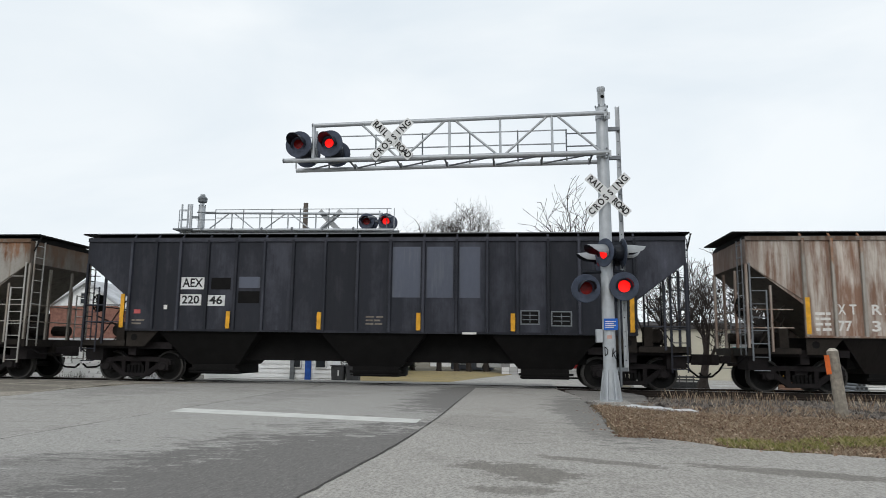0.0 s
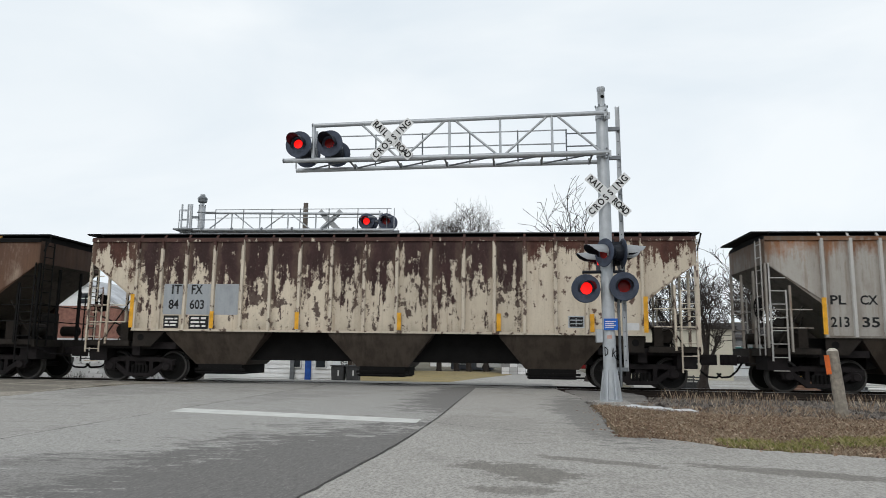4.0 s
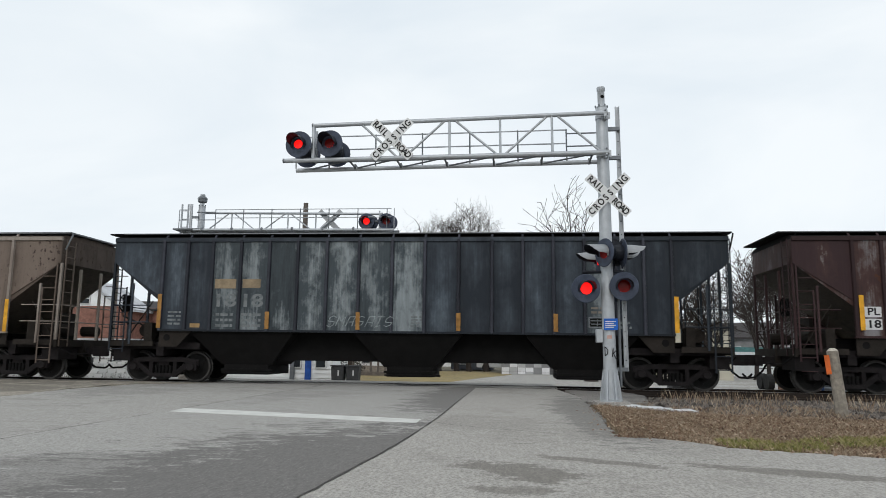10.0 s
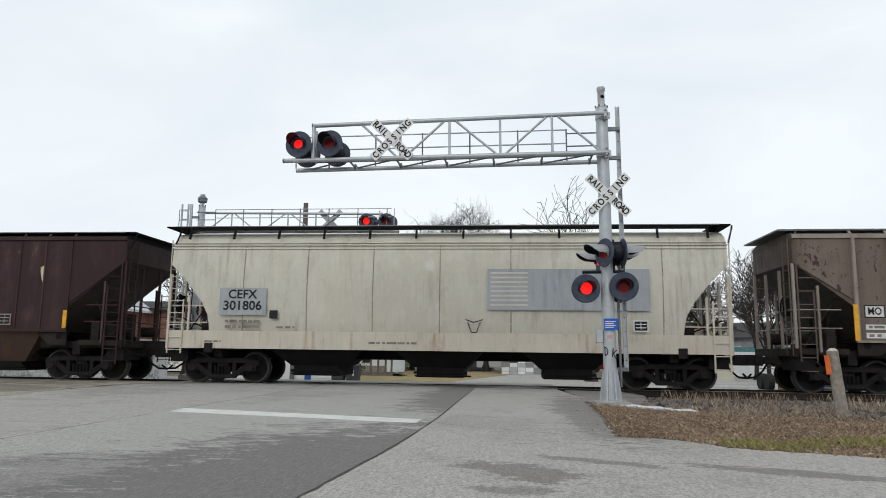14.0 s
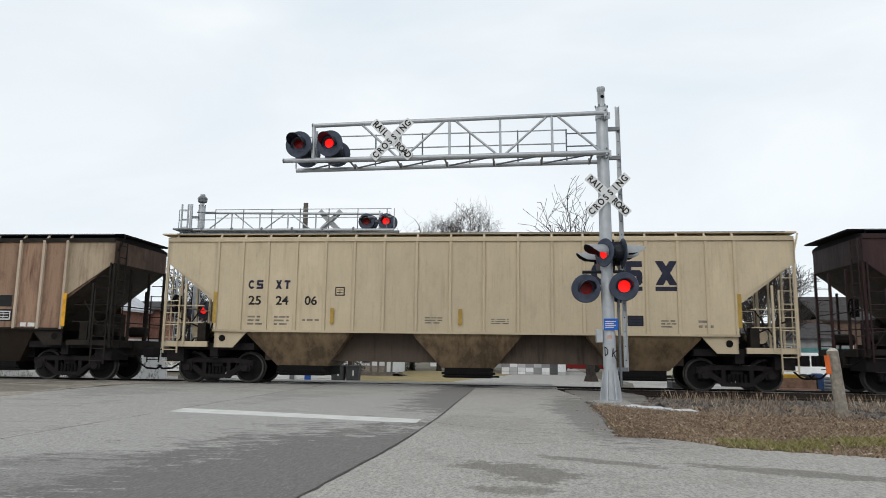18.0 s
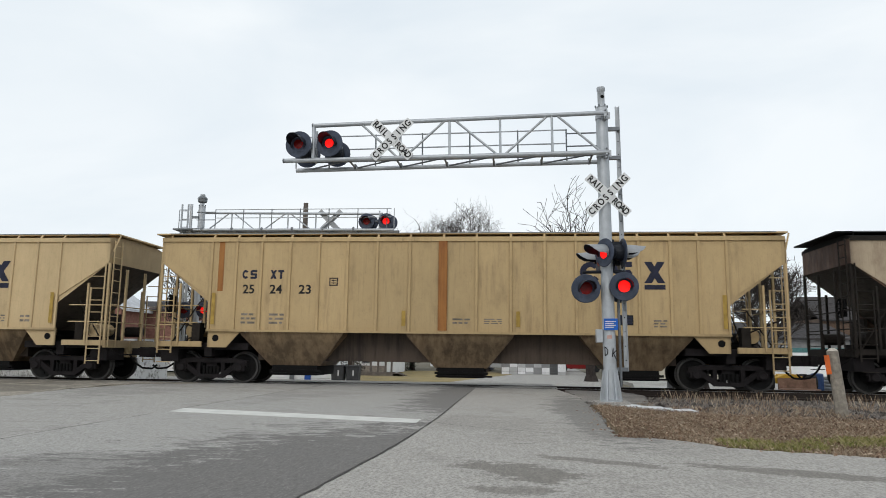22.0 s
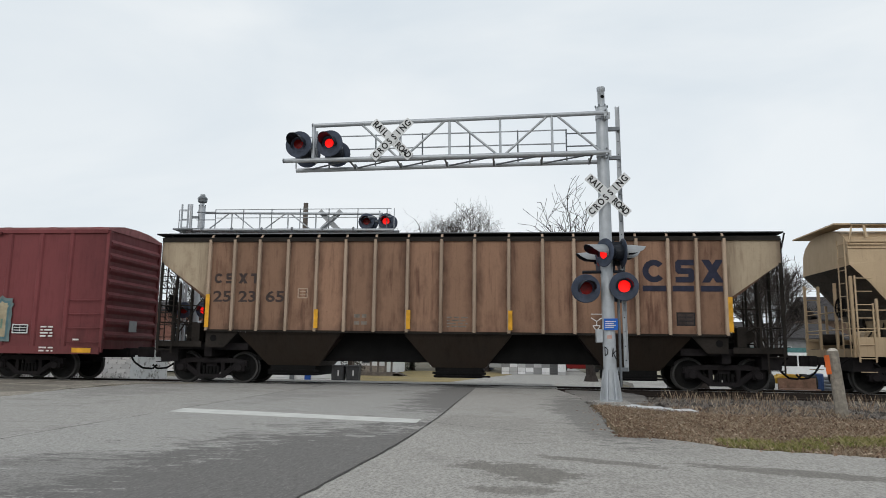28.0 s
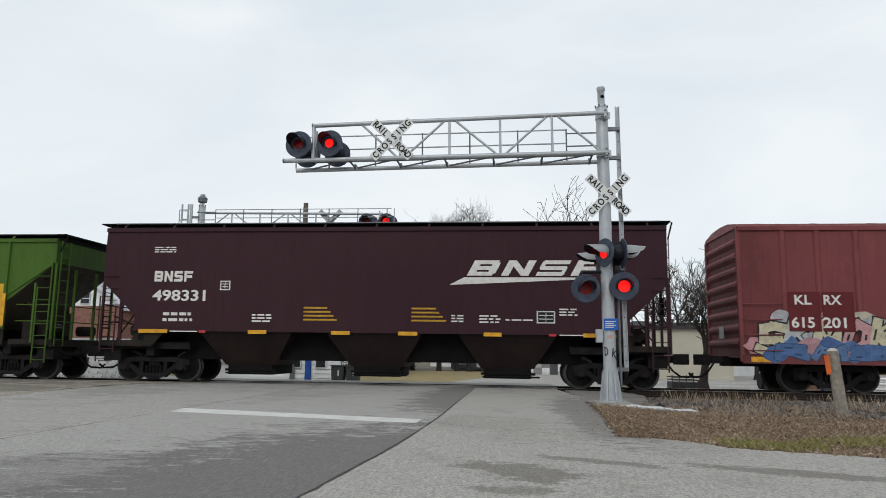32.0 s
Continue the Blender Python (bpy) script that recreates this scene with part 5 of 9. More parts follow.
def cyl_hopper(label, u0, u1, paint, eave=4.10, crown=4.62, sill=1.52, brake=-1, deep=0.5, lower=None, board=None, skirt=None, notch=None, bays=3, seams=None):
    """A hopper with smooth curved sides over a deep straight side sill."""
    place, half = (u0 + u1) / 2, (u1 - u0) / 2
    car = thing("hopper_car", label, "hopper car", "cars of the freight train")
    CARS.append((car, place))
    lower = lower or M_BLACK
    board = board or M_BLACK
    skirt = skirt or paint
    notch = notch or 1.22
    n = 10
    # curved cross-section
    sec = [(-HALF + 0.10, sill)]
    for k in range(n + 1):
        f = k / n
        z = sill + (eave - sill) * f
        sec.append((-HALF + 0.10 * (2 * f - 1) ** 2 + 0.02, z))
    sec += [(-HALF + 0.28, eave + 0.22), (-HALF + 0.62, crown - 0.12), (-0.6, crown - 0.02), (0, crown)]
    sec = sec + [(-y, z) for y, z in reversed(sec[:-1])]
    bm = bmesh.new()
    rings = []
    stations = [(-half, 3.50), (-half + 0.50, 3.0), (-half + notch - 0.25, 2.42), (-half + notch - 0.05, 2.05), (-half + notch, 1.75), (-half + notch + 0.03, sill)]
    xs = [p for p in stations] + [(-p[0], p[1]) for p in reversed(stations)]
    for x, zmin in xs:
        rings.append([bm.verts.new((x, y, max(z, zmin))) for y, z in sec])
    m = len(sec)
    for a, b in zip(rings, rings[1:]):
        for k in range(m):
            bm.faces.new((a[k], a[(k + 1) % m], b[(k + 1) % m], b[k]))
    bm.faces.new(rings[0])
    bm.faces.new(rings[-1][::-1])
    bmesh.ops.remove_doubles(bm, verts=bm.verts, dist=0.0005)
    bmesh.ops.recalc_face_normals(bm, faces=bm.faces)
    # shade under the sloping ends is put into their paint, with grime
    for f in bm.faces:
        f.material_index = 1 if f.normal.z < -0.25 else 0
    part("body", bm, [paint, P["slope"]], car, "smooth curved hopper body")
    # horizontal eave mouldings and weld seams
    for k, z in enumerate((eave - 0.12, eave - 0.02, eave + 0.06)):
        bm = bmesh.new()
        bm_tube(bm, (-half, -HALF + 0.09 + 0.03 * (k == 2), z), (half, -HALF + 0.09 + 0.03 * (k == 2), z), 0.022, n=6)
        part("eave_moulding", bm, paint, car)
    for k, x in enumerate(seams or [-half + 1.9 + (2 * half - 3.8) * k / 7 for k in range(8)]):
        bm = bmesh.new()
        pts = [Vector((x, y - 0.004, z)) for y, z in sec[1:12]]
        for a, b in zip(pts, pts[1:]):
            bm_tube(bm, a, b, 0.012, n=5)
        part("weld_seam", bm, P["seam"] if k % 6 != 5 else paint, car)
    for s in (-1, 1):
        bm = bmesh.new()
        bm_box(bm, -half + 0.02, half - 0.02, s * (HALF - 0.02) - 0.04, s * (HALF - 0.02) + 0.04, sill - deep, sill - 0.02)
        bm_box(bm, -half + 0.02, half - 0.02, s * (HALF - 0.05) - 0.06, s * (HALF - 0.05) + 0.06, sill - 0.05, sill + 0.02)
        part("side_sill", bm, skirt, car, "deep straight side sill")
        bm = bmesh.new()
        for x in (-half + notch + 0.1, half - notch - 0.1):
            bm_box(bm, x - 0.12, x + 0.12, s * HALF - 0.06, s * HALF + 0.06, sill - deep - 0.12, sill - deep + 0.16)
        part("jacking_pad", bm, M_TRUCK, car)
    hopper_bays(car, half, bays, sill - deep + 0.1, lower, M_BLACK, keel=0.80)
    running_boards(car, half, crown + 0.06, board, 11, crown - 0.35)
    add_ends(car, half, skirt, 1.22, skirt, brake, 3.2)
    for s in (-1, 1):
        add_truck(car, s * (half - 1.55), place)
    return car


P = {}


def paints():
    r = (0.10, 0.045, 0.028, 1)
    P["aex"] = car_paint("faded_blue_black_paint", (0.021, 0.023, 0.031, 1), (0.040, 0.041, 0.052, 1), 0.30, rnd=0.30, seed=1, wear=(0.062, 0.066, 0.084, 1), worn=0.30, soft=0.16)
    P["aex_patch"] = car_paint("grey_blue_touch_up", (0.105, 0.115, 0.15, 1), (0.16, 0.17, 0.20, 1), 0.4, rnd=0.1, seed=2)
    P["xtrx"] = car_paint("rusty_white_paint", (0.483, 0.437, 0.391, 1), (0.1955, 0.115, 0.0805, 1), 0.8, rnd=0.35, seed=3, edge=0.6)
    P["plcx"] = car_paint("chalky_grey_paint", (0.355, 0.335, 0.305, 1), (0.205, 0.150, 0.108, 1), 0.42, (0.23, 0.105, 0.052, 1), 0.0, top=0.36, bottom=0.3, rnd=0.12, seed=4, edge=0.6, fade=0.6)
    P["plcx_rust"] = car_paint("rust_stained_grey_paint", (0.30, 0.165, 0.075, 1), (0.17, 0.070, 0.026, 1), 0.55, (0.165, 0.055, 0.022, 1), top=0.8, bottom=0.35, rnd=0.15, seed=5, wear=(0.33, 0.27, 0.21, 1), worn=0.20, soft=0.14, fade=0.6)
    P["itfx"] = car_paint("peeling_cream_paint", (0.62, 0.54, 0.43, 1), (0.42, 0.32, 0.23, 1), 0.30, (0.075, 0.030, 0.022, 1), 0.30, top=0.60, bottom=0.25, rnd=0.06, seed=6, edge=0.25, spot_size=4.2, fade=0.14)
    P["itfx_rust"] = car_paint("cream_paint_under_dark_rust", (0.60, 0.52, 0.41, 1), (0.38, 0.28, 0.20, 1), 0.35, (0.044, 0.021, 0.020, 1), 0.46, top=1.40, bottom=0.5, rnd=0.08, seed=60, edge=0.4, spot_size=3.8, fade=0.12)
    P["pale_rib"] = car_paint("pale_grey_posts", (0.46, 0.45, 0.43, 1), (0.32, 0.25, 0.19, 1), 0.35, bottom=0.25, rnd=0.1, seed=56, seam=0)
    P["cream_rib"] = car_paint("chipped_cream_posts", (0.60, 0.53, 0.43, 1), (0.40, 0.29, 0.20, 1), 0.35, (0.070, 0.034, 0.028, 1), 0.45, top=0.3, bottom=0.2, rnd=0.06, seed=57, seam=0)
    # bay paint: dust, with the shade low on the bay painted in
    P["bay_dust"] = car_paint("dusty_shaded_grey_bay_paint", (0.115, 0.092, 0.074, 1), (0.060, 0.047, 0.038, 1), 0.5, bottom=0.8, rnd=0.08, seed=58)
    # end slope paints carry grime and the shade under the car ends
    P["slope_grey"] = car_paint("dusty_shaded_grey_end_slope", (0.22, 0.20, 0.175, 1), (0.11, 0.095, 0.08, 1), 0.5, rnd=0.15, seed=59)
    P["slope"] = car_paint("sooty_shaded_end_slope", (0.105, 0.086, 0.070, 1), (0.045, 0.036, 0.030, 1), 0.5, rnd=0.15, seed=40)
    # brown stand-in for the dim far slopes between the bays
    P["underside"] = car_paint("brown_shaded_underside", (0.085, 0.062, 0.047, 1), (0.040, 0.030, 0.024, 1), 0.5, rnd=0.1, seed=41)
    P["seam"] = plain("grimy_seam", (0.23, 0.19, 0.14, 1), 0.8, 0, 0.4, 4)
    P["brown4"] = car_paint("scoured_brown_paint", (0.126, 0.06888, 0.042, 1), (0.0714, 0.03864, 0.02856, 1), 0.45, bottom=0.3, rnd=0.24, seed=7, edge=0.35, wear=(0.252, 0.189, 0.1428, 1), worn=0.40, soft=0.14)
    P["pale4"] = car_paint("scoured_pale_panel", (0.42, 0.42, 0.44, 1), (0.24, 0.21, 0.20, 1), 0.32, rnd=0.05, seed=8, wear=(0.52, 0.53, 0.56, 1), worn=0.4, soft=0.12)
    P["mid4"] = car_paint("half_scoured_brown_panel", (0.20, 0.135, 0.10, 1), (0.12, 0.07, 0.05, 1), 0.4, bottom=0.2, rnd=0.1, seed=50, wear=(0.36, 0.34, 0.33, 1), worn=0.55, soft=0.12)
    P["orange4"] = car_paint("orange_brown_posts", (0.30, 0.155, 0.040, 1), (0.16, 0.070, 0.022, 1), 0.4, bottom=0.2, rnd=0.15, seed=51, seam=0)
    P["navy"] = car_paint("dark_navy_patch", (0.028, 0.030, 0.042, 1), (0.05, 0.05, 0.06, 1), 0.4, rnd=0.1, seed=9)
    P["plum"] = car_paint("faded_plum_paint", (0.04165, 0.0221, 0.0238, 1), (0.068, 0.034, 0.0272, 1), 0.42, (0.085, 0.034, 0.0187, 1), 0.20, rnd=0.22, seed=10, edge=0.25, wear=(0.2227, 0.2125, 0.2167, 1), worn=0.74, soft=0.10)
    P["plum_rib"] = car_paint("dark_plum_posts", (0.0374, 0.01955, 0.02125, 1), (0.0578, 0.0306, 0.02635, 1), 0.4, rnd=0.3, seed=52, wear=(0.2125, 0.1997, 0.1955, 1), worn=0.12, seam=0)
    P["plum_pale"] = car_paint("scoured_plum_panel", (0.1275, 0.085, 0.0782, 1), (0.085, 0.0425, 0.034, 1), 0.42, rnd=0.1, seed=11, wear=(0.2932, 0.2848, 0.289, 1), worn=0.85, soft=0.08)
    P["teal"] = car_paint("dark_blue_grey_paint", (0.019, 0.024, 0.032, 1), (0.036, 0.044, 0.054, 1), 0.40, rnd=0.25, seed=12, edge=0.2, wear=(0.085, 0.105, 0.125, 1), worn=0.30, soft=0.14)
    P["teal_pale"] = car_paint("scoured_blue_grey_panel", (0.055, 0.068, 0.076, 1), (0.030, 0.038, 0.044, 1), 0.45, rnd=0.18, seed=13, wear=(0.21, 0.235, 0.245, 1), worn=0.62, soft=0.10)
    P["mocx"] = car_paint("dusty_grey_brown_paint", (0.1755, 0.1365, 0.1131, 1), (0.1014, 0.07176, 0.05616, 1), 0.40, (0.039, 0.0234, 0.0195, 1), 0.28, bottom=0.3, rnd=0.10, seed=14, edge=0.55, spot_size=6.5)
    P["mocx_rib"] = car_paint("pale_dusty_posts", (0.289, 0.2507, 0.221, 1), (0.187, 0.1445, 0.119, 1), 0.4, bottom=0.2, rnd=0.1, seed=53, seam=0)
    P["cefx"] = car_paint("grimy_off_white_paint", (0.545, 0.525, 0.455, 1), (0.375, 0.345, 0.280, 1), 0.40, bottom=0.25, rnd=0.0, seed=15, wear=(0.60, 0.595, 0.545, 1), worn=0.25, soft=0.10)
    P["cefx_sill"] = car_paint("rust_run_off_white", (0.510, 0.466, 0.396, 1), (0.317, 0.211, 0.132, 1), 0.4, rnd=0.0, seed=16)
    P["ifrx"] = car_paint("dark_oxide_brown_paint", (0.036, 0.017, 0.018, 1), (0.052, 0.028, 0.027, 1), 0.45, (0.30, 0.20, 0.13, 1), 0.0, rnd=0.2, seed=17, wear=(0.105, 0.070, 0.060, 1), worn=0.22, soft=0.10)
    P["flake"] = car_paint("flaked_orange_rust", (0.20, 0.085, 0.035, 1), (0.085, 0.036, 0.024, 1), 0.5, (0.42, 0.30, 0.19, 1), 0.5, rnd=0.1, seed=62, seam=0, wear=(0.42, 0.31, 0.20, 1), worn=0.4, soft=0.05)
    P["ifrx_bay"] = car_paint("rusty_bay_paint", (0.075, 0.05, 0.042, 1), (0.15, 0.065, 0.03, 1), 0.5, rnd=0.1, seed=18)
    P["tan10"] = car_paint("clean_cream_tan_paint", (0.550, 0.454, 0.316, 1), (0.449, 0.360, 0.244, 1), 0.35, bottom=0.12, rnd=0.04, seed=19)
    P["fam"] = car_paint("sooty_brown_over_tan", (0.315, 0.200, 0.135, 1), (0.108, 0.055, 0.038, 1), 0.45, bottom=0.5, rnd=0.22, seed=20, edge=0.85)
    P["fam_end"] = car_paint("old_tan_paint", (0.42, 0.335, 0.235, 1), (0.215, 0.145, 0.100, 1), 0.45, bottom=0.3, rnd=0.05, seed=21, edge=0.5)
    P["fam_rib"] = car_paint("tan_posts", (0.48, 0.385, 0.295, 1), (0.30, 0.21, 0.14, 1), 0.35, bottom=0.3, rnd=0.12, seed=54, seam=0)
    P["tan12"] = car_paint("golden_tan_paint", (0.505, 0.365, 0.190, 1), (0.341, 0.240, 0.128, 1), 0.40, bottom=0.2, rnd=0.06, seed=22)
    P["rust12"] = car_paint("rust_stained_tan", (0.36, 0.155, 0.045, 1), (0.24, 0.09, 0.03, 1), 0.5, rnd=0.05, seed=23)
    P["tan13"] = car_paint("warm_tan_paint", (0.560, 0.420, 0.240, 1), (0.455, 0.335, 0.188, 1), 0.30, bottom=0.15, rnd=0.04, seed=24)
    P["tan14"] = car_paint("pinkish_tan_paint", (0.486, 0.361, 0.231, 1), (0.371, 0.268, 0.166, 1), 0.35, bottom=0.2, rnd=0.0, seed=25)
    P["br15"] = car_paint("brown_stained_tan_paint", (0.280, 0.160, 0.103, 1), (0.098, 0.046, 0.031, 1), 0.45, bottom=0.5, rnd=0.20, seed=26, edge=0.85)
    P["br15_rib"] = car_paint("stained_tan_posts", (0.42, 0.315, 0.235, 1), (0.25, 0.165, 0.11, 1), 0.4, bottom=0.3, rnd=0.15, seed=55, seam=0)
    # bay paints: grime, and the shade beneath the car darkened into the colour
    P["bay_tan"] = car_paint("dirty_shaded_tan_bay_paint", (0.38, 0.268, 0.158, 1), (0.20, 0.132, 0.076, 1), 0.5, bottom=0.8, rnd=0.08, seed=27)
    P["bay_brown"] = car_paint("sooty_shaded_bay_paint", (0.034, 0.022, 0.015, 1), (0.013, 0.009, 0.007, 1), 0.5, bottom=0.8, rnd=0.08, seed=28)
    P["bay_grey"] = car_paint("sooty_shaded_grey_bay_paint", (0.022, 0.019, 0.018, 1), (0.011, 0.0095, 0.009, 1), 0.5, rnd=0.08, seed=29)
    P["red"] = car_paint("weathered_oxide_red_paint", (0.200, 0.053, 0.056, 1), (0.140, 0.036, 0.039, 1), 0.38, bottom=0.3, rnd=0.06, seed=30)
    P["maroon"] = car_paint("dark_maroon_paint", (0.037, 0.0115, 0.0175, 1), (0.028, 0.0085, 0.013, 1), 0.3, bottom=0.1, rnd=0.0, seed=31)
    P["bay_maroon"] = car_paint("sooty_shaded_maroon_bay_paint", (0.014, 0.0056, 0.0063, 1), (0.0084, 0.0042, 0.0042, 1), 0.4, bottom=0.5, rnd=0.0, seed=61)
    P["green"] = car_paint("leaf_green_paint", (0.0612, 0.1296, 0.0162, 1), (0.0396, 0.0864, 0.0126, 1), 0.35, bottom=0.25, rnd=0.05, seed=32)
    P["yellow"] = plain("chrome_yellow_paint", (0.68, 0.40, 0.03, 1), 0.6, 0, 0.15, 3)
    P["soot"] = plain("sooty_dark_brown", (0.022, 0.018, 0.015, 1), 0.85, 0, 0.4, 2)
    P["whitep"] = plain("white_patch_paint", (0.66, 0.66, 0.66, 1), 0.6, 0, 0.1, 4)
    P["greyp"] = car_paint("grey_patch_paint", (0.34, 0.36, 0.38, 1), (0.23, 0.25, 0.28, 1), 0.4, rnd=0, seed=33)
    P["darkred"] = plain("dark_red_patch_paint", (0.120, 0.018, 0.021, 1), 0.6, 0, 0.15, 4)


paints()


# ---- lettering, tags and the cars one by one ----
FACE = -HALF - 0.004      # the sheets' outer face
INK = {"black": M_BLACK_INK, "white": M_WHITE_INK, "brown": M_BROWN_INK, "faint": plain("faint_stencil_paint", (0.215, 0.185, 0.155, 1), 0.7, 0, 0.4, 5), "navy": M_NAVY_INK, "grey": plain("worn_grey_stencil", (0.17, 0.185, 0.19, 1), 0.7, 0, 0.4, 5)}


def words(car, items, ink, y=FACE, name="lettering"):
    """items: (text, x0, x1, z0, z1), each fitted into its field."""
    for text, x0, x1, z0, z1 in items:
        size = (z1 - z0) / 0.72
        ob = lettering(text, round(size, 3), (x0 + x1) / 2, y, (z0 + z1) / 2, INK[ink], car, 1.0, 0, name, bold=round(size * 0.022, 4))
        w = max(v.co.x for v in ob.data.vertices) - min(v.co.x for v in ob.data.vertices)
        ob.matrix_basis = ob.matrix_basis @ Matrix.Diagonal(((x1 - x0) / w, 1, 1, 1))


def boards(car, items, mat, y=FACE, label=""):
    for x0, x1, z0, z1 in items:
        boxpart("painted_panel", (x0, x1, y - 0.003, y + 0.001, z0, z1), mat, car, label)


def framed_plate(car, x0, x1, z0, z1, light, dark, y=FACE):
    """A data box: a dark field with a light border and bars."""
    boxpart("data_plate", (x0, x1, y - 0.003, y + 0.001, z0, z1), light, car, "small framed data panel")
    boxpart("data_field", (x0 + 0.035, x1 - 0.035, y - 0.006, y - 0.003, z0 + 0.035, z1 - 0.035), dark, car)
    boxpart("data_bar", ((x0 + x1) / 2 - 0.008, (x0 + x1) / 2 + 0.008, y - 0.008, y - 0.006, z0 + 0.05, z1 - 0.05), light, car)
    for k in range(2):
        z = z0 + (z1 - z0) * (0.35 + 0.3 * k)
        boxpart("data_bar", (x0 + 0.06, x1 - 0.06, y - 0.008, y - 0.006, z - 0.012, z + 0.012), light, car)


def bold_shape(bm, kind, x0, x1, z0, z1, y, lean=0.0):
    """A plain bold form in its field: ring, notched (a block with two slots), crossed, tee, holed, diagonal or comb."""
    h, w, zc = z1 - z0, x1 - x0, (z0 + z1) / 2
    t = h * 0.25

    def at(points, k=0):
        bm_prism(bm, [(px + lean * (pz - z0), pz) for px, pz in points], y - 0.003 - 0.0004 * k, y + 0.001)

    if kind == "ring":
        n = 16
        cx = (x0 + x1) / 2
        a0, a1 = radians(40), radians(320)
        arc = [a0 + (a1 - a0) * k / n for k in range(n + 1)]
        at([(cx + math.cos(a) * w * 0.5, zc + math.sin(a) * h * 0.5) for a in arc] + [(cx + math.cos(a) * w * 0.23, zc + math.sin(a) * h * 0.25) for a in reversed(arc)])
    elif kind == "notched":
        at([(x0, z1 - t * 0.4), (x0 + t * 0.4, z1), (x1, z1), (x1, z1 - t), (x0 + t, z1 - t), (x0 + t, zc + t * 0.5), (x1 - t * 0.4, zc + t * 0.5), (x1, zc), (x1, z0 + t * 0.4), (x1 - t * 0.4, z0),
            (x0, z0), (x0, z0 + t), (x1 - t, z0 + t), (x1 - t, zc - t * 0.5), (x0 + t * 0.4, zc - t * 0.5), (x0, zc)])
    elif kind == "crossed":
        k = w * 0.36
        at([(x0, z0), (x0 + k, z0), (x1, z1), (x1 - k, z1)])
        at([(x1 - k, z0), (x1, z0), (x0 + k, z1), (x0, z1)], 1)
    elif kind == "tee":
        cx = (x0 + x1) / 2
        at([(x0, z1 - t), (cx - t / 2, z1 - t), (cx - t / 2, z0), (cx + t / 2, z0), (cx + t / 2, z1 - t), (x1, z1 - t), (x1, z1), (x0, z1)])
    elif kind == "holed":
        k = w * 0.28
        at([(x0, z0), (x0 + k, z0), (x0 + k, z1), (x0, z1)])
        for q, (a, b) in enumerate(((z0, z0 + t), (zc - t * 0.5, zc + t * 0.5), (z1 - t, z1))):
            at([(x0 + k * 0.9, a), (x1 - k * 0.3, a), (x1 - k * 0.3, b), (x0 + k * 0.9, b)], 1 + q)
        at([(x1 - k, z0 + t * 0.3), (x1, z0 + t * 0.6), (x1, z1 - t * 0.6), (x1 - k, z1 - t * 0.3)], 4)
    elif kind == "diagonal":
        k = w * 0.28
        at([(x0, z0), (x0 + k, z0), (x0 + k, z1), (x0, z1)])
        at([(x1 - k, z0), (x1, z0), (x1, z1), (x1 - k, z1)], 1)
        at([(x0, z1), (x0 + k, z1), (x1, z0), (x1 - k, z0)], 2)
    else:
        k = w * 0.28
        at([(x0, z0), (x0 + k, z0), (x0 + k, z1), (x0, z1)])
        at([(x0 + k * 0.9, z1 - t), (x1, z1 - t), (x1, z1), (x0 + k * 0.9, z1)], 1)
        at([(x0 + k * 0.9, zc - t * 0.6), (x1 - k * 0.3, zc - t * 0.6), (x1 - k * 0.3, zc + t * 0.4), (x0 + k * 0.9, zc + t * 0.4)], 2)


def glyph_blocks(car, items, ink, y=FACE, lean=0.0, kinds=("ring", "notched", "crossed", "tee")):
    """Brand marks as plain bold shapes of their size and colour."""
    for k, (x0, x1, z0, z1) in enumerate(items):
        bm = bmesh.new()
        bold_shape(bm, kinds[k % len(kinds)], x0, x1, z0, z1, y, lean)
        part("mark_block", bm, INK[ink], car)


def big_mark(car, c, s, x, z0, z1, under, ink="navy", y=FACE, under_z=(0, 0)):
    """Three bold plain shapes (ring, notched block, crossed bars) over a bar."""
    for kind, name, (x0, x1) in (("ring", "mark_ring", c), ("notched", "mark_block", s), ("crossed", "mark_cross", x)):
        bm = bmesh.new()
        bold_shape(bm, kind, x0, x1, z0, z1, y)
        part(name, bm, INK[ink], car)
    for a, b in under:
        boxpart("mark_bar", (a, b, y - 0.003, y + 0.001, under_z[0], under_z[1]), INK[ink], car)


TAG_MATS = {}


def tag_mat(c):
    if c not in TAG_MATS:
        TAG_MATS[c] = plain("spray_paint", c + (1.0,), 0.7, 0, 0.22, 7)
    return TAG_MATS[c]


# angular stroke patterns in a unit field
STROKES = (
    (((0, 0), (0.12, 1), (0.88, 1), (1, 0)), ((0.12, 0.42), (0.88, 0.42))),
    (((0, 0), (0, 1), (0.9, 0.95), (0.85, 0.52), (0.1, 0.48)), ((0.4, 0.5), (1, 0))),
    (((0, 0), (0.35, 0.45), (0.7, 0.5), (1, 1)), ((0, 1), (0.6, 0.55), (1, 0))),
    (((1, 0.85), (0.5, 1), (0, 0.85), (0.05, 0.5), (0.95, 0.45), (1, 0.12), (0.5, 0), (0, 0.1)),),
    (((0, 0), (0.05, 1), (0.55, 0.45), (0.95, 1), (1, 0)),),
    (((0.95, 0.8), (0.5, 1), (0.08, 0.75), (0.05, 0.2), (0.5, 0), (0.95, 0.25), (0.9, 0.75)),),
    (((0, 0), (0, 1)), ((0.05, 0.45), (0.95, 1)), ((0.25, 0.55), (1, 0))),
    (((0.5, 0), (0.5, 1)), ((0, 0.95), (1, 1)), ((0.1, 0), (0.9, 0.05))),
)


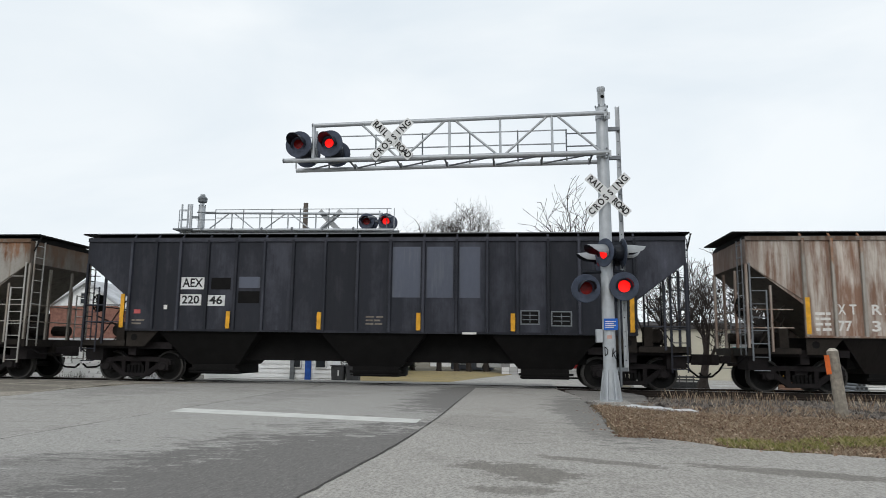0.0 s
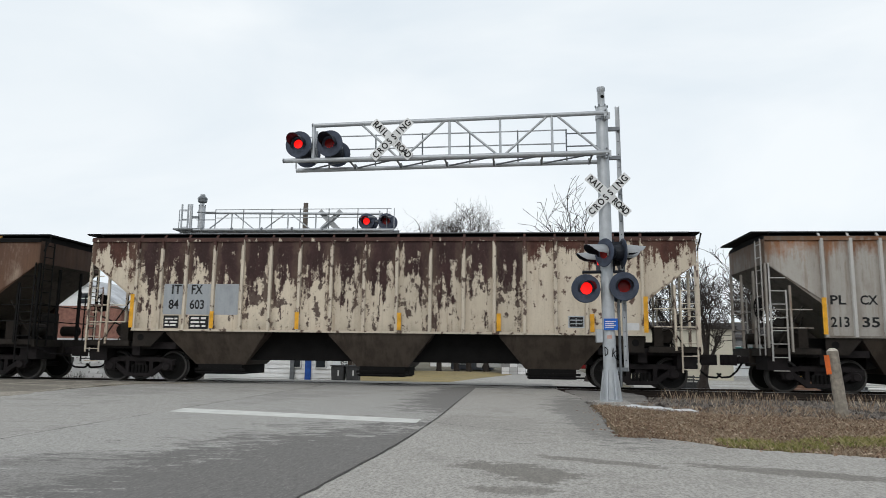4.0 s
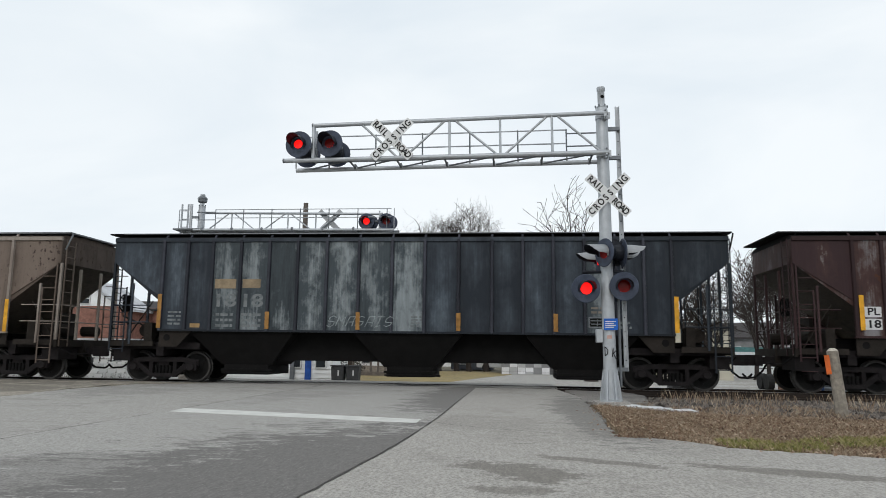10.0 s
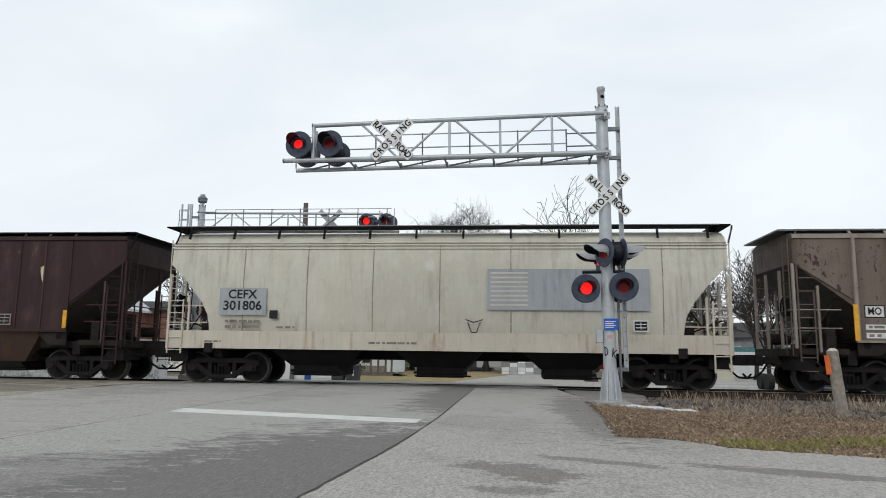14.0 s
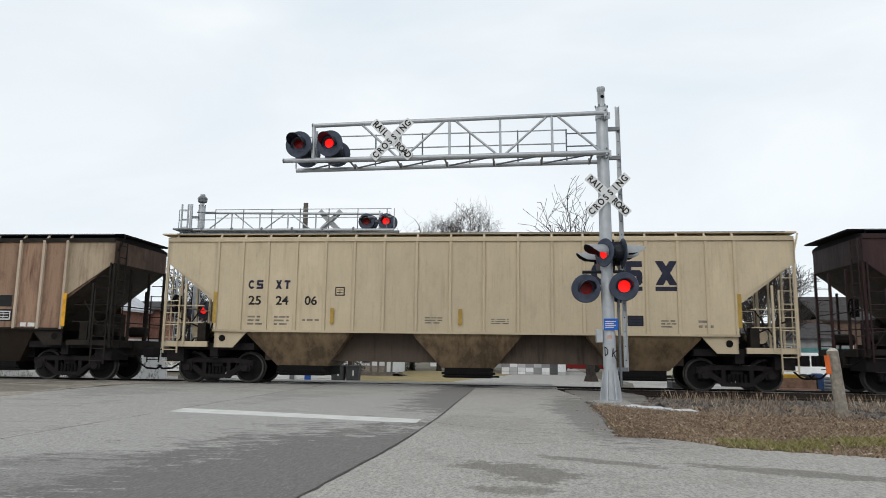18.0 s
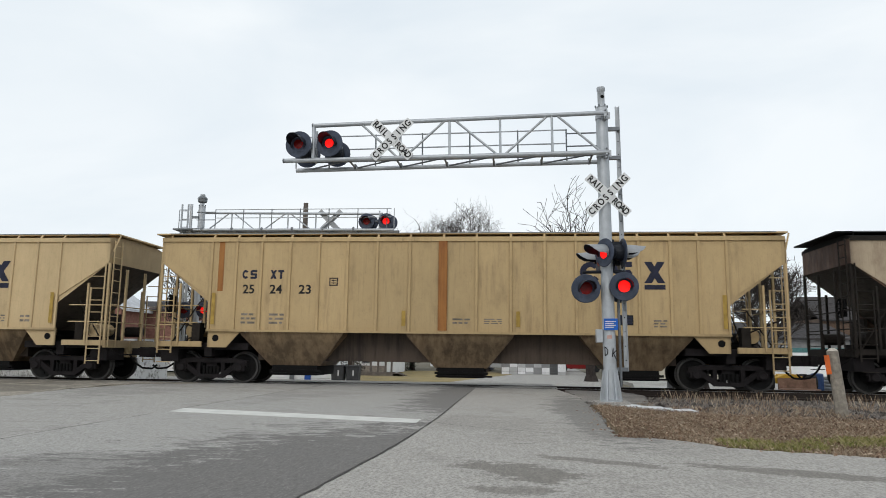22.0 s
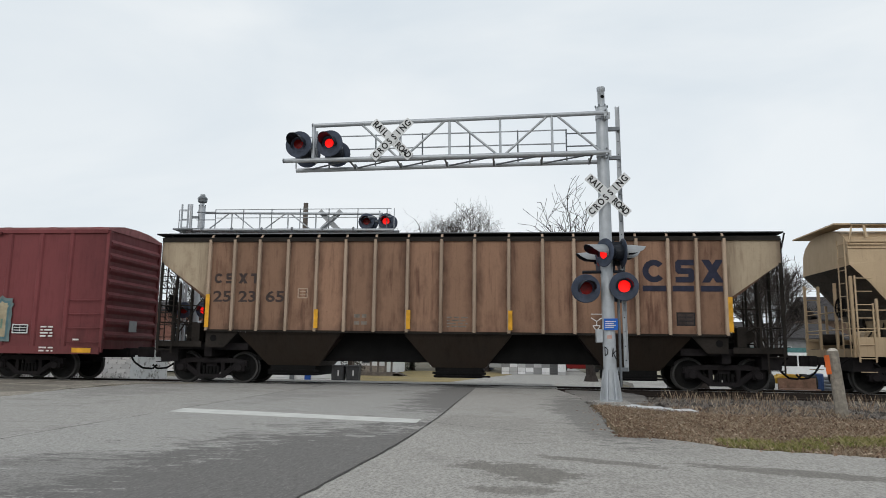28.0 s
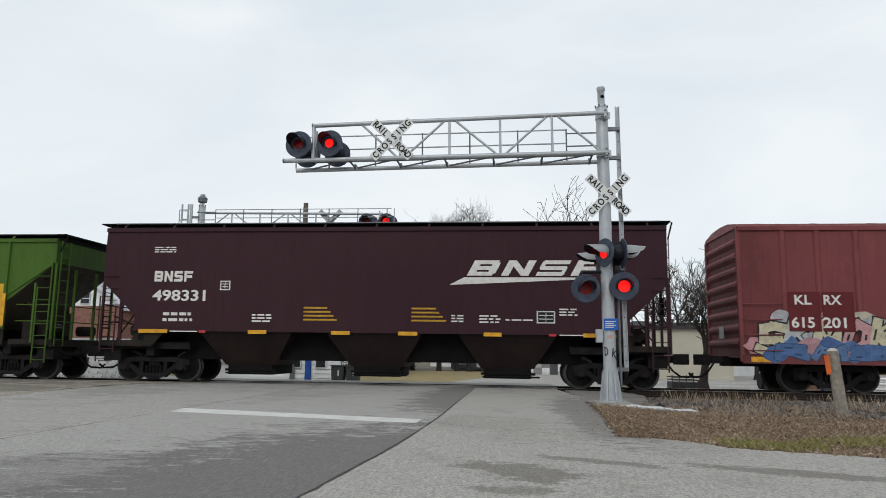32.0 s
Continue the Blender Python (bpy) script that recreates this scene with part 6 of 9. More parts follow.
def stroke_mesh(lines, width, y0, y1, rng, jag=0.0):
    """Broad bars along broken lines, with slightly torn edges."""
    bm = bmesh.new()
    k = 0
    for line in lines:
        for (ax, az), (bx, bz) in zip(line, line[1:]):
            d = Vector((bx - ax, 0, bz - az))
            if d.length < 1e-4:
                continue
            u = d.normalized()
            t = u.cross(Vector((0, 1, 0))) * width * 0.5
            p0, p1 = Vector((ax, 0, az)) - u * width * 0.45, Vector((bx, 0, bz)) + u * width * 0.45
            n = max(2, int(d.length / 0.09))
            side = []
            for s in (1, -1):
                row = [p0.lerp(p1, q / n) + t * s * (1 + rng.uniform(-jag, jag)) for q in range(n + 1)]
                side.append(row if s > 0 else row[::-1])
            bm_prism(bm, [(p.x, p.z) for p in side[0] + side[1]], y0 - 0.00012 * k, y1)
            k += 1
    return bm


def tag(car, x0, x1, z0, z1, n, fills, edge, halo, seed, y, slant=0.0, inner=None, forms=None, weight=0.26, cloud=None, spread=1.85, rim=(1.30, 0.86)):
    """A sprayed tag: n angular shapes, each with a halo, an outline and a fill; cloud: colours of soft blobs behind."""
    rng = random.Random(seed)
    w = (x1 - x0) / n
    h = z1 - z0
    if cloud:
        m = int((x1 - x0) / 0.42)
        for k in range(m):
            cx, cz = x0 + (x1 - x0) * (k + rng.uniform(0.2, 0.8)) / m, z0 + h * rng.uniform(0.2, 0.95)
            rx, rz = rng.uniform(0.25, 0.5), rng.uniform(0.14, 0.30)
            bm = bmesh.new()
            bm_prism(bm, [(cx + rx * math.cos(q * math.tau / 14) * rng.uniform(0.8, 1.15), cz + rz * math.sin(q * math.tau / 14) * rng.uniform(0.8, 1.15)) for q in range(14)], y - 0.00015 * k, y + 0.001)
            part("tag_cloud", bm, tag_mat(cloud[k % len(cloud)]), car)
        y -= 0.00015 * m + 0.0005
    for k in range(n):
        form = STROKES[forms[k % len(forms)]] if forms else STROKES[rng.randrange(len(STROKES))]
        gx0, gw = x0 + w * (k + 0.16) + rng.uniform(-0.03, 0.03) * w, w * 0.70
        gz0, gh = z0 + h * (0.17 + rng.uniform(-0.03, 0.03)), h * (0.66 + rng.uniform(-0.04, 0.04))
        lines = [[(gx0 + (px + rng.uniform(-0.07, 0.07)) * gw + slant * pz * gh, gz0 + (pz + rng.uniform(-0.06, 0.06)) * gh) for px, pz in line] for line in form]
        wt = weight * min(gw * 1.4, h)
        for grow, col, dy, nm, jag in ((spread, halo, 0.0, "tag_halo", 0.16), (rim[0], edge, 0.0025, "tag_outline", 0.14), (rim[1], fills[k % len(fills)], 0.005, "tag_fill", 0.06)):
            if col is not None:
                part(nm, stroke_mesh(lines, wt * grow, y - dy - 0.0003 * (k % 3), y - dy + 0.001, rng, jag), tag_mat(col), car)
        for q in range(2):
            line = rng.choice(lines)
            (ax, az), (bx, bz) = rng.choice(list(zip(line, line[1:])))
            f = rng.uniform(0.2, 0.6)
            seg = [[(ax + (bx - ax) * f, az + (bz - az) * f), (ax + (bx - ax) * (f + 0.3), az + (bz - az) * (f + 0.3))]]
            part("tag_stroke", stroke_mesh(seg, wt * 0.22, y - 0.009, y - 0.0075, rng, 0.1), tag_mat(inner or edge or fills[0]), car)


def bubble_tag(car, x0, x1, z0, z1, seed, y, rim, dark, fills):
    """A row of fat rounded bubbles: thin pale rim, dark body, coloured patches across the middle and dark loops drawn over them."""
    rng = random.Random(seed)
    n, zc, h = 6, (z0 + z1) / 2, z1 - z0
    w = (x1 - x0) / n
    spots = [(x0 + w * (k + 0.5), zc + rng.uniform(-0.04, 0.04), w * rng.uniform(0.62, 0.70), h * rng.uniform(0.43, 0.49)) for k in range(n)]

    def blob(name, cx, cz, rx, rz, depth, colour, wobble=0.05):
        bm = bmesh.new()
        ring = [q * math.tau / 18 for q in range(18)]
        squared = [(math.copysign(abs(math.cos(a)) ** 0.75, math.cos(a)), math.copysign(abs(math.sin(a)) ** 0.75, math.sin(a))) for a in ring]
        bm_prism(bm, [(cx + rx * c * rng.uniform(1 - wobble, 1 + wobble), cz + rz * q * rng.uniform(1 - wobble, 1 + wobble)) for c, q in squared], y - depth, y - depth + 0.0015)
        part(name, bm, tag_mat(colour), car)

    for k, (cx, cz, rx, rz) in enumerate(spots):
        blob("tag_rim", cx, cz, rx + 0.035, rz + 0.035, 0.0002 * k, rim)
    for k, (cx, cz, rx, rz) in enumerate(spots):
        blob("tag_body", cx, cz, rx, rz, 0.003 + 0.0002 * k, dark)
    for k in range(9):
        f = 0.20 + 0.66 * k / 8
        blob("tag_fill", x0 + (x1 - x0) * f, zc + rng.uniform(-0.02, 0.08), rng.uniform(0.17, 0.24), h * rng.uniform(0.24, 0.32), 0.006 + 0.0002 * k, fills[k % len(fills)], 0.12)
    for k, (cx, cz, rx, rz) in enumerate(spots):
        a0 = rng.uniform(0.3, 2.0)
        loop = [(cx + 0.62 * rx * math.cos(a0 + q * 0.55) + 0.05, cz + 0.68 * rz * math.sin(a0 + q * 0.55)) for q in range(9 if k % 2 else 6)]
        part("tag_outline", stroke_mesh([loop], 0.055, y - 0.0100, y - 0.0085, rng, 0.15), tag_mat(dark), car)
    for k in range(2):
        cx = x0 + (0.06 + 0.86 * k) * (x1 - x0)
        loop = [(cx + 0.13 * math.cos(q * 0.6), zc + 0.02 + 0.20 * math.sin(q * 0.6)) for q in range(9)]
        part("tag_outline", stroke_mesh([loop], 0.035, y - 0.0100, y - 0.0085, rng, 0.1), tag_mat((0.16, 0.13, 0.11)), car)


def box_car(label, u0, u1, paint):
    place, half = (u0 + u1) / 2, (u1 - u0) / 2
    car = thing("box_car", label, "box car", "cars of the freight train")
    CARS.append((car, place))
    w = HALF - 0.02
    bm = bmesh.new()
    bm_box(bm, -half + 0.02, half - 0.02, -w, w, 0.95, 4.58)
    part("body", bm, paint, car)
    bm = bmesh.new()
    bm_prism(bm, [(-w - 0.05, 4.56), (-w - 0.05, 4.64), (-0.8, 4.78), (0, 4.81), (0.8, 4.78), (w + 0.05, 4.64), (w + 0.05, 4.56)], -half - 0.02, half + 0.02, 'x')
    part("roof", bm, plain("faded_red_roof_paint", (0.27, 0.11, 0.11, 1), 0.7), car)
    for k in range(13):
        bm = bmesh.new()
        x = -half + 0.8 + (2 * half - 1.6) * k / 12
        bm_prism(bm, [(-w, 4.64), (-0.8, 4.80), (0, 4.83), (0.8, 4.80), (w, 4.64)], x - 0.05, x + 0.05, 'x')
        part("roof_rib", bm, paint, car)
    for s in (-1, 1):
        bm = bmesh.new()
        bm_box(bm, -half, half, s * (w + 0.03) - 0.03, s * (w + 0.03) + 0.03, 4.46, 4.57)
        part("side_plate", bm, paint, car)
        bm = bmesh.new()
        bm_prism(bm, [(-half, 1.02), (half, 1.02), (half, 0.80), (3.3, 0.78), (2.85, 0.60), (-2.85, 0.60), (-3.3, 0.78), (-half, 0.80)], s * (w + 0.03) - 0.03, s * (w + 0.03) + 0.03)
        part("side_sill", bm, paint, car)
    for x in (-8.86, -7.95, -6.93, -5.90, -4.92, -3.94, -2.95, 2.95, 3.90, 4.84, 5.85, 6.87, 7.89, 8.88):
        bm = bmesh.new()
        bm_prism(bm, [(x - 0.09, -w), (x - 0.05, -w - 0.045), (x + 0.05, -w - 0.045), (x + 0.09, -w)], 1.02, 4.48, 'z')
        part("side_post", bm, paint, car)
    # sliding door with level ribs
    bm = bmesh.new()
    bm_box(bm, -2.02, 1.92, -w - 0.05, -w, 1.08, 4.50)
    door = part("door", bm, paint, car, "ribbed sliding door")
    for k in range(17):
        z = 1.25 + 0.19 * k
        bm = bmesh.new()
        bm_prism(bm, [(-w - 0.05, z - 0.06), (-w - 0.095, z - 0.01), (-w - 0.095, z + 0.02), (-w - 0.05, z + 0.05)], -1.78, 1.70, 'x')
        part("door_rib", bm, P["red"], door)
    for x in (-2.02, -1.86, 1.76, 1.92):
        bm = bmesh.new()
        bm_box(bm, x - 0.03, x + 0.03, -w - 0.10, -w - 0.04, 1.06, 4.50)
        part("door_edge", bm, paint, door)
    for z in (1.03, 4.46):
        bm = bmesh.new()
        bm_box(bm, -2.9, 6.6, -w - 0.12, -w - 0.04, z - 0.04, z + 0.04)
        part("door_track", bm, paint, car)
    bm = bmesh.new()
    bm_tube(bm, (-1.94, -w - 0.12, 1.1), (-1.94, -w - 0.12, 4.2), 0.022, n=6)
    bm_box(bm, -2.05, -1.85, -w - 0.15, -w - 0.08, 1.70, 1.80)
    part("door_lock_rod", bm, paint, door)
    # corrugated ends, ladders, couplers
    for s in (-1, 1):
        for k in range(8):
            z = 1.35 + 0.40 * k
            bm = bmesh.new()
            bm_prism(bm, [(s * (half - 0.02), z - 0.13), (s * (half + 0.07), z - 0.03), (s * (half + 0.07), z + 0.04), (s * (half - 0.02), z + 0.14)], -w + 0.12, w - 0.12)
            part("end_rib", bm, paint, car)
        for y in (-w + 0.03, w - 0.03):
            bm = bmesh.new()
            bm_box(bm, s * half - 0.05, s * half + 0.05, y - 0.05, y + 0.05, 0.85, 4.56)
            part("corner_post", bm, paint, car)
        for k in range(4):
            bm = bmesh.new()
            x0, x1 = s * (half - 0.05), s * (half - 1.05)
            z = 1.15 + 0.42 * k
            bm_tube(bm, (x0, -w - 0.08, z), (x1, -w - 0.08, z), 0.014, n=5)
            for x in (x0, x1):
                bm_tube(bm, (x, -w, z), (x, -w - 0.08, z), 0.014, n=5)
            part("ladder_rung", bm, paint, car)
        boxpart("end_sign", (s * (half + 0.075), s * (half + 0.085), -0.2, 0.25, 1.5, 1.85), M_SIGN_BACK, car)
        bm = bmesh.new()
        bm_box(bm, s * (half - 2.4), s * (half + 0.12), -0.24, 0.24, 0.70, 0.98)
        part("draft_sill", bm, M_BLACK, car)
        turn = 0 if s > 0 else 180
        part("coupler", C_COUPLER, None, car, m=pose(s * (half + 0.2), 0, 0, 0, 0, turn))
        part("air_hose", C_HOSE, None, car, m=pose(s * (half + 0.1), 0, 0, 0, 0, turn))
        add_truck(car, s * (half - 2.55), place)
    bm = bmesh.new()
    bm_box(bm, -half + 1, half - 1, -0.25, 0.25, 0.55, 0.98)
    part("centre_sill", bm, M_BLACK, car)
    return car


def refl(car, short, tall, z0=1.60, z1=2.10, t1=2.60, y=-HALF - 0.064, w=0.12, mat=None):
    for xs, top in ((short, z1), (tall, t1)):
        for x in xs:
            boxpart("reflector", (x - w / 2, x + w / 2, y - 0.004, y + 0.002, z0, top), mat or M_ORANGE, car, "amber reflective strip")


def stencil_rows(car, fields, ink, y=FACE):
    """Small unreadable stencilling: (x0, x1, z0, z1, rows)."""
    rng = random.Random(len(CARS))
    ink = "faint" if ink == "brown" else ink
    for x0, x1, z0, z1, rows in fields:
        h = (z1 - z0) / (2 * rows - 1)
        for k in range(rows):
            a = x0
            while a < x1 - 0.05:
                b = min(x1, a + rng.uniform(0.08, 0.3))
                boxpart("stencil_bar", (a, b, y - 0.002, y + 0.001, z0 + 2 * k * h, z0 + (2 * k + 1) * h), INK[ink], car)
                a = b + rng.uniform(0.03, 0.07)


def train():
    c = hopper("rusty off-white covered hopper with outside posts", 6.42, 24.3, P["xtrx"], P["plcx"], low_paint=P["bay_grey"], ladder=M_STEEL_DARK)
    refl(c, (-4.3, -1.5, 1.5, 4.3), (-7.4, 7.4))
    words(c, [("X", -6.60, -6.40, 2.13, 2.40), ("T", -6.30, -6.12, 2.13, 2.40), ("R", -5.75, -5.50, 2.13, 2.40), ("X", -5.40, -5.15, 2.13, 2.40), ("77", -6.63, -6.27, 1.68, 1.96), ("3", -5.75, -5.52, 1.68, 1.96)], "white")
    stencil_rows(c, [(-7.2, -6.8, 1.7, 2.2, 4)], "white")

    c = hopper("faded blue-black covered hopper with amber strips and white number boxes", -12.89, 4.81, P["aex"],
               panel_mats={k: P["aex"] for k in ()})
    refl(c, (-4.31, -1.57, 1.34, 4.03), (-7.6, 7.33))
    boards(c, [(-5.83, -5.12, 2.75, 3.11), (-5.83, -5.18, 2.27, 2.60), (-4.99, -4.45, 2.26, 2.58)], P["whitep"])
    words(c, [("AEX", -5.79, -5.16, 2.80, 3.06), ("220", -5.78, -5.24, 2.31, 2.55), ("46", -4.93, -4.52, 2.30, 2.54)], "black", FACE - 0.004)
    boards(c, [(0.55, 1.38, 2.54, 4.02), (1.55, 2.32, 2.54, 4.02), (2.50, 3.10, 2.54, 4.02), (-4.05, -3.40, 2.80, 3.13)], P["aex_patch"], label="patch of grey-blue touch-up paint")
    boards(c, [(-4.90, -4.30, 2.75, 3.10), (-4.05, -3.40, 2.35, 2.70)], M_BLACK)
    framed_plate(c, 4.24, 4.78, 1.79, 2.20, M_STEEL_DARK, M_BLACK)
    framed_plate(c, 5.10, 5.68, 1.75, 2.18, M_STEEL_DARK, M_BLACK)
    boards(c, [(-7.25, -7.05, 2.02, 2.14)], tag_mat((0.45, 0.10, 0.10)))
    boards(c, [(2.6, 3.0, 1.50, 1.56), (-6.30, -6.20, 2.15, 2.28)], M_WHITE_INK, -HALF - 0.055)
    stencil_rows(c, [(-7.3, -6.9, 1.70, 1.85, 2), (-0.2, 0.3, 1.75, 2.0, 3)], "brown")

    c = hopper("chalky grey covered hopper with rust-streaked panels", -32.65, -14.79, P["plcx"], P["pale_rib"], low_paint=P["bay_dust"], ladder=P["pale_rib"], slope_mat=P["slope_grey"],
               panel_mats={5: P["plcx_rust"], 6: P["plcx_rust"], 11: P["plcx_rust"]})
    refl(c, (-4.15, -1.44, 1.48, 4.18), (-7.47, 7.48))
    words(c, [("PL", -7.30, -6.89, 2.40, 2.65), ("CX", -6.52, -6.07, 2.40, 2.65), ("213", -7.30, -6.82, 1.79, 2.06), ("35", -6.50, -6.05, 1.79, 2.06)], "black")
    stencil_rows(c, [(-5.76, -5.25, 1.71, 1.98, 4), (-4.9, -4.4, 1.72, 2.0, 3), (1.64, 2.23, 1.78, 2.42, 6), (3.45, 3.95, 1.70, 2.0, 3), (-3.1, -2.6, 1.7, 1.95, 3)], "brown")
    boards(c, [(4.42, 4.86, 1.80, 2.18), (5.30, 5.74, 1.80, 2.18)], M_WHITE_INK)
    boards(c, [(4.46, 4.82, 1.84, 2.14), (5.34, 5.70, 1.84, 2.14)], M_BLACK_INK, FACE - 0.004)

    c = hopper("peeling cream covered hopper with dark rust running from the roof", -52.35, -34.49, P["itfx"], P["cream_rib"], low_paint=P["bay_dust"], end_paint=P["itfx"], panel_mats={k: P["itfx_rust"] for k in range(13)}, ladder=P["cream_rib"], frame_mat=P["cream_rib"], slope_mat=P["slope_grey"])
    refl(c, (-5.01, -2.43, 0.58, 3.43, 6.03), (-7.5, 7.5))
    boards(c, [(-6.55, -5.97, 2.0, 2.91), (-5.83, -5.10, 2.0, 2.91), (-4.96, -4.24, 2.0, 2.91)], P["greyp"], label="grey painted-out number field")
    words(c, [("IT", -6.32, -6.02, 2.59, 2.87), ("FX", -5.71, -5.36, 2.59, 2.87), ("84", -6.38, -6.07, 2.15, 2.42), ("603", -5.72, -5.28, 2.15, 2.42)], "black", FACE - 0.004)
    boards(c, [(-6.51, -6.04, 1.60, 1.97), (-5.72, -5.12, 1.58, 1.97)], M_BLACK_INK)
    stencil_rows(c, [(-6.46, -6.08, 1.66, 1.90, 3), (-5.66, -5.2, 1.64, 1.92, 3)], "white", FACE - 0.004)
    framed_plate(c, 5.37, 5.82, 1.71, 2.05, M_STEEL, M_BLACK_INK)
    boards(c, [(6.95, 7.32, 1.66, 1.86)], P["whitep"])

    c = hopper("scoured brown covered hopper with orange posts and painted-out fields", -71.81, -54.05, P["brown4"], P["orange4"], frame_mat=M_BLACK, ladder=M_BLACK,
               panel_mats={2: P["pale4"], 3: P["mid4"], 4: P["mid4"], 6: P["mid4"], 8: P["pale4"], 9: P["mid4"]}, end_paint=P["brown4"])
    refl(c, (-5.18, -1.59, 2.31, 4.90), (-7.55, 7.40), t1=2.45)
    boards(c, [(-5.01, -4.30, 1.58, 2.21), (-4.10, -3.40, 1.58, 2.21), (-3.22, -2.52, 1.58, 2.18), (-1.40, -0.56, 1.64, 2.36), (-0.40, 0.40, 1.64, 2.37), (0.56, 1.38, 1.62, 2.33),
               (1.56, 2.20, 1.62, 2.17), (3.38, 4.05, 1.58, 1.95)], P["navy"], label="dark painted-out field")
    boards(c, [(-2.32, -1.66, 1.80, 2.23), (2.52, 3.14, 1.78, 2.07)], P["whitep"])
    stencil_rows(c, [(-4.9, -4.4, 1.70, 1.95, 2), (-4.0, -3.5, 1.70, 1.95, 2), (-3.1, -2.7, 1.74, 1.9, 2)], "white", FACE - 0.004)
    stencil_rows(c, [(-2.26, -1.74, 1.86, 2.16, 4), (2.58, 3.06, 1.82, 2.02, 3)], "brown", FACE - 0.004)
    framed_plate(c, 4.24, 4.80, 1.76, 2.21, P["whitep"], M_BLACK_INK)
    framed_plate(c, 5.12, 5.62, 1.80, 2.15, P["whitep"], M_BLACK_INK)
    boards(c, [(5.40, 5.60, 1.60, 1.76)], P["whitep"])

    c = hopper("faded plum covered hopper with pale scoured panels", -91.79, -73.79, P["plum"], P["plum_rib"], panel_mats={3: P["plum_pale"], 4: P["plum_pale"], 5: P["plum_pale"], 12: P["plum_pale"]}, end_paint=P["plum_rib"], frame_mat=P["plum_rib"])
    refl(c, (-4.32, -1.57, 2.25), (-7.30,), 1.72, 2.15, 2.67)
    boards(c, [(-7.21, -6.78, 2.08, 2.36), (-6.51, -6.03, 2.08, 2.37), (-7.21, -6.78, 1.74, 2.03), (-6.52, -6.00, 1.74, 2.03), (-5.75, -5.50, 1.74, 2.0)], P["whitep"])
    words(c, [("PL", -7.14, -6.83, 2.12, 2.32), ("CX", -6.45, -6.09, 2.12, 2.32), ("18", -7.14, -6.84, 1.78, 1.99), ("29", -6.44, -6.08, 1.78, 1.99), ("6", -5.70, -5.55, 1.77, 1.97)], "black", FACE - 0.004)
    boards(c, [(-5.48, -5.07, 1.79, 2.37), (-5.71, -5.48, 2.02, 2.37)], M_BLACK)
    framed_plate(c, 4.28, 4.88, 1.76, 2.16, P["greyp"], M_BLACK_INK)
    framed_plate(c, 5.24, 5.78, 1.84, 2.17, P["whitep"], M_BLACK_INK)
    boards(c, [(6.85, 7.36, 1.82, 2.05)], M_ORANGE)
    boards(c, [(2.62, 3.22, 1.78, 2.02)], P["whitep"])
    stencil_rows(c, [(-3.9, -3.4, 1.75, 2.1, 4), (0.6, 1.0, 1.75, 2.0, 3)], "brown")

    c = hopper("dark blue-green covered hopper with pale scoured panels", -111.46, -93.47, P["teal"], P["aex"],
               panel_mats={k: P["teal_pale"] for k in (2, 3, 4, 5, 6, 7, 8, 14)}, board=M_BLACK)
    refl(c, (-4.14, -1.44, 1.47, 4.21), (-7.45,), mat=plain("grimy_amber_strip", (0.33, 0.17, 0.05, 1), 0.7, 0, 0.35, 6))
    refl(c, (), (7.52,))
    boards(c, [(-5.80, -5.15, 2.78, 3.06), (-4.95, -4.40, 2.80, 3.06)], plain("faded_ochre_patch", (0.26, 0.20, 0.13, 1), 0.7, 0, 0.3, 4))
    words(c, [("18", -5.78, -5.18, 2.22, 2.60), ("18", -4.95, -4.36, 2.22, 2.60)], "grey")
    stencil_rows(c, [(-5.72, -5.2, 1.65, 2.05, 3), (-4.95, -4.35, 1.65, 2.05, 3), (-7.2, -6.8, 1.7, 2.1, 4), (0.1, 0.5, 1.7, 2.0, 4), (5.95, 6.3, 1.7, 1.9, 2)], "grey")
    stencil_rows(c, [(5.2, 5.6, 2.12, 2.3, 2)], "faint")
    boards(c, [(-6.5, -6.2, 1.62, 1.74)], plain("faded_ochre_plate", (0.33, 0.22, 0.10, 1)))
    framed_plate(c, 5.12, 5.62, 1.72, 2.02, M_STEEL_DARK, M_BLACK)
    tag(c, -2.4, -0.45, 1.62, 2.05, 7, ((0.30, 0.34, 0.34),), None, None, 3, -HALF - 0.062, 0.4, weight=0.075)

    c = hopper("dusty grey-brown covered hopper with dark rust spots", -131.12, -113.20, P["mocx"], P["mocx_rib"], RIBS_WIDE, low_paint=P["bay_brown"], eave=4.30, sill=1.44,
               frame_mat=P["mocx_rib"], ladder=P["mocx"], board=M_STEEL_DARK)
    refl(c, (-4.47, -1.42, 2.44), (-7.43, 7.37), 1.44, 1.97, 2.42)
    boards(c, [(-7.19, -6.66, 2.06, 2.40), (-6.22, -5.70, 2.06, 2.40), (-5.29, -4.67, 2.07, 2.41), (-4.26, -3.64, 2.08, 2.42)], M_BLACK_INK)
    boards(c, [(-7.16, -6.69, 2.09, 2.37), (-6.19, -5.73, 2.09, 2.37), (-5.26, -4.70, 2.10, 2.38), (-4.23, -3.67, 2.11, 2.39)], P["whitep"], FACE - 0.004)
    words(c, [("MO", -7.10, -6.75, 2.13, 2.33), ("CX", -6.13, -5.79, 2.13, 2.33), ("980", -5.20, -4.76, 2.14, 2.34), ("056", -4.17, -3.73, 2.15, 2.35)], "black", FACE - 0.011)
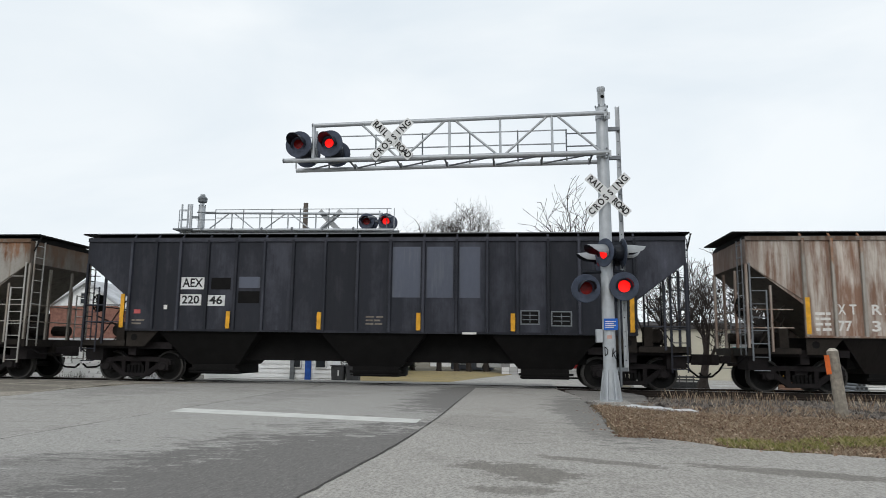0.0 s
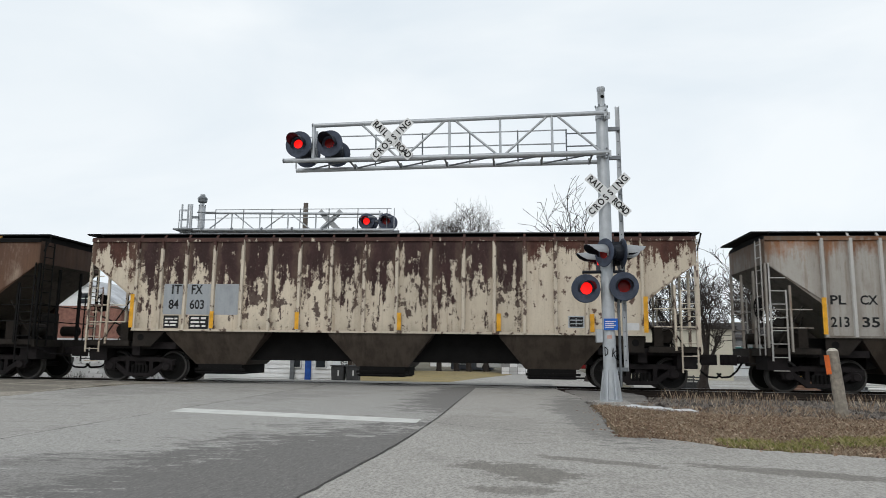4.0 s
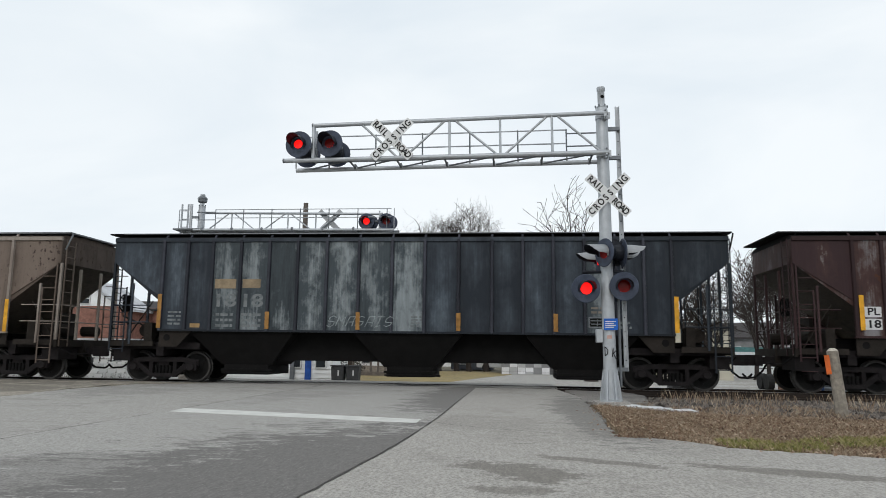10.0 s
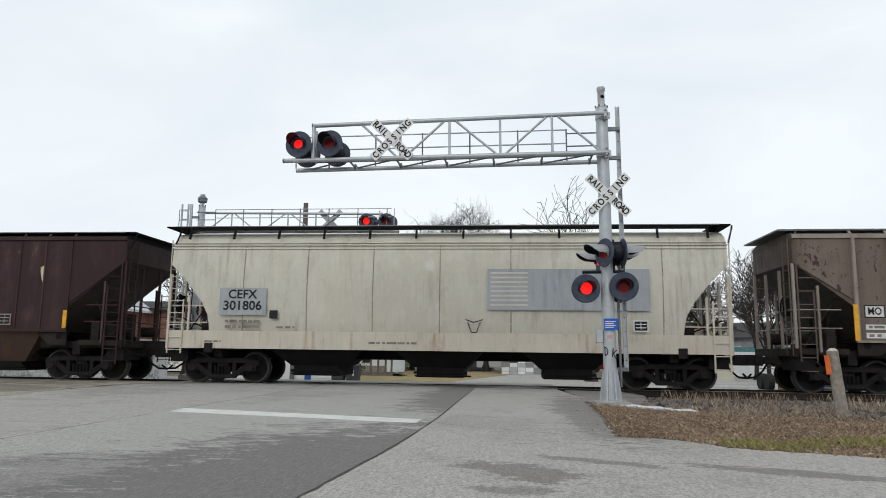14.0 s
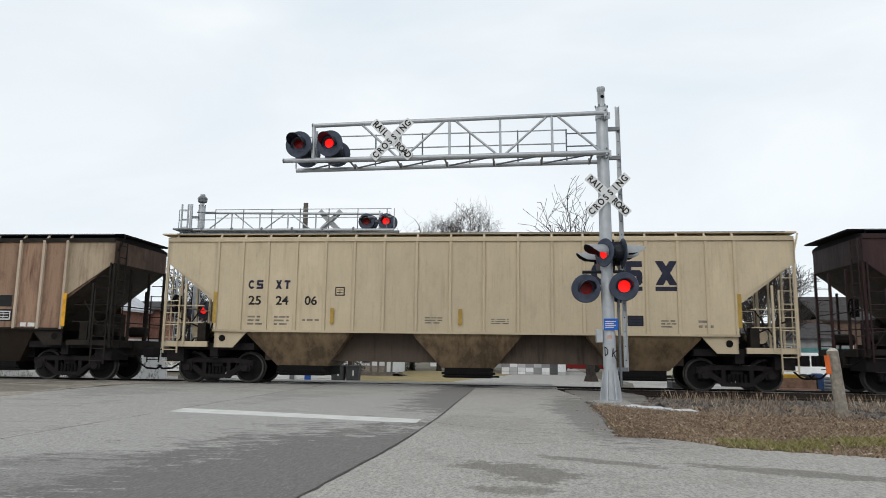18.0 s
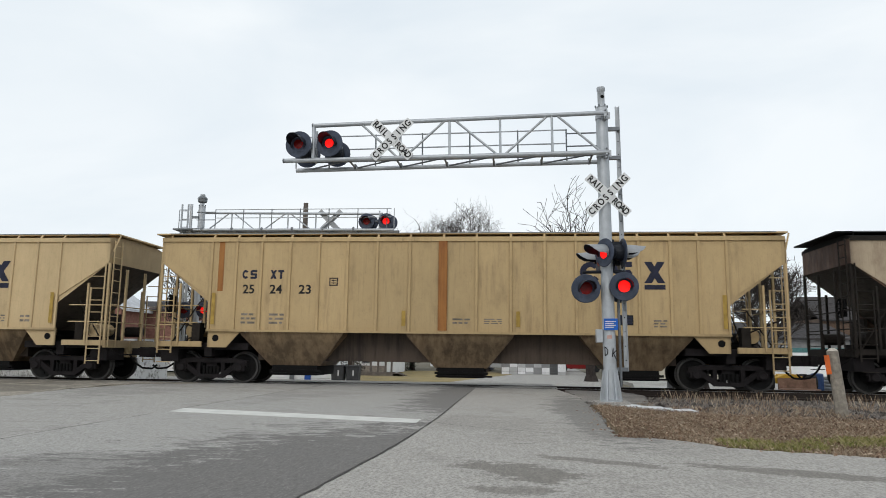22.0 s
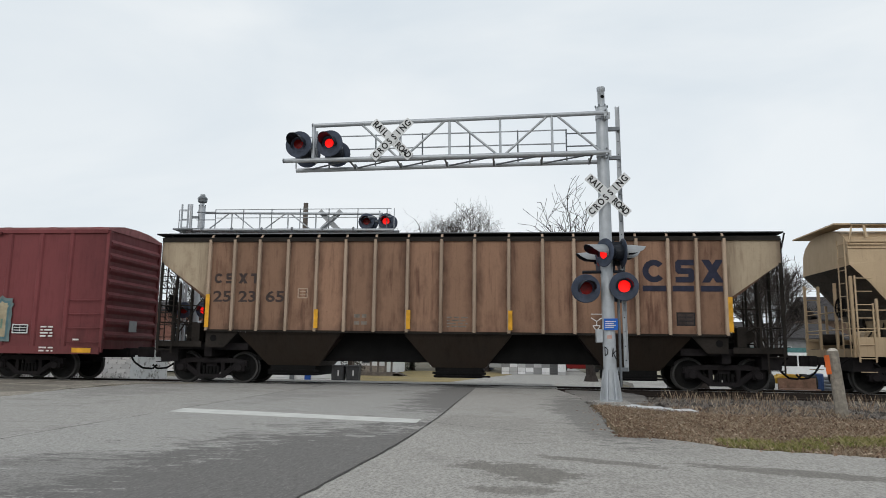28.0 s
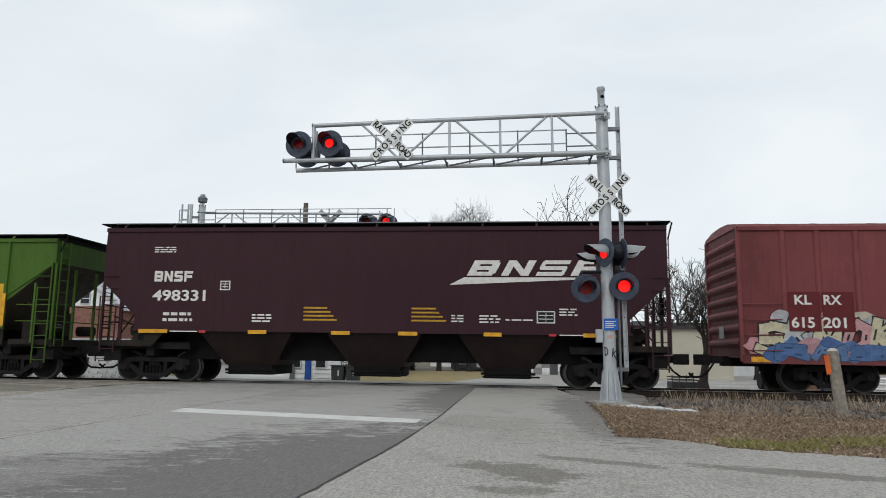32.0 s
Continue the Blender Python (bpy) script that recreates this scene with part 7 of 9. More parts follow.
    boards(c, [(-7.17, -6.66, 1.51, 1.66), (-7.17, -6.66, 1.74, 1.88), (-6.24, -5.70, 1.52, 1.66), (-6.24, -5.70, 1.74, 1.89)], P["whitep"])
    stencil_rows(c, [(-7.1, -6.7, 1.55, 1.62, 1), (-7.1, -6.7, 1.78, 1.85, 1)], "brown", FACE - 0.004)
    framed_plate(c, 2.66, 3.16, 1.52, 1.91, P["whitep"], M_BLACK_INK)
    framed_plate(c, 3.69, 4.17, 1.53, 1.87, P["whitep"], M_BLACK_INK)
    stencil_rows(c, [(-0.2, 0.35, 1.55, 1.95, 5), (-5.2, -4.9, 1.46, 1.58, 1)], "brown")

    c = cyl_hopper("grimy off-white covered hopper with curved sides and a grey patch", -149.0, -132.83, P["cefx"], skirt=P["cefx_sill"], seams=(-5.82, -3.89, -1.93, 0.03, 2.07, 4.10, 6.30))
    yc = -HALF - 0.030
    boards(c, [(-6.51, -5.08, 2.0, 2.8)], P["greyp"], yc, "grey number field")
    words(c, [("CEFX", -6.25, -5.37, 2.47, 2.73), ("301806", -6.38, -5.22, 2.13, 2.40)], "black", yc - 0.005)
    boards(c, [(1.40, 5.93, 2.2, 3.37)], P["greyp"], yc, "grey painted-out field")
    for k in range(8):
        boxpart("faded_stripe", (1.5, 2.55, yc - 0.006, yc - 0.003, 2.32 + 0.13 * k, 2.37 + 0.13 * k), P["cefx"], c)
    framed_plate(c, 5.45, 5.86, 1.62, 1.94, P["whitep"], M_BLACK_INK, yc)
    boards(c, [(-4.97, -4.72, 1.90, 2.14)], M_BLACK_INK, yc)
    stencil_rows(c, [(-6.3, -5.2, 1.62, 1.86, 2), (-4.75, -4.2, 1.62, 1.68, 1)], "brown", yc)
    stencil_rows(c, [(-2.0, -0.6, 1.20, 1.26, 1), (-6.9, -6.4, 1.20, 1.25, 1)], "brown", -HALF - 0.025)
    bm = bmesh.new()
    for p, q in (((0.78, 1.92), (1.02, 1.84)), ((1.02, 1.84), (1.28, 1.92)), ((0.85, 1.84), (0.95, 1.56)), ((1.2, 1.84), (1.1, 1.56)), ((0.95, 1.56), (1.1, 1.56))):
        bm_tube(bm, (p[0], yc, p[1]), (q[0], yc, q[1]), 0.014, n=5)
    part("chalk_sketch", bm, M_BLACK_INK, c, "black scrawled sketch")

    c = hopper("dark oxide brown covered hopper with sprayed tags and white number panels", -168.71, -150.45, P["ifrx"], rib_xs=RIBS_BROAD, low_paint=P["ifrx_bay"], eave=4.30,
               rib_depth=0.025, rib_w=0.06, sill=1.50, slope=(3.6, 2.3))
    refl(c, (-1.64, 1.38, 4.11), (7.35,), 1.56, 2.06, 2.10, y=-HALF - 0.05)
    boards(c, [(-6.70, -6.23, 1.62, 3.03), (-5.97, -5.33, 1.61, 3.03), (-5.12, -4.51, 1.62, 3.03)], P["whitep"], FACE - 0.03, "white painted number panel")
    words(c, [("IF", -6.60, -6.36, 2.74, 3.0), ("RX", -5.84, -5.47, 2.74, 3.0), ("84", -6.62, -6.30, 2.31, 2.57), ("418", -5.90, -5.38, 2.31, 2.57)], "black", FACE - 0.036)
    stencil_rows(c, [(-6.62, -6.32, 1.80, 1.98, 3), (-5.82, -5.48, 1.80, 1.98, 3)], "faint", FACE - 0.036)
    tag(c, -7.5, -6.3, 1.62, 2.35, 4, ((0.33, 0.14, 0.05),), None, None, 11, FACE - 0.022, 0.3, weight=0.11)
    tag(c, -6.1, -4.2, 1.55, 2.42, 4, ((0.30, 0.24, 0.10), (0.26, 0.25, 0.22)), (0.025, 0.02, 0.02), (0.16, 0.06, 0.03), 12, FACE - 0.022, weight=0.36, spread=1.45)
    tag(c, -4.15, -2.45, 1.52, 2.44, 3, ((0.30, 0.30, 0.29), (0.25, 0.25, 0.25)), (0.02, 0.018, 0.018), None, 13, FACE - 0.022, weight=0.36)
    tag(c, -2.35, 0.62, 1.50, 2.42, 4, ((0.10, 0.145, 0.14), (0.07, 0.12, 0.14)), (0.018, 0.018, 0.02), (0.22, 0.085, 0.03), 14, FACE - 0.022, weight=0.34, spread=1.5)
    framed_plate(c, 5.19, 5.61, 1.64, 1.98, P["mocx_rib"], M_BLACK_INK, FACE - 0.028)
    rng = random.Random(19)
    for x, w, z0, z1 in ((-2.30, 0.20, 2.55, 4.15), (-1.86, 0.26, 2.7, 4.22), (-0.30, 0.22, 3.1, 4.2), (1.55, 0.16, 3.2, 4.2)):
        bm = bmesh.new()
        side = [(x + rng.uniform(-0.05, 0.05), z0 + (z1 - z0) * k / 14) for k in range(15)]
        back = [(x + w * rng.uniform(0.35, 1.0), z0 + (z1 - z0) * k / 14) for k in range(14, -1, -1)]
        bm_prism(bm, side + back, FACE - 0.003, FACE + 0.001)
        part("rust_flake", bm, P["flake"], c, "orange and cream rust flake")
    for x, z, h in ((-3.6, 3.5, 0.5), (-2.9, 3.4, 0.45), (2.5, 3.7, 0.4), (3.0, 3.3, 0.18), (5.6, 3.9, 0.12), (6.4, 3.4, 0.5), (-0.6, 3.2, 0.15)):
        bm = bmesh.new()
        bm_prism(bm, [(x, z), (x + 0.05, z - h * 0.6), (x + 0.12, z - h), (x + 0.14, z - h * 0.3), (x + 0.1, z + 0.05)], FACE - 0.004, FACE + 0.001)
        part("bare_patch", bm, P["itfx"], c, "flaked pale patch")

    c = hopper("clean cream-tan covered hopper with navy marks", -188.56, -170.52, P["tan10"], low_paint=P["bay_tan"], board=P["tan10"], rib_depth=0.04, rib_w=0.09, web_mat=P["tan10"])
    dull = plain("dull_ochre_strip", (0.40, 0.26, 0.06, 1))
    refl(c, (-3.91, -0.18, 3.95), (-7.45, 7.50), 1.76, 2.22, 2.68, -HALF - 0.044, 0.11, dull)
    glyph_blocks(c, [(-6.47, -6.27, 2.77, 3.03), (-6.22, -6.02, 2.77, 3.03), (-5.64, -5.45, 2.77, 3.03), (-5.38, -5.20, 2.77, 3.03)], "navy")
    words(c, [("25", -6.44, -6.06, 2.29, 2.55), ("24", -5.62, -5.24, 2.29, 2.55), ("06", -4.75, -4.38, 2.29, 2.55)], "black")
    big_mark(c, (3.50, 4.11), (4.45, 4.92), (5.27, 5.88), 2.92, 3.60, [(3.50, 4.11), (4.45, 4.92), (5.27, 5.88)], under_z=(2.76, 2.88))
    framed_plate(c, 4.49, 4.92, 1.78, 2.07, M_BLACK_INK, M_NAVY_INK)
    framed_plate(c, -3.85, -3.56, 2.58, 2.84, M_BROWN_INK, P["tan10"])
    stencil_rows(c, [(-6.45, -6.0, 1.72, 1.98, 3), (-5.65, -5.2, 1.72, 1.98, 3), (-4.8, -4.3, 1.84, 1.90, 1), (-1.2, -0.7, 1.80, 1.98, 3), (0.7, 1.2, 1.80, 1.95, 3), (5.4, 5.8, 1.75, 1.95, 3), (6.4, 6.8, 1.75, 1.95, 2)], "brown")

    c = hopper("sooty brown covered hopper with faded dark marks", -208.15, -190.27, P["fam"], P["fam_rib"], low_paint=P["bay_brown"], end_paint=P["fam_end"], frame_mat=P["soot"], sill_mat=P["soot"])
    refl(c, (-5.89, -3.26, -0.48, 2.46, 5.13), (-7.42, 7.50), 1.62, 2.10, 2.62)
    glyph_blocks(c, [(-7.16, -6.87, 2.88, 3.18), (-6.40, -6.10, 2.88, 3.18), (-5.59, -5.28, 2.88, 3.18), (-4.73, -4.46, 2.88, 3.18)], "brown")
    words(c, [("25", -7.27, -6.76, 2.34, 2.63), ("20", -6.51, -6.01, 2.34, 2.63), ("90", -5.71, -5.20, 2.34, 2.63)], "brown")
    row = []
    for a, b, n in ((-3.98, -2.59, 4), (-2.27, -0.57, 5), (-0.27, 2.18, 6)):
        for k in range(n):
            w = (b - a) / n
            row.append((a + w * k, a + w * (k + 0.82), 3.19, 3.59))
    glyph_blocks(c, row, "brown", -HALF - 0.062, kinds=("diagonal", "tee", "comb", "crossed", "notched"))
    boards(c, [(2.52, 3.24, 3.16, 4.01), (3.38, 4.10, 3.16, 4.01), (4.24, 4.92, 3.16, 4.01)], P["navy"], label="dark painted-out field")
    for z in (2.33, 3.10):
        boards(c, [(2.60, 4.92, z - 0.03, z + 0.03)], M_BROWN_INK, -HALF - 0.062)
    for x in (2.60, 4.92):
        boards(c, [(x - 0.03, x + 0.03, 2.33, 3.10)], M_BROWN_INK, -HALF - 0.062)
    stencil_rows(c, [(2.7, 4.8, 2.5, 2.95, 2)], "brown", -HALF - 0.062)
    boards(c, [(-5.61, -5.17, 1.60, 2.14), (5.25, 5.80, 1.75, 2.12), (5.28, 5.76, 2.20, 2.55)], M_BLACK_INK)
    stencil_rows(c, [(-5.55, -5.22, 1.95, 2.08, 1)], "white", FACE - 0.004)
    framed_plate(c, 5.30, 5.75, 1.80, 2.07, P["whitep"], M_BLACK_INK, FACE - 0.004)
    stencil_rows(c, [(6.1, 6.6, 1.60, 1.72, 1)], "white")
    bm = bmesh.new()
    bm_prism(bm, [(2.72, 1.80), (2.95, 1.60), (3.15, 1.80), (2.95, 2.02)], FACE - 0.004, FACE + 0.001)
    part("placard", bm, M_BLACK_INK, c, "dark diamond placard")

    c = hopper("golden tan covered hopper with rust runs down the side", -227.86, -209.87, P["tan12"], low_paint=P["bay_tan"], board=P["tan12"], rib_depth=0.04, rib_w=0.09, web_mat=P["tan12"])
    refl(c, (-1.61, 1.66, 4.2), (-7.30, 7.32), 1.72, 2.16, 2.65, -HALF - 0.044, 0.11, dull)
    glyph_blocks(c, [(-6.47, -6.27, 3.07, 3.33), (-6.22, -6.02, 3.07, 3.33), (-5.61, -5.42, 3.07, 3.33), (-5.38, -5.20, 3.07, 3.33)], "navy")
    words(c, [("25", -6.43, -6.08, 2.62, 2.88), ("24", -5.62, -5.24, 2.62, 2.88), ("23", -4.73, -4.36, 2.62, 2.88)], "black")
    framed_plate(c, -3.83, -3.57, 2.87, 3.11, M_BROWN_INK, P["tan12"])
    big_mark(c, (3.40, 4.0), (4.35, 4.85), (5.18, 5.75), 2.98, 3.58, [(3.40, 4.0), (4.35, 4.85), (5.18, 5.75)], under_z=(2.80, 2.93))
    boards(c, [(-0.62, -0.36, 1.60, 4.20)], P["rust12"], -HALF - 0.0425, "dark rust run")
    boards(c, [(-7.22, -7.05, 2.7, 4.20)], P["rust12"], FACE, "rust run")
    framed_plate(c, 4.42, 4.85, 1.80, 2.08, M_BLACK_INK, M_NAVY_INK)
    stencil_rows(c, [(-6.45, -6.0, 1.75, 2.05, 3), (-5.6, -5.15, 1.75, 2.05, 3), (0.7, 1.2, 1.80, 1.95, 3), (5.4, 5.8, 1.75, 1.95, 3), (-0.2, 0.3, 1.8, 1.95, 2)], "brown")

    c = hopper("warm tan covered hopper with a bright purple and blue sprayed tag", -247.57, -229.54, P["tan13"], low_paint=P["bay_tan"], board=P["tan13"], rib_depth=0.04, rib_w=0.09, web_mat=P["tan13"])
    refl(c, (), (-7.28, 7.30), 1.72, 2.16, 2.64, -HALF - 0.044, 0.11, dull)
    refl(c, (-4.35, -1.66, 1.33), (), 1.62, 2.14, 2.64, -HALF - 0.075, 0.11, M_ORANGE)
    glyph_blocks(c, [(-6.49, -6.29, 2.76, 3.01), (-6.24, -6.04, 2.76, 3.01), (-5.61, -5.43, 2.76, 3.01), (-5.38, -5.20, 2.76, 3.01)], "navy")
    words(c, [("25", -6.45, -6.07, 2.27, 2.53), ("15", -5.60, -5.25, 2.27, 2.53), ("81", -4.76, -4.40, 2.27, 2.53)], "black")
    big_mark(c, (3.45, 4.06), (4.39, 4.90), (5.18, 5.82), 2.97, 3.60, [(3.45, 4.06), (4.39, 4.90), (5.18, 5.82)], under_z=(2.77, 2.92))
    framed_plate(c, -3.80, -3.54, 2.54, 2.78, M_BROWN_INK, P["tan13"])
    framed_plate(c, 4.48, 4.88, 1.80, 2.09, M_BLACK_INK, M_NAVY_INK)
    yt = -HALF - 0.046
    tag(c, -4.35, -3.5, 1.60, 2.25, 3, ((0.60, 0.46, 0.10), (0.50, 0.10, 0.06)), None, None, 21, yt, weight=0.4)
    tag(c, 1.5, 2.1, 1.75, 2.40, 2, ((0.55, 0.40, 0.08), (0.50, 0.10, 0.06)), None, None, 25, yt)
    tag(c, -5.0, -4.3, 1.58, 1.85, 4, ((0.30, 0.34, 0.50),), None, None, 26, yt)
    tag(c, -3.90, 1.75, 1.60, 2.44, 5, ((0.13, 0.055, 0.14), (0.035, 0.085, 0.07), (0.16, 0.06, 0.17), (0.035, 0.10, 0.08), (0.15, 0.05, 0.15)), (0.60, 0.60, 0.68), (0.035, 0.05, 0.22), 22, yt,
        inner=(0.05, 0.05, 0.20), forms=(1, 5, 1, 0, 2), weight=0.36, spread=1.75, rim=(1.28, 1.08))
    tag(c, 1.65, 2.55, 1.58, 2.05, 3, ((0.42, 0.42, 0.52), (0.5, 0.4, 0.35)), (0.30, 0.30, 0.45), None, 23, yt)
    stencil_rows(c, [(-6.45, -6.0, 1.75, 2.0, 3), (-5.6, -5.15, 1.75, 2.0, 3), (5.4, 5.8, 1.75, 1.95, 3), (6.3, 6.7, 1.75, 1.95, 2)], "brown")

    c = cyl_hopper("pinkish tan covered hopper with curved sides and a navy mark", -266.55, -249.21, P["tan14"], board=P["tan14"])
    glyph_blocks(c, [(-6.89 + 0.32 * k, -6.64 + 0.32 * k, 2.57, 2.91) for k in range(4)], "black", yc)
    words(c, [("254817", -6.89, -5.16, 2.01, 2.35)], "black", yc)
    big_mark(c, (3.66, 4.30), (4.28, 4.88), (4.86, 5.57), 2.95, 3.67, [(3.66, 5.57)], "navy", yc, (2.74, 2.87))
    refl(c, (-4.82, -1.75, 1.77, 4.81), (-7.28, 7.22), 1.55, 1.99, 2.51, yc)
    framed_plate(c, 4.95, 5.42, 1.55, 1.85, P["whitep"], M_BLACK_INK, yc)
    bm = bmesh.new()
    bm_prism(bm, [(-2.29, 1.85), (-2.05, 1.63), (-1.82, 1.85), (-2.05, 2.07)], yc - 0.003, yc + 0.02)
    part("placard", bm, M_BROWN_INK, c, "dark diamond placard")
    stencil_rows(c, [(-6.9, -6.0, 1.60, 1.80, 2), (6.0, 6.7, 1.60, 1.85, 3), (2.7, 3.1, 1.58, 1.62, 1)], "brown", yc)
    stencil_rows(c, [(-0.8, 0.2, 1.20, 1.28, 1)], "brown", -HALF - 0.025)

    c = hopper("brown-stained tan covered hopper with navy marks", -286.23, -268.36, P["br15"], P["br15_rib"], low_paint=P["bay_brown"], end_paint=P["fam_end"], frame_mat=P["soot"])
    refl(c, (-4.12, -1.41, 1.50, 4.2), (-7.41, 7.52), 1.63, 2.18, 2.60)
    glyph_blocks(c, [(-7.26, -6.99, 2.93, 3.23), (-6.90, -6.62, 2.93, 3.23), (-6.52, -6.24, 2.93, 3.23), (-6.14, -5.88, 2.93, 3.23)], "brown", -HALF - 0.006)
    words(c, [("25", -7.26, -6.72, 2.37, 2.69), ("23", -6.48, -5.96, 2.37, 2.69), ("65", -5.66, -5.10, 2.37, 2.69)], "brown")
    big_mark(c, (5.19, 5.83), (6.09, 6.60), (6.80, 7.40), 3.0, 3.64, [(5.19, 5.83), (6.0, 6.58), (6.76, 7.36)], under_z=(2.75, 2.91))
    framed_plate(c, 6.08, 6.58, 1.80, 2.17, M_BLACK_INK, M_BROWN_INK)
    framed_plate(c, -4.70, -4.40, 2.50, 2.80, P["br15_rib"], P["br15"])
    bm = bmesh.new()
    for p, q in (((3.75, 2.1), (4.05, 2.1)), ((3.75, 2.0), (3.9, 1.9)), ((3.9, 1.9), (4.05, 2.0)), ((3.9, 1.9), (3.9, 1.78)), ((3.8, 1.78), (4.0, 1.78)), ((3.8, 1.78), (3.9, 1.62)), ((4.0, 1.78), (3.9, 1.62))):
        bm_tube(bm, (p[0], FACE, p[1]), (q[0], FACE, q[1]), 0.014, n=5)
    part("chalk_mark", bm, M_WHITE_INK, c, "white chalk mark")
    stencil_rows(c, [(-3.0, -2.6, 1.75, 2.05, 2), (-0.3, 0.3, 1.7, 2.0, 4)], "brown")

    c = box_car("oxide red box car with ribbed door and sprayed tags", -308.10, -288.0, P["red"])
    yb = -HALF - 0.03
    boards(c, [(-8.82, -7.98, 1.68, 2.75), (-7.93, -7.11, 1.68, 2.75)], P["darkred"], yb - 0.027, "darker red number patch")
    words(c, [("KL", -8.66, -8.22, 2.39, 2.65), ("RX", -7.91, -7.45, 2.39, 2.65), ("615", -8.75, -8.15, 1.76, 2.04), ("201", -7.90, -7.30, 1.76, 2.04)], "white", yb - 0.032)
    tag(c, -9.75, -3.2, 0.95, 2.10, 9, ((0.52, 0.47, 0.33), (0.45, 0.46, 0.47), (0.55, 0.50, 0.36), (0.50, 0.28, 0.29)), (0.03, 0.028, 0.03), None, 31, yb - 0.003, 0.25, forms=(3, 6, 4, 5, 6, 2, 7), weight=0.34,
        cloud=((0.48, 0.25, 0.27), (0.40, 0.41, 0.43), (0.50, 0.46, 0.36), (0.36, 0.38, 0.41)), rim=(1.30, 0.98))
    tag(c, -9.3, -3.4, 0.92, 1.30, 6, ((0.075, 0.14, 0.29), (0.10, 0.17, 0.31)), (0.04, 0.06, 0.13), None, 32, yb - 0.0145, 0.3, weight=0.5, rim=(1.14, 0.98), cloud=((0.065, 0.12, 0.27), (0.085, 0.15, 0.30), (0.42, 0.24, 0.26)))
    boards(c, [(-1.75, 1.70, 2.00, 2.45)], tag_mat((0.33, 0.10, 0.03)), -HALF - 0.034)
    bubble_tag(c, -1.72, 1.68, 1.10, 2.02, 33, -HALF - 0.082, (0.30, 0.20, 0.13), (0.011, 0.011, 0.014), ((0.075, 0.135, 0.30), (0.095, 0.16, 0.33), (0.060, 0.11, 0.26)))
    tag(c, 2.15, 7.0, 1.12, 2.38, 6, ((0.46, 0.33, 0.19), (0.48, 0.35, 0.21), (0.40, 0.34, 0.23)), (0.09, 0.17, 0.19), (0.15, 0.20, 0.20), 34, yb - 0.004, forms=(1, 7, 3, 0, 1, 4), weight=0.40, inner=(0.17, 0.26, 0.20))
    boards(c, [(3.7, 4.2, 1.75, 2.30), (4.9, 5.6, 1.65, 2.30)], P["darkred"], yb - 0.024)
    framed_plate(c, 7.22, 7.73, 1.39, 1.67, P["whitep"], M_BLACK_INK, yb)
    stencil_rows(c, [(8.15, 8.55, 1.30, 1.62, 4), (8.15, 8.6, 0.86, 1.0, 2), (9.2, 9.4, 1.2, 1.25, 1)], "white", -HALF - 0.045)
    boards(c, [(-9.85, -9.3, 0.84, 0.98), (-3.6, -3.1, 0.84, 0.98), (9.2, 9.8, 0.84, 0.98), (6.5, 6.9, 0.84, 0.98)], M_ORANGE, -HALF - 0.041)
    boards(c, [(-3.9, -3.19, 1.27, 1.71)], plain("dark_door_plate", (0.06, 0.03, 0.03, 1)), yb)
    boards(c, [(-2.7, -2.4, 1.95, 2.15)], P["whitep"], yb)
    framed_plate(c, -5.6, -5.35, 2.1, 2.35, M_BROWN_INK, P["red"], yb)

    c = hopper("dark maroon covered hopper with smooth sides and white marks", -326.64, -310.02, P["maroon"], rib_xs=[-7.25, 7.25], low_paint=P["bay_maroon"], slope_mat=P["soot"], eave=4.55, slope=(2.95, 1.95), ribs=False,
               sill=1.56, board_z=4.78, board_posts=10, brake=1)
    ym = FACE
    stencil_rows(c, [(-6.76, -6.09, 3.86, 4.03, 3), (-6.37, -5.46, 1.80, 2.06, 2), (-3.63, -2.99, 1.80, 2.03, 3), (3.05, 3.65, 1.83, 2.05, 3), (3.8, 4.6, 1.90, 1.94, 1), (2.25, 2.6, 1.85, 2.05, 3), (5.3, 5.8, 2.05, 2.25, 3)], "white")
    glyph_blocks(c, [(-6.71 + 0.31 * k, -6.45 + 0.31 * k, 2.98, 3.30) for k in range(4)], "white", kinds=("holed", "diagonal", "notched", "comb"))
    words(c, [("498331", -6.68, -5.03, 2.39, 2.71)], "white")
    glyph_blocks(c, [(2.68 + 0.98 * k, 3.46 + 0.98 * k, 3.18, 3.62) for k in range(4)], "white", lean=0.55, kinds=("holed", "diagonal", "notched", "comb"))
    bm = bmesh.new()
    bm_prism(bm, [(2.18, 2.91), (5.6, 3.06), (6.36, 3.13), (2.60, 3.13)], FACE - 0.003, FACE + 0.001)
    part("mark_swoosh", bm, M_WHITE_INK, c, "white tapering bar")
    framed_plate(c, 4.67, 5.18, 1.83, 2.18, P["whitep"], M_BLACK_INK)
    framed_plate(c, -4.65, -4.34, 2.73, 3.01, M_WHITE_INK, P["maroon"])
    yel = plain("yellow_stencil", (0.50, 0.28, 0.03, 1))
    for x in (-2.08, 1.10):
        for k in range(4):
            boards(c, [(x, x + 0.7 + 0.1 * k, 2.20 - 0.115 * k, 2.25 - 0.115 * k)], yel)
    for x, w in ((-6.62, 0.9), (-3.43, 0.55), (-0.95, 0.55), (1.01, 0.55), (3.43, 0.5), (6.4, 0.9)):
        boards(c, [(x - w / 2, x + w / 2, 1.45, 1.56)], M_ORANGE, -HALF - 0.054)
    boards(c, [(-6.1, -5.25, 1.49, 1.52), (5.3, 5.95, 1.49, 1.52)], M_WHITE_INK, -HALF - 0.054)
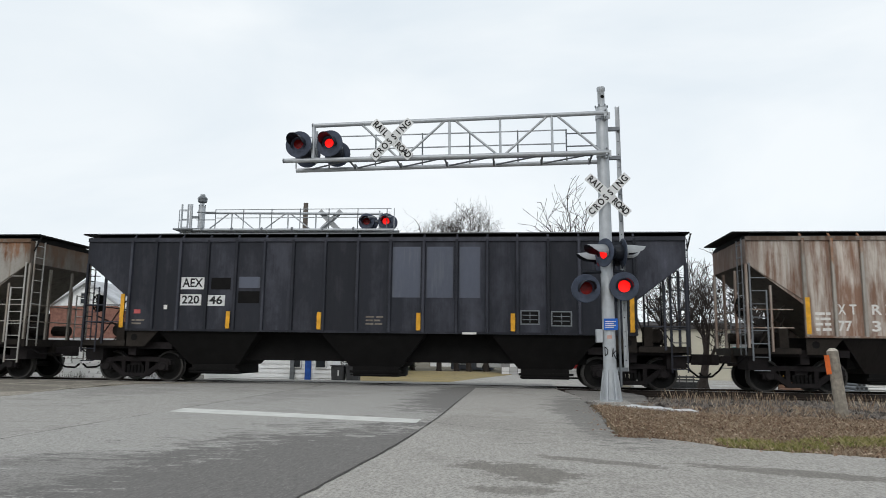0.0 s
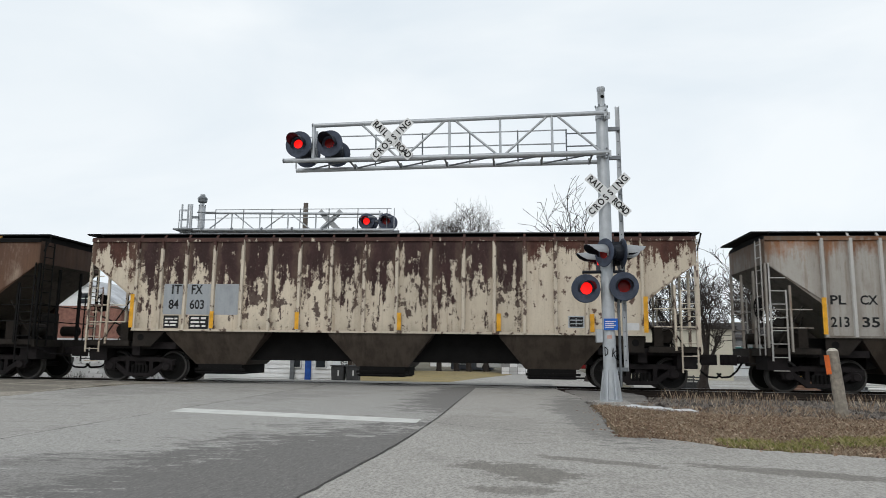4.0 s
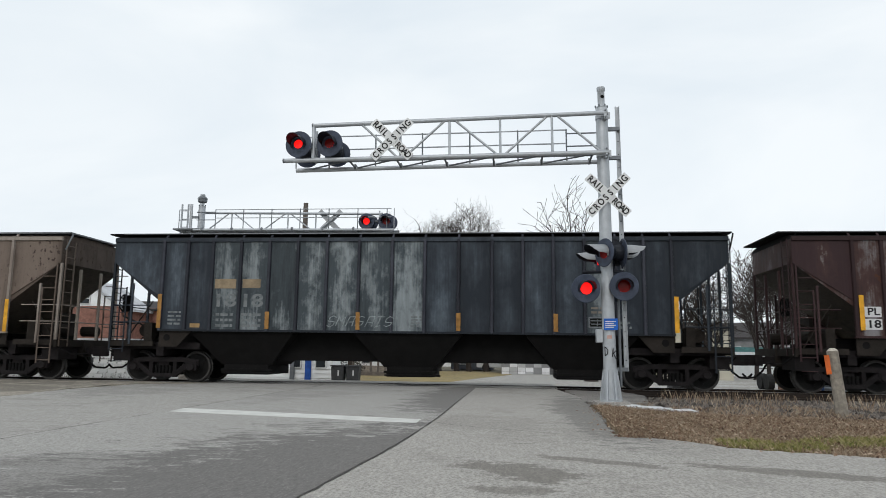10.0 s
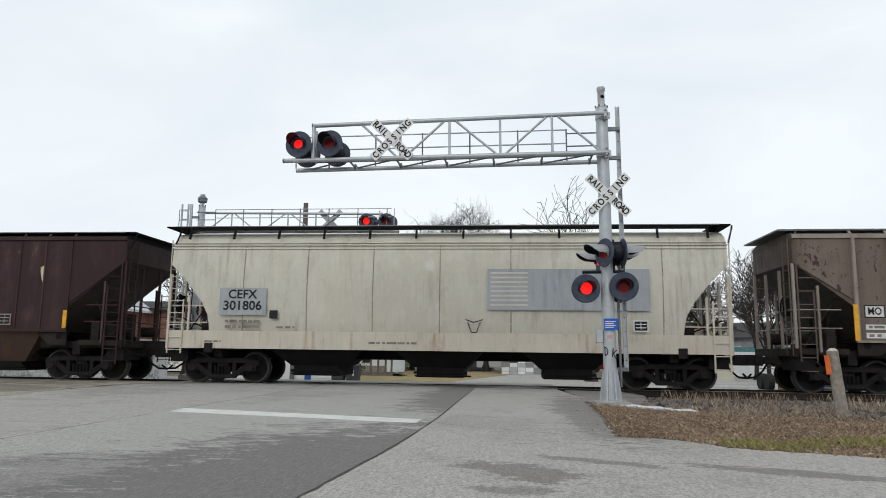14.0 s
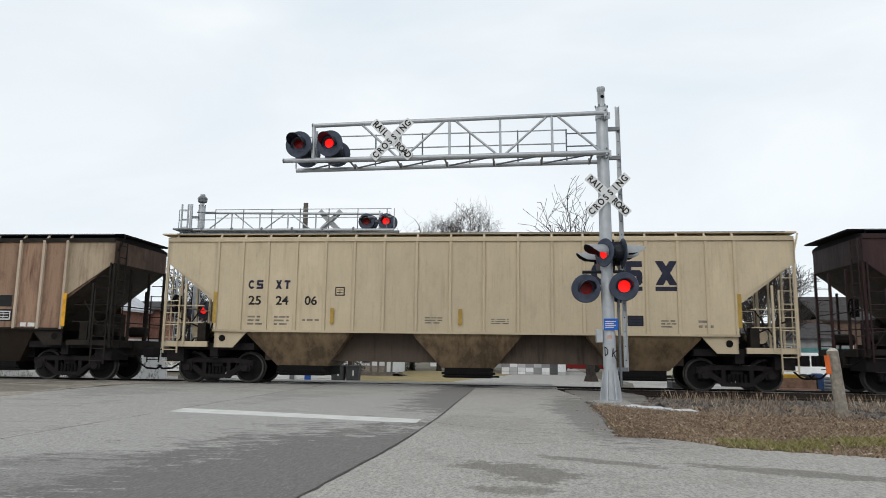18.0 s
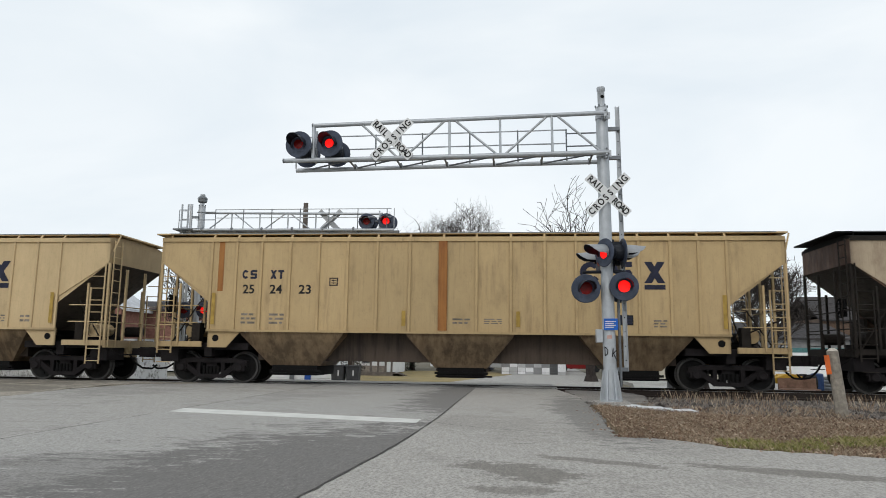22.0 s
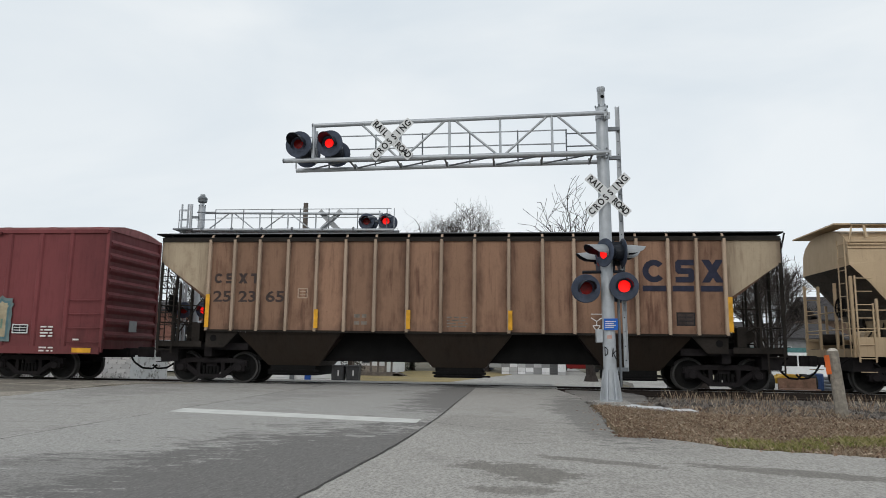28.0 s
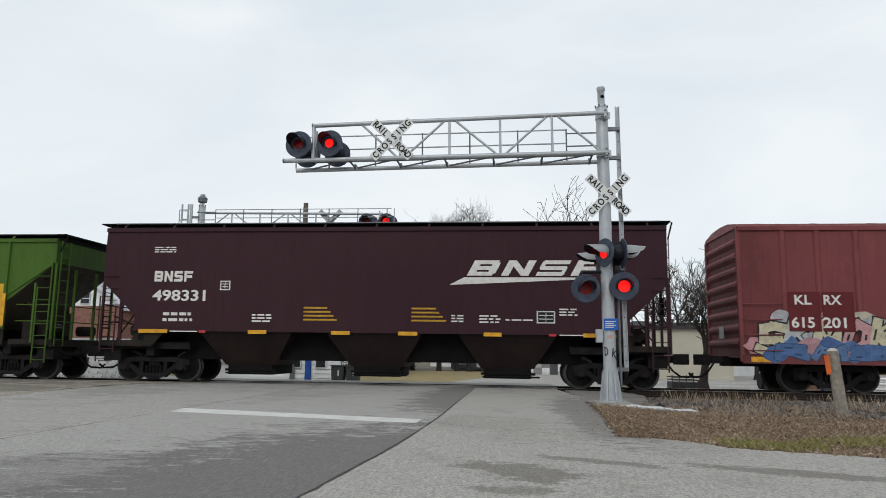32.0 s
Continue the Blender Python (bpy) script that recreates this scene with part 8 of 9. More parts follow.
    boards(c, [(-5.2, -5.0, 1.47, 1.54), (5.0, 5.2, 1.47, 1.54)], tag_mat((0.5, 0.05, 0.06)), -HALF - 0.054)

    c = hopper("leaf green covered hopper with a yellow patch", -346.2, -328.24, P["green"], low_paint=P["bay_grey"])
    boards(c, [(6.75, 7.36, 1.6, 2.9)], P["yellow"])
    refl(c, (), (7.43,))


train()


# ---- beyond the track ----
M_SIDING = plain("white_siding", (0.84, 0.85, 0.85, 1), 0.6, 0, 0.07, 2)
WB = Mat("whitewashed_block", 0.85)
M_WBRICK = WB.done(WB.mix(WB.ramp(WB.noise(2.6, (0.8, 1, 1), 8, 0.74), 0.52, 0.62), WB.mix(WB.rnd, (0.66, 0.665, 0.66, 1), (0.84, 0.84, 0.83, 1)), (0.26, 0.25, 0.235, 1)), WB.noise(18), 0.4, 0.01)
M_BRICK = plain("dull_red_brick", (0.25, 0.125, 0.098, 1), 0.85, 0, 0.3, 5)
M_BRICK2 = plain("dark_tower_brick", (0.15, 0.075, 0.06, 1), 0.85, 0, 0.3, 5)
M_ROOFD = plain("dark_shingle_roof", (0.055, 0.05, 0.05, 1), 0.9, 0, 0.3, 3)
M_ROOFSNOW = plain("snow_dusted_roof", (0.52, 0.53, 0.55, 1), 0.9, 0, 0.25, 1)
M_GLASS = plain("dark_window_glass", (0.03, 0.035, 0.04, 1), 0.15, 0, 0.2, 2)
M_TRIM = plain("white_trim", (0.62, 0.62, 0.61, 1), 0.6, 0, 0.08, 3)
M_DOME = plain("green_copper", (0.12, 0.22, 0.19, 1), 0.6, 0, 0.2, 3)
M_TAN = plain("beige_render", (0.50, 0.47, 0.385, 1), 0.8, 0, 0.08, 1)
M_GREYW = plain("grey_boarding", (0.26, 0.26, 0.26, 1), 0.8, 0, 0.2, 2)
M_WOODP = plain("grey_weathered_pole", (0.14, 0.12, 0.105, 1), 0.9, 0, 0.3, 5)
M_YEL = plain("machine_yellow", (0.42, 0.25, 0.03, 1), 0.6, 0, 0.2, 4)
M_RUBBER = plain("tyre_rubber", (0.022, 0.022, 0.022, 1), 0.85, 0, 0.3, 6)
M_BIN = plain("dark_grey_bin", (0.055, 0.056, 0.058, 1), 0.6, 0, 0.3, 5)
M_BARK = plain("grey_brown_bark", (0.040, 0.033, 0.030, 1), 0.95, 0, 0.35, 7)
M_TWIG = plain("grey_twigs", (0.050, 0.042, 0.038, 1), 0.95, 0, 0.3, 5)
BASE = -0.56


def window(parent, x, y, z, w, h, facing=-1):
    fr = boxpart("window", (x - w / 2, x + w / 2, y - 0.05, y + 0.02, z, z + h), M_TRIM, parent, "white framed window")
    boxpart("pane", (x - w / 2 + 0.06, x + w / 2 - 0.06, y - 0.06, y - 0.051, z + 0.06, z + h / 2 - 0.03), M_GLASS, fr)
    boxpart("pane", (x - w / 2 + 0.06, x + w / 2 - 0.06, y - 0.06, y - 0.051, z + h / 2 + 0.03, z + h - 0.06), M_GLASS, fr)
    return fr


def gable_house(name, label, x0, x1, y0, y1, eave, ridge, wall, roof, along='x', category="house", windows=(), trim=True, z0=BASE):
    """A house with a pitched roof; along: the ridge's direction."""
    t = thing(name, label, category)
    boxpart("wall", (x0, x1, y0, y1, z0, eave), wall, t)
    bm = bmesh.new()
    if along == 'x':
        ym = (y0 + y1) / 2
        bm_prism(bm, [(y0 - 0.35, eave - 0.1), (ym, ridge), (y1 + 0.35, eave - 0.1), (y1 + 0.35, eave - 0.25), (ym, ridge - 0.2), (y0 - 0.35, eave - 0.25)], x0 - 0.3, x1 + 0.3, 'x')
        part("roof", bm, roof, t)
    else:
        xm = (x0 + x1) / 2
        bm_prism(bm, [(x0 - 0.35, eave - 0.15), (xm, ridge), (x1 + 0.35, eave - 0.15), (x1 + 0.35, eave - 0.32), (xm, ridge - 0.2), (x0 - 0.35, eave - 0.32)], y0 - 0.3, y1 + 0.3)
        part("roof", bm, roof, t)
        bm = bmesh.new()
        bm_prism(bm, [(x0, eave), (xm, ridge - 0.18), (x1, eave)], y0, y0 + 0.2)
        part("gable", bm, M_SIDING if trim else wall, t, "gable wall under the roof")
    for w in windows:
        window(t, *w)
    return t


def white_workshop():
    t = thing("white_workshop", "long low white workshop with siding and a notice board", "building")
    y = 34.0
    boxpart("wall", (-15.95, -8.78, y + 0.04, y + 3.2, BASE - 0.2, 2.25), M_SIDING, t)
    for k in range(12):
        bm = bmesh.new()
        z = BASE + 0.22 * k
        bm_prism(bm, [(y + 0.04, z), (y - 0.012, z), (y + 0.03, z + 0.215), (y + 0.04, z + 0.215)], -15.95, -8.78, 'x')
        part("siding_board", bm, M_SIDING, t)
    boxpart("roof", (-16.2, -8.6, y - 0.25, y + 3.4, 2.25, 2.38), M_ROOFSNOW, t)
    s = boxpart("notice_board", (-15.09, -12.74, y - 0.06, y - 0.02, 0.18, 0.72), M_TRIM, t, "white notice board with lettering")
    lettering("PLUMBING - HEATING", 0.17, -13.91, y - 0.063, 0.56, M_BLACK_INK, s)
    lettering("AIR CONDITIONING", 0.17, -13.91, y - 0.063, 0.33, M_BLACK_INK, s)
    boxpart("blue_door_post", (-10.14, -9.85, y - 0.10, y - 0.02, BASE, 2.2), plain("strong_blue_paint", (0.025, 0.09, 0.36, 1)), t, "strong blue painted post")
    boxpart("downpipe", (-10.88, -10.68, y - 0.14, y - 0.02, BASE, 2.25), M_STEEL_DARK, t, "grey downpipe")
    window(t, -9.37, y - 0.02, 0.12, 0.56, 0.9)
    window(t, -10.62, y - 0.02, 0.12, 0.56, 0.9)
    return t


def brick_rows(parent, x0, x1, y, z0, z1, mat, w=0.4, h=0.2, seed=1, gap=0.012):
    """Courses of separate blocks standing a little proud of the wall."""
    rng = random.Random(seed)
    bm = bmesh.new()
    bm_box(bm, gap, w - gap, -0.012, 0.0, gap, h - gap)
    me = mesh_of("block", bm, mat)
    rows = int((z1 - z0) / h)
    for r in range(rows):
        x = x0 - (w / 2 if r % 2 else 0)
        while x < x1 - w * 0.5:
            if x >= x0 - 0.01:
                part("block", me, None, parent, m=pose(x, y - rng.uniform(0, 0.006), z0 + r * h))
            x += w


def block_wall():
    t = thing("block_building", "low whitewashed block building with worn paint", "building")
    y = 30.0
    boxpart("wall", (-40.0, -16.9, y, y + 3.4, BASE - 0.2, 1.30), M_WBRICK, t)
    boxpart("roof", (-40.2, -16.7, y - 0.2, y + 3.5, 1.30, 1.40), M_ROOFSNOW, t)
    brick_rows(t, -25.5, -17.0, y, BASE, 0.75, M_WBRICK, 0.42, 0.21, 4)
    rng = random.Random(8)
    verts, faces = [], []
    for _ in range(1500):
        x = rng.uniform(-26, -16.9)
        h = rng.uniform(0.05, 0.38) * (1.2 if noise.noise((x * 0.8, 0, 0)) > 0 else 0.5)
        yy = y - rng.uniform(0.1, 0.9)
        k = len(verts)
        lean = rng.uniform(-0.1, 0.1)
        verts += [(x - 0.008, yy, BASE), (x + 0.008, yy, BASE), (x + lean, yy + lean, BASE + 0.12 + h)]
        faces.append((k, k + 1, k + 2))
    me = bpy.data.meshes.new("dead_weeds")
    me.from_pydata(verts, [], faces)
    me.materials.append(plain("dead_weed_stalks", (0.07, 0.065, 0.05, 1), 0.95))
    tagged(new("dead_weeds", me), "dark dead weeds along the foot of the white wall", "weeds", kind="stuff")


def limbs_mesh(name, pieces, material):
    """Tapered sticks (p0, p1, r0, r1, sides) as one mesh."""
    verts, faces = [], []
    for p0, p1, r0, r1, n in pieces:
        d = (p1 - p0).normalized()
        a = d.cross(Vector((0, 0, 1)) if abs(d.z) < 0.9 else Vector((1, 0, 0))).normalized()
        b = d.cross(a)
        k = len(verts)
        for p, r in ((p0, r0), (p1, r1)):
            for q in range(n):
                c, w = math.cos(q * math.tau / n) * r, math.sin(q * math.tau / n) * r
                verts.append((p.x + a.x * c + b.x * w, p.y + a.y * c + b.y * w, p.z + a.z * c + b.z * w))
        for q in range(n):
            faces.append((k + q, k + (q + 1) % n, k + n + (q + 1) % n, k + n + q))
    me = bpy.data.meshes.new(name)
    me.from_pydata(verts, [], faces)
    me.materials.append(material)
    return me


def tree(label, x, y, z, height, spread, seed, trunk_r, levels=5, lean=0.0, low=0.25, group="bare trees", fine=0.009, stem=0.52, rise=0.10, round_r=9.0, forks=(1, 1, 2)):
    """A bare winter tree: tapered trunk, limbs that fork and rise, and a crown of fine branches."""
    rng = random.Random(seed)
    t = thing("tree", label, "tree", group, m=pose(x, y, z))
    thick, thin = [], []

    def limb(p, d, length, r, level):
        n = 5 if level < 2 else (4 if level < 3 else 3)
        q = p
        dirn = d.copy()
        seg = length / n
        wild = 0.06 if level == 0 else (0.16 if level < 3 else 0.24)
        for k in range(n):
            r0 = r * (1 - 0.60 * k / n)
            r1 = r * (1 - 0.60 * (k + 1) / n)
            dirn = (dirn + Vector((rng.gauss(0, wild), rng.gauss(0, wild), rng.gauss(rise if level < 3 else 0.04, 0.08 if level < 3 else 0.18)))).normalized()
            e = q + dirn * seg
            if level > 0 and ((e.x / round_r) ** 2 + (e.y / round_r) ** 2 + ((e.z - 0.60 * height) / (0.40 * height)) ** 2 > rng.choice((0.75, 0.92, 1.02, 1.15, 1.32))):
                return
            (thick if level <= 1 else thin).append((q, e, max(r0, fine), max(r1, fine), 7 if level < 2 else (4 if level < 3 else 3)))
            if level < levels and (level > 0 or (k + 1) / n > low):
                m = 2 if level == 0 else rng.choice((1, 2, 2)) if level < 3 else rng.choice(forks)
                if level > 0 and k == 0:
                    m = 0 if level < 2 else 1
                for _ in range(m):
                    a = rng.uniform(0, math.tau)
                    side = Vector((math.cos(a), math.sin(a) * 0.8, rng.uniform(-0.2, 0.3)))
                    nd = (dirn * rng.uniform(0.6, 1.0) + side * spread * rng.uniform(0.6, 1.15)).normalized()
                    limb(e, nd, length * rng.uniform(0.46, 0.70), max(r1 * rng.uniform(0.45, 0.70), fine), level + 1)
            q = e

    limb(Vector((0, 0, 0)), Vector((lean, 0, 1)).normalized(), height * stem, trunk_r, 0)
    thick.append((Vector((0, 0, -0.1)), Vector((0, 0, 0.4)), trunk_r * 1.6, trunk_r * 1.02, 9))
    part("trunk", limbs_mesh("trunk", thick, M_BARK), None, t)
    part("crown", limbs_mesh("crown", thin, M_TWIG), None, t, "crown of fine bare branches")
    return t


def evergreen(x, y, z, height, r, seed):
    rng = random.Random(seed)
    t = thing("evergreen_tree", "dark green conifer between the houses", "tree", m=pose(x, y, z))
    bm = bmesh.new()
    bm_tube(bm, (0, 0, 0), (0, 0, height * 0.9), 0.14, 0.03, 7)
    part("trunk", bm, M_BARK, t)
    verts, faces = [], []
    for _ in range(11000):
        f = rng.random() ** 0.8
        a = rng.uniform(0, math.tau)
        rr = r * (1 - 0.85 * f ** 1.6) * math.sqrt(rng.uniform(0.15, 1)) * (0.85 + 0.55 * noise.noise((math.cos(a) * 1.6, math.sin(a) * 1.6, f * 5)))
        c = Vector((math.cos(a) * rr, math.sin(a) * rr, height * (0.06 + 0.94 * f) - 0.25 * rr))
        d = Vector((math.cos(a), math.sin(a), rng.uniform(-0.7, 0.2))).normalized() * rng.uniform(0.12, 0.30)
        s = Vector((-math.sin(a), math.cos(a), rng.uniform(-0.5, 0.5))) * rng.uniform(0.03, 0.07)
        k = len(verts)
        verts += [c - s, c + s, c + d]
        faces.append((k, k + 1, k + 2))
    me = bpy.data.meshes.new("crown")
    me.from_pydata(verts, [], faces)
    me.materials.append(plain("dark_needles", (0.022, 0.035, 0.020, 1), 0.9, 0, 0.4, 3))
    part("crown", me, None, t, "dense dark needles")


def pole(x, y, top, r=0.13, arms=1):
    t = thing("utility_pole", "weathered wooden utility pole with a crossarm", "utility pole", "utility poles", m=pose(x, y, BASE))
    bm = bmesh.new()
    bm_tube(bm, (0, 0, 0), (0, 0, top - BASE), r * 1.2, r * 0.8, 9)
    part("pole", bm, M_WOODP, t)
    for k in range(arms):
        z = top - BASE - 0.5 - 0.8 * k
        bm = bmesh.new()
        bm_box(bm, -1.1, 1.1, -0.06, 0.06, z - 0.06, z + 0.06)
        a = part("crossarm", bm, M_WOODP, t)
        for q in (-1.0, -0.5, 0.5, 1.0):
            bm = bmesh.new()
            bm_tube(bm, (q, 0, z + 0.06), (q, 0, z + 0.2), 0.04, n=6)
            part("insulator", bm, M_STEEL_DARK, a)


def wire(p0, p1, sag, r=0.014):
    p0, p1 = Vector(p0), Vector(p1)
    bm = bmesh.new()
    n = 14
    pts = [p0.lerp(p1, k / n) - Vector((0, 0, sag * 4 * (k / n) * (1 - k / n))) for k in range(n + 1)]
    for a, b in zip(pts, pts[1:]):
        bm_tube(bm, a, b, r, n=4, caps=False)
    tagged(new("power_line", mesh_of("power_line", bm, M_BLACK)), "thin black overhead wire", "cable", "overhead wires")


slab("leaf_lawn", [(-10.6, 38.0), (-3.9, 36.7), (-2.9, 40.4), (-2.1, 45.0), (-0.1, 53.6), (-2, 60), (-13, 60)], -0.8, -0.60, mat_soil("yellowed_lawn", (0.33, 0.255, 0.105, 1), (0.22, 0.18, 0.10, 1), (0.36, 0.29, 0.17, 1), 2.0),
     "yellowed winter lawn with fallen leaves", "lawn")
white_workshop()
block_wall()

# two bins by the workshop
bin_thing = thing("wheeled_bin", "dark grey square refuse bin beside the white workshop", "bin", "refuse bins", m=pose(-8.22, 33, -0.46))
bm = bmesh.new()
bm_prism(bm, [(-0.27, 0), (0.27, 0), (0.31, 0.72), (-0.31, 0.72)], -0.3, 0.3)
bmesh.ops.bevel(bm, geom=bm.edges[:], offset=0.03, segments=2, affect='EDGES')
part("tub", bm, M_BIN, bin_thing)
boxpart("lid", (-0.33, 0.33, -0.33, 0.33, 0.72, 0.78), M_BIN, bin_thing)
boxpart("sticker", (0.02, 0.08, -0.315, -0.30, 0.30, 0.55), M_TRIM, bin_thing)
copy_thing(bin_thing, pose(-7.52, 33.05, -0.46))


def shrub(label, x, y, z, h, r, seed):
    """A low dark bush of small leaves on thin stems."""
    rng = random.Random(seed)
    t = thing("shrub", label, "shrub", m=pose(x, y, z))
    sticks, verts, faces = [], [], []
    for _ in range(60):
        a, k = rng.uniform(0, math.tau), rng.uniform(0.3, 1.0)
        p = Vector((math.cos(a) * r * k, math.sin(a) * r * k * 0.6, h * rng.uniform(0.5, 1.05)))
        sticks.append((Vector((p.x * 0.2, p.y * 0.2, 0)), p, 0.008, 0.004, 4))
        for _ in range(14):
            c = p * rng.uniform(0.5, 1.0) + Vector((rng.gauss(0, 0.06), rng.gauss(0, 0.06), rng.gauss(0, 0.05)))
            d = Vector((rng.gauss(0, 1), rng.gauss(0, 1), rng.gauss(0, 1))).normalized() * 0.05
            e = Vector((rng.gauss(0, 1), rng.gauss(0, 1), rng.gauss(0, 1))).normalized() * 0.025
            n = len(verts)
            verts += [c - d, c + e, c + d, c - e]
            faces.append((n, n + 1, n + 2, n + 3))
    part("stems", limbs_mesh("stems", sticks, M_BARK), None, t)
    me = bpy.data.meshes.new("leaves")
    me.from_pydata(verts, [], faces)
    me.materials.append(plain("dark_dry_leaves", (0.035, 0.032, 0.024, 1), 0.9, 0, 0.4, 6))
    part("leaves", me, None, t, "small dark leaves")


shrub("dark half-bare shrub behind the refuse bins", -7.75, 33.75, -0.5, 1.0, 0.75, 4)

# brick house, church, tower and houses
g = gable_house("brick_house", "low red brick house with a snow-dusted roof", -33, -15.4, 48, 56, 3.85, 4.6, M_BRICK, M_ROOFD, windows=((-23.5, 47.98, 1.2, 1.1, 1.5), (-19.0, 47.98, 1.2, 1.1, 1.5)))
brick_rows(g, -24.2, -16.2, 48, 1.0, 3.8, M_BRICK, 0.52, 0.23, 9)
boxpart("base_course", (-33, -15.4, 47.9, 47.99, BASE, 1.45), M_WBRICK, g, "white painted base course")
gable_house("brick_wing", "brick wing with a white gable and a small dark window", -31.1, -26.0, 44.5, 48, 3.75, 5.5, M_BRICK, M_ROOFSNOW, 'y', windows=((-28.6, 44.48, 3.85, 0.7, 0.8),))
ch = gable_house("church", "weathered grey church with a dark roof and white porch gable", -18.4, -11.2, 55, 70, 3.6, 6.4, plain("weathered_brown_grey_boarding", (0.13, 0.105, 0.092, 1), 0.85, 0, 0.25, 2), M_ROOFD, 'y', "church",
                 windows=((-16.2, 54.98, 0.6, 1.0, 2.0), (-13.4, 54.98, 0.6, 1.0, 2.0)), trim=False)
bm = bmesh.new()
bm_prism(bm, [(-12.5, 1.3), (-11.9, 3.4), (-11.2, 1.3)], 54.4, 54.9)
part("porch_gable", bm, M_SIDING, ch, "narrow white porch gable")
bm = bmesh.new()
bm_prism(bm, [(-12.4, 1.45), (-12.3, 1.6), (-9.6, 1.0), (-9.6, 0.85)], 53.6, 54.4)
part("porch_roof", bm, M_TRIM, ch, "low white porch roof")
boxpart("porch_wall", (-12.3, -11.0, 54.45, 54.95, BASE - 0.2, 1.3), M_GREYW, ch)
boxpart("porch_post", (-9.8, -9.65, 53.9, 54.05, BASE - 0.2, 0.9), M_GREYW, ch)
bm = bmesh.new()
bm_box(bm, -14.86, -14.74, 54.8, 54.9, 6.5, 7.4)
bm_box(bm, -15.1, -14.5, 54.8, 54.9, 6.98, 7.10)
part("cross", bm, M_ROOFD, ch, "dark cross on the ridge")
tw = thing("bell_tower", "brick bell tower with a green copper dome", "tower")
boxpart("shaft", (-18.35, -15.55, 75, 78, BASE, 6.1), M_BRICK2, tw)
boxpart("shaft", (-18.05, -15.85, 75.2, 77.6, 6.1, 8.2), M_BRICK2, tw)
boxpart("shaft", (-17.80, -16.30, 75.4, 77.2, 8.2, 10.75), M_BRICK2, tw)
boxpart("cornice", (-17.95, -16.15, 75.25, 77.35, 10.75, 10.95), M_GREYW, tw)
for x in (-17.35, -16.95, -16.55):
    boxpart("louvre", (x - 0.11, x + 0.11, 75.14, 75.19, 6.5, 7.9), M_ROOFD, tw, "dark belfry opening")
bm = bmesh.new()
bm_disc(bm, (-17.05, 75.38, 8.75), (0, -1, 0), [(0, 0.34), (0.05, 0.34), (0.06, 0.26)], 18)
part("round_window", bm, M_GREYW, tw, "pale round window")
boxpart("band", (-18.5, -15.4, 74.85, 78.1, 5.9, 6.1), M_GREYW, tw)
bm = bmesh.new()
bm_box(bm, -17.08, -17.02, 76.2, 76.26, 11.7, 12.7)
bm_box(bm, -17.28, -16.82, 76.2, 76.26, 12.3, 12.37)
part("cross", bm, M_ROOFD, tw, "thin dark cross")
bm = bmesh.new()
bm_disc(bm, (-17.05, 76.23, 10.95), (0, 0, 1), [(0, 0.74), (0.35, 0.72), (0.62, 0.52), (0.80, 0.25), (0.86, 0.05)], 16)
part("dome", bm, M_DOME, tw, "green copper dome")
h1 = gable_house("clapboard_house", "white boarded house with a brown roof and a small porch", -13.4, -8.6, 47.5, 56, 1.9, 4.9, M_SIDING, plain("brown_shingle_roof", (0.085, 0.052, 0.045, 1), 0.9, 0, 0.3, 3),
                 windows=((-12.4, 47.46, 0.15, 0.8, 1.3), (-9.9, 47.46, 0.15, 0.7, 1.3)))
boxpart("base_course", (-13.42, -8.58, 47.38, 47.48, BASE - 0.2, 0.02), plain("tan_stone_base", (0.30, 0.26, 0.22, 1), 0.9, 0, 0.3, 8), h1, "tan stone base course")
boxpart("door", (-11.45, -10.75, 47.40, 47.46, -0.3, 1.5), plain("dark_brown_door", (0.06, 0.04, 0.03, 1)), h1, "dark brown door")
boxpart("porch_floor", (-11.9, -7.9, 46.2, 47.4, BASE - 0.2, -0.38), M_WOODP, h1)
for x in (-11.8, -10.6, -9.4, -8.9, -8.4, -8.0):
    boxpart("porch_post", (x - 0.06, x + 0.06, 46.3, 46.42, -0.38, 1.7), M_WOODP, h1)
boxpart("porch_roof", (-12.0, -7.8, 46.1, 47.5, 1.7, 1.85), M_ROOFD, h1)
for k in range(3):
    boxpart("step", (-8.0, -7.4 + 0.15 * k, 46.4, 47.2, BASE - 0.2, -0.42 - 0.06 * k), M_WOODP, h1)
gable_house("dark_cottage", "dark grey boarded cottage behind the street trees", -5.7, -1.9, 65, 72, 1.9, 3.6, plain("dark_slate_boarding", (0.055, 0.06, 0.07, 1), 0.85, 0, 0.25, 2), M_ROOFD,
                 windows=((-4.6, 64.98, -0.1, 1.0, 1.0),))
gable_house("white_cottage", "small white house with a dark roof", -9.6, -6.2, 82, 90, 2.8, 4.6, M_SIDING, M_ROOFD, windows=((-8.6, 81.98, -0.2, 1.0, 1.4), (-7.2, 81.98, -0.2, 1.0, 1.4)), z0=-0.9)

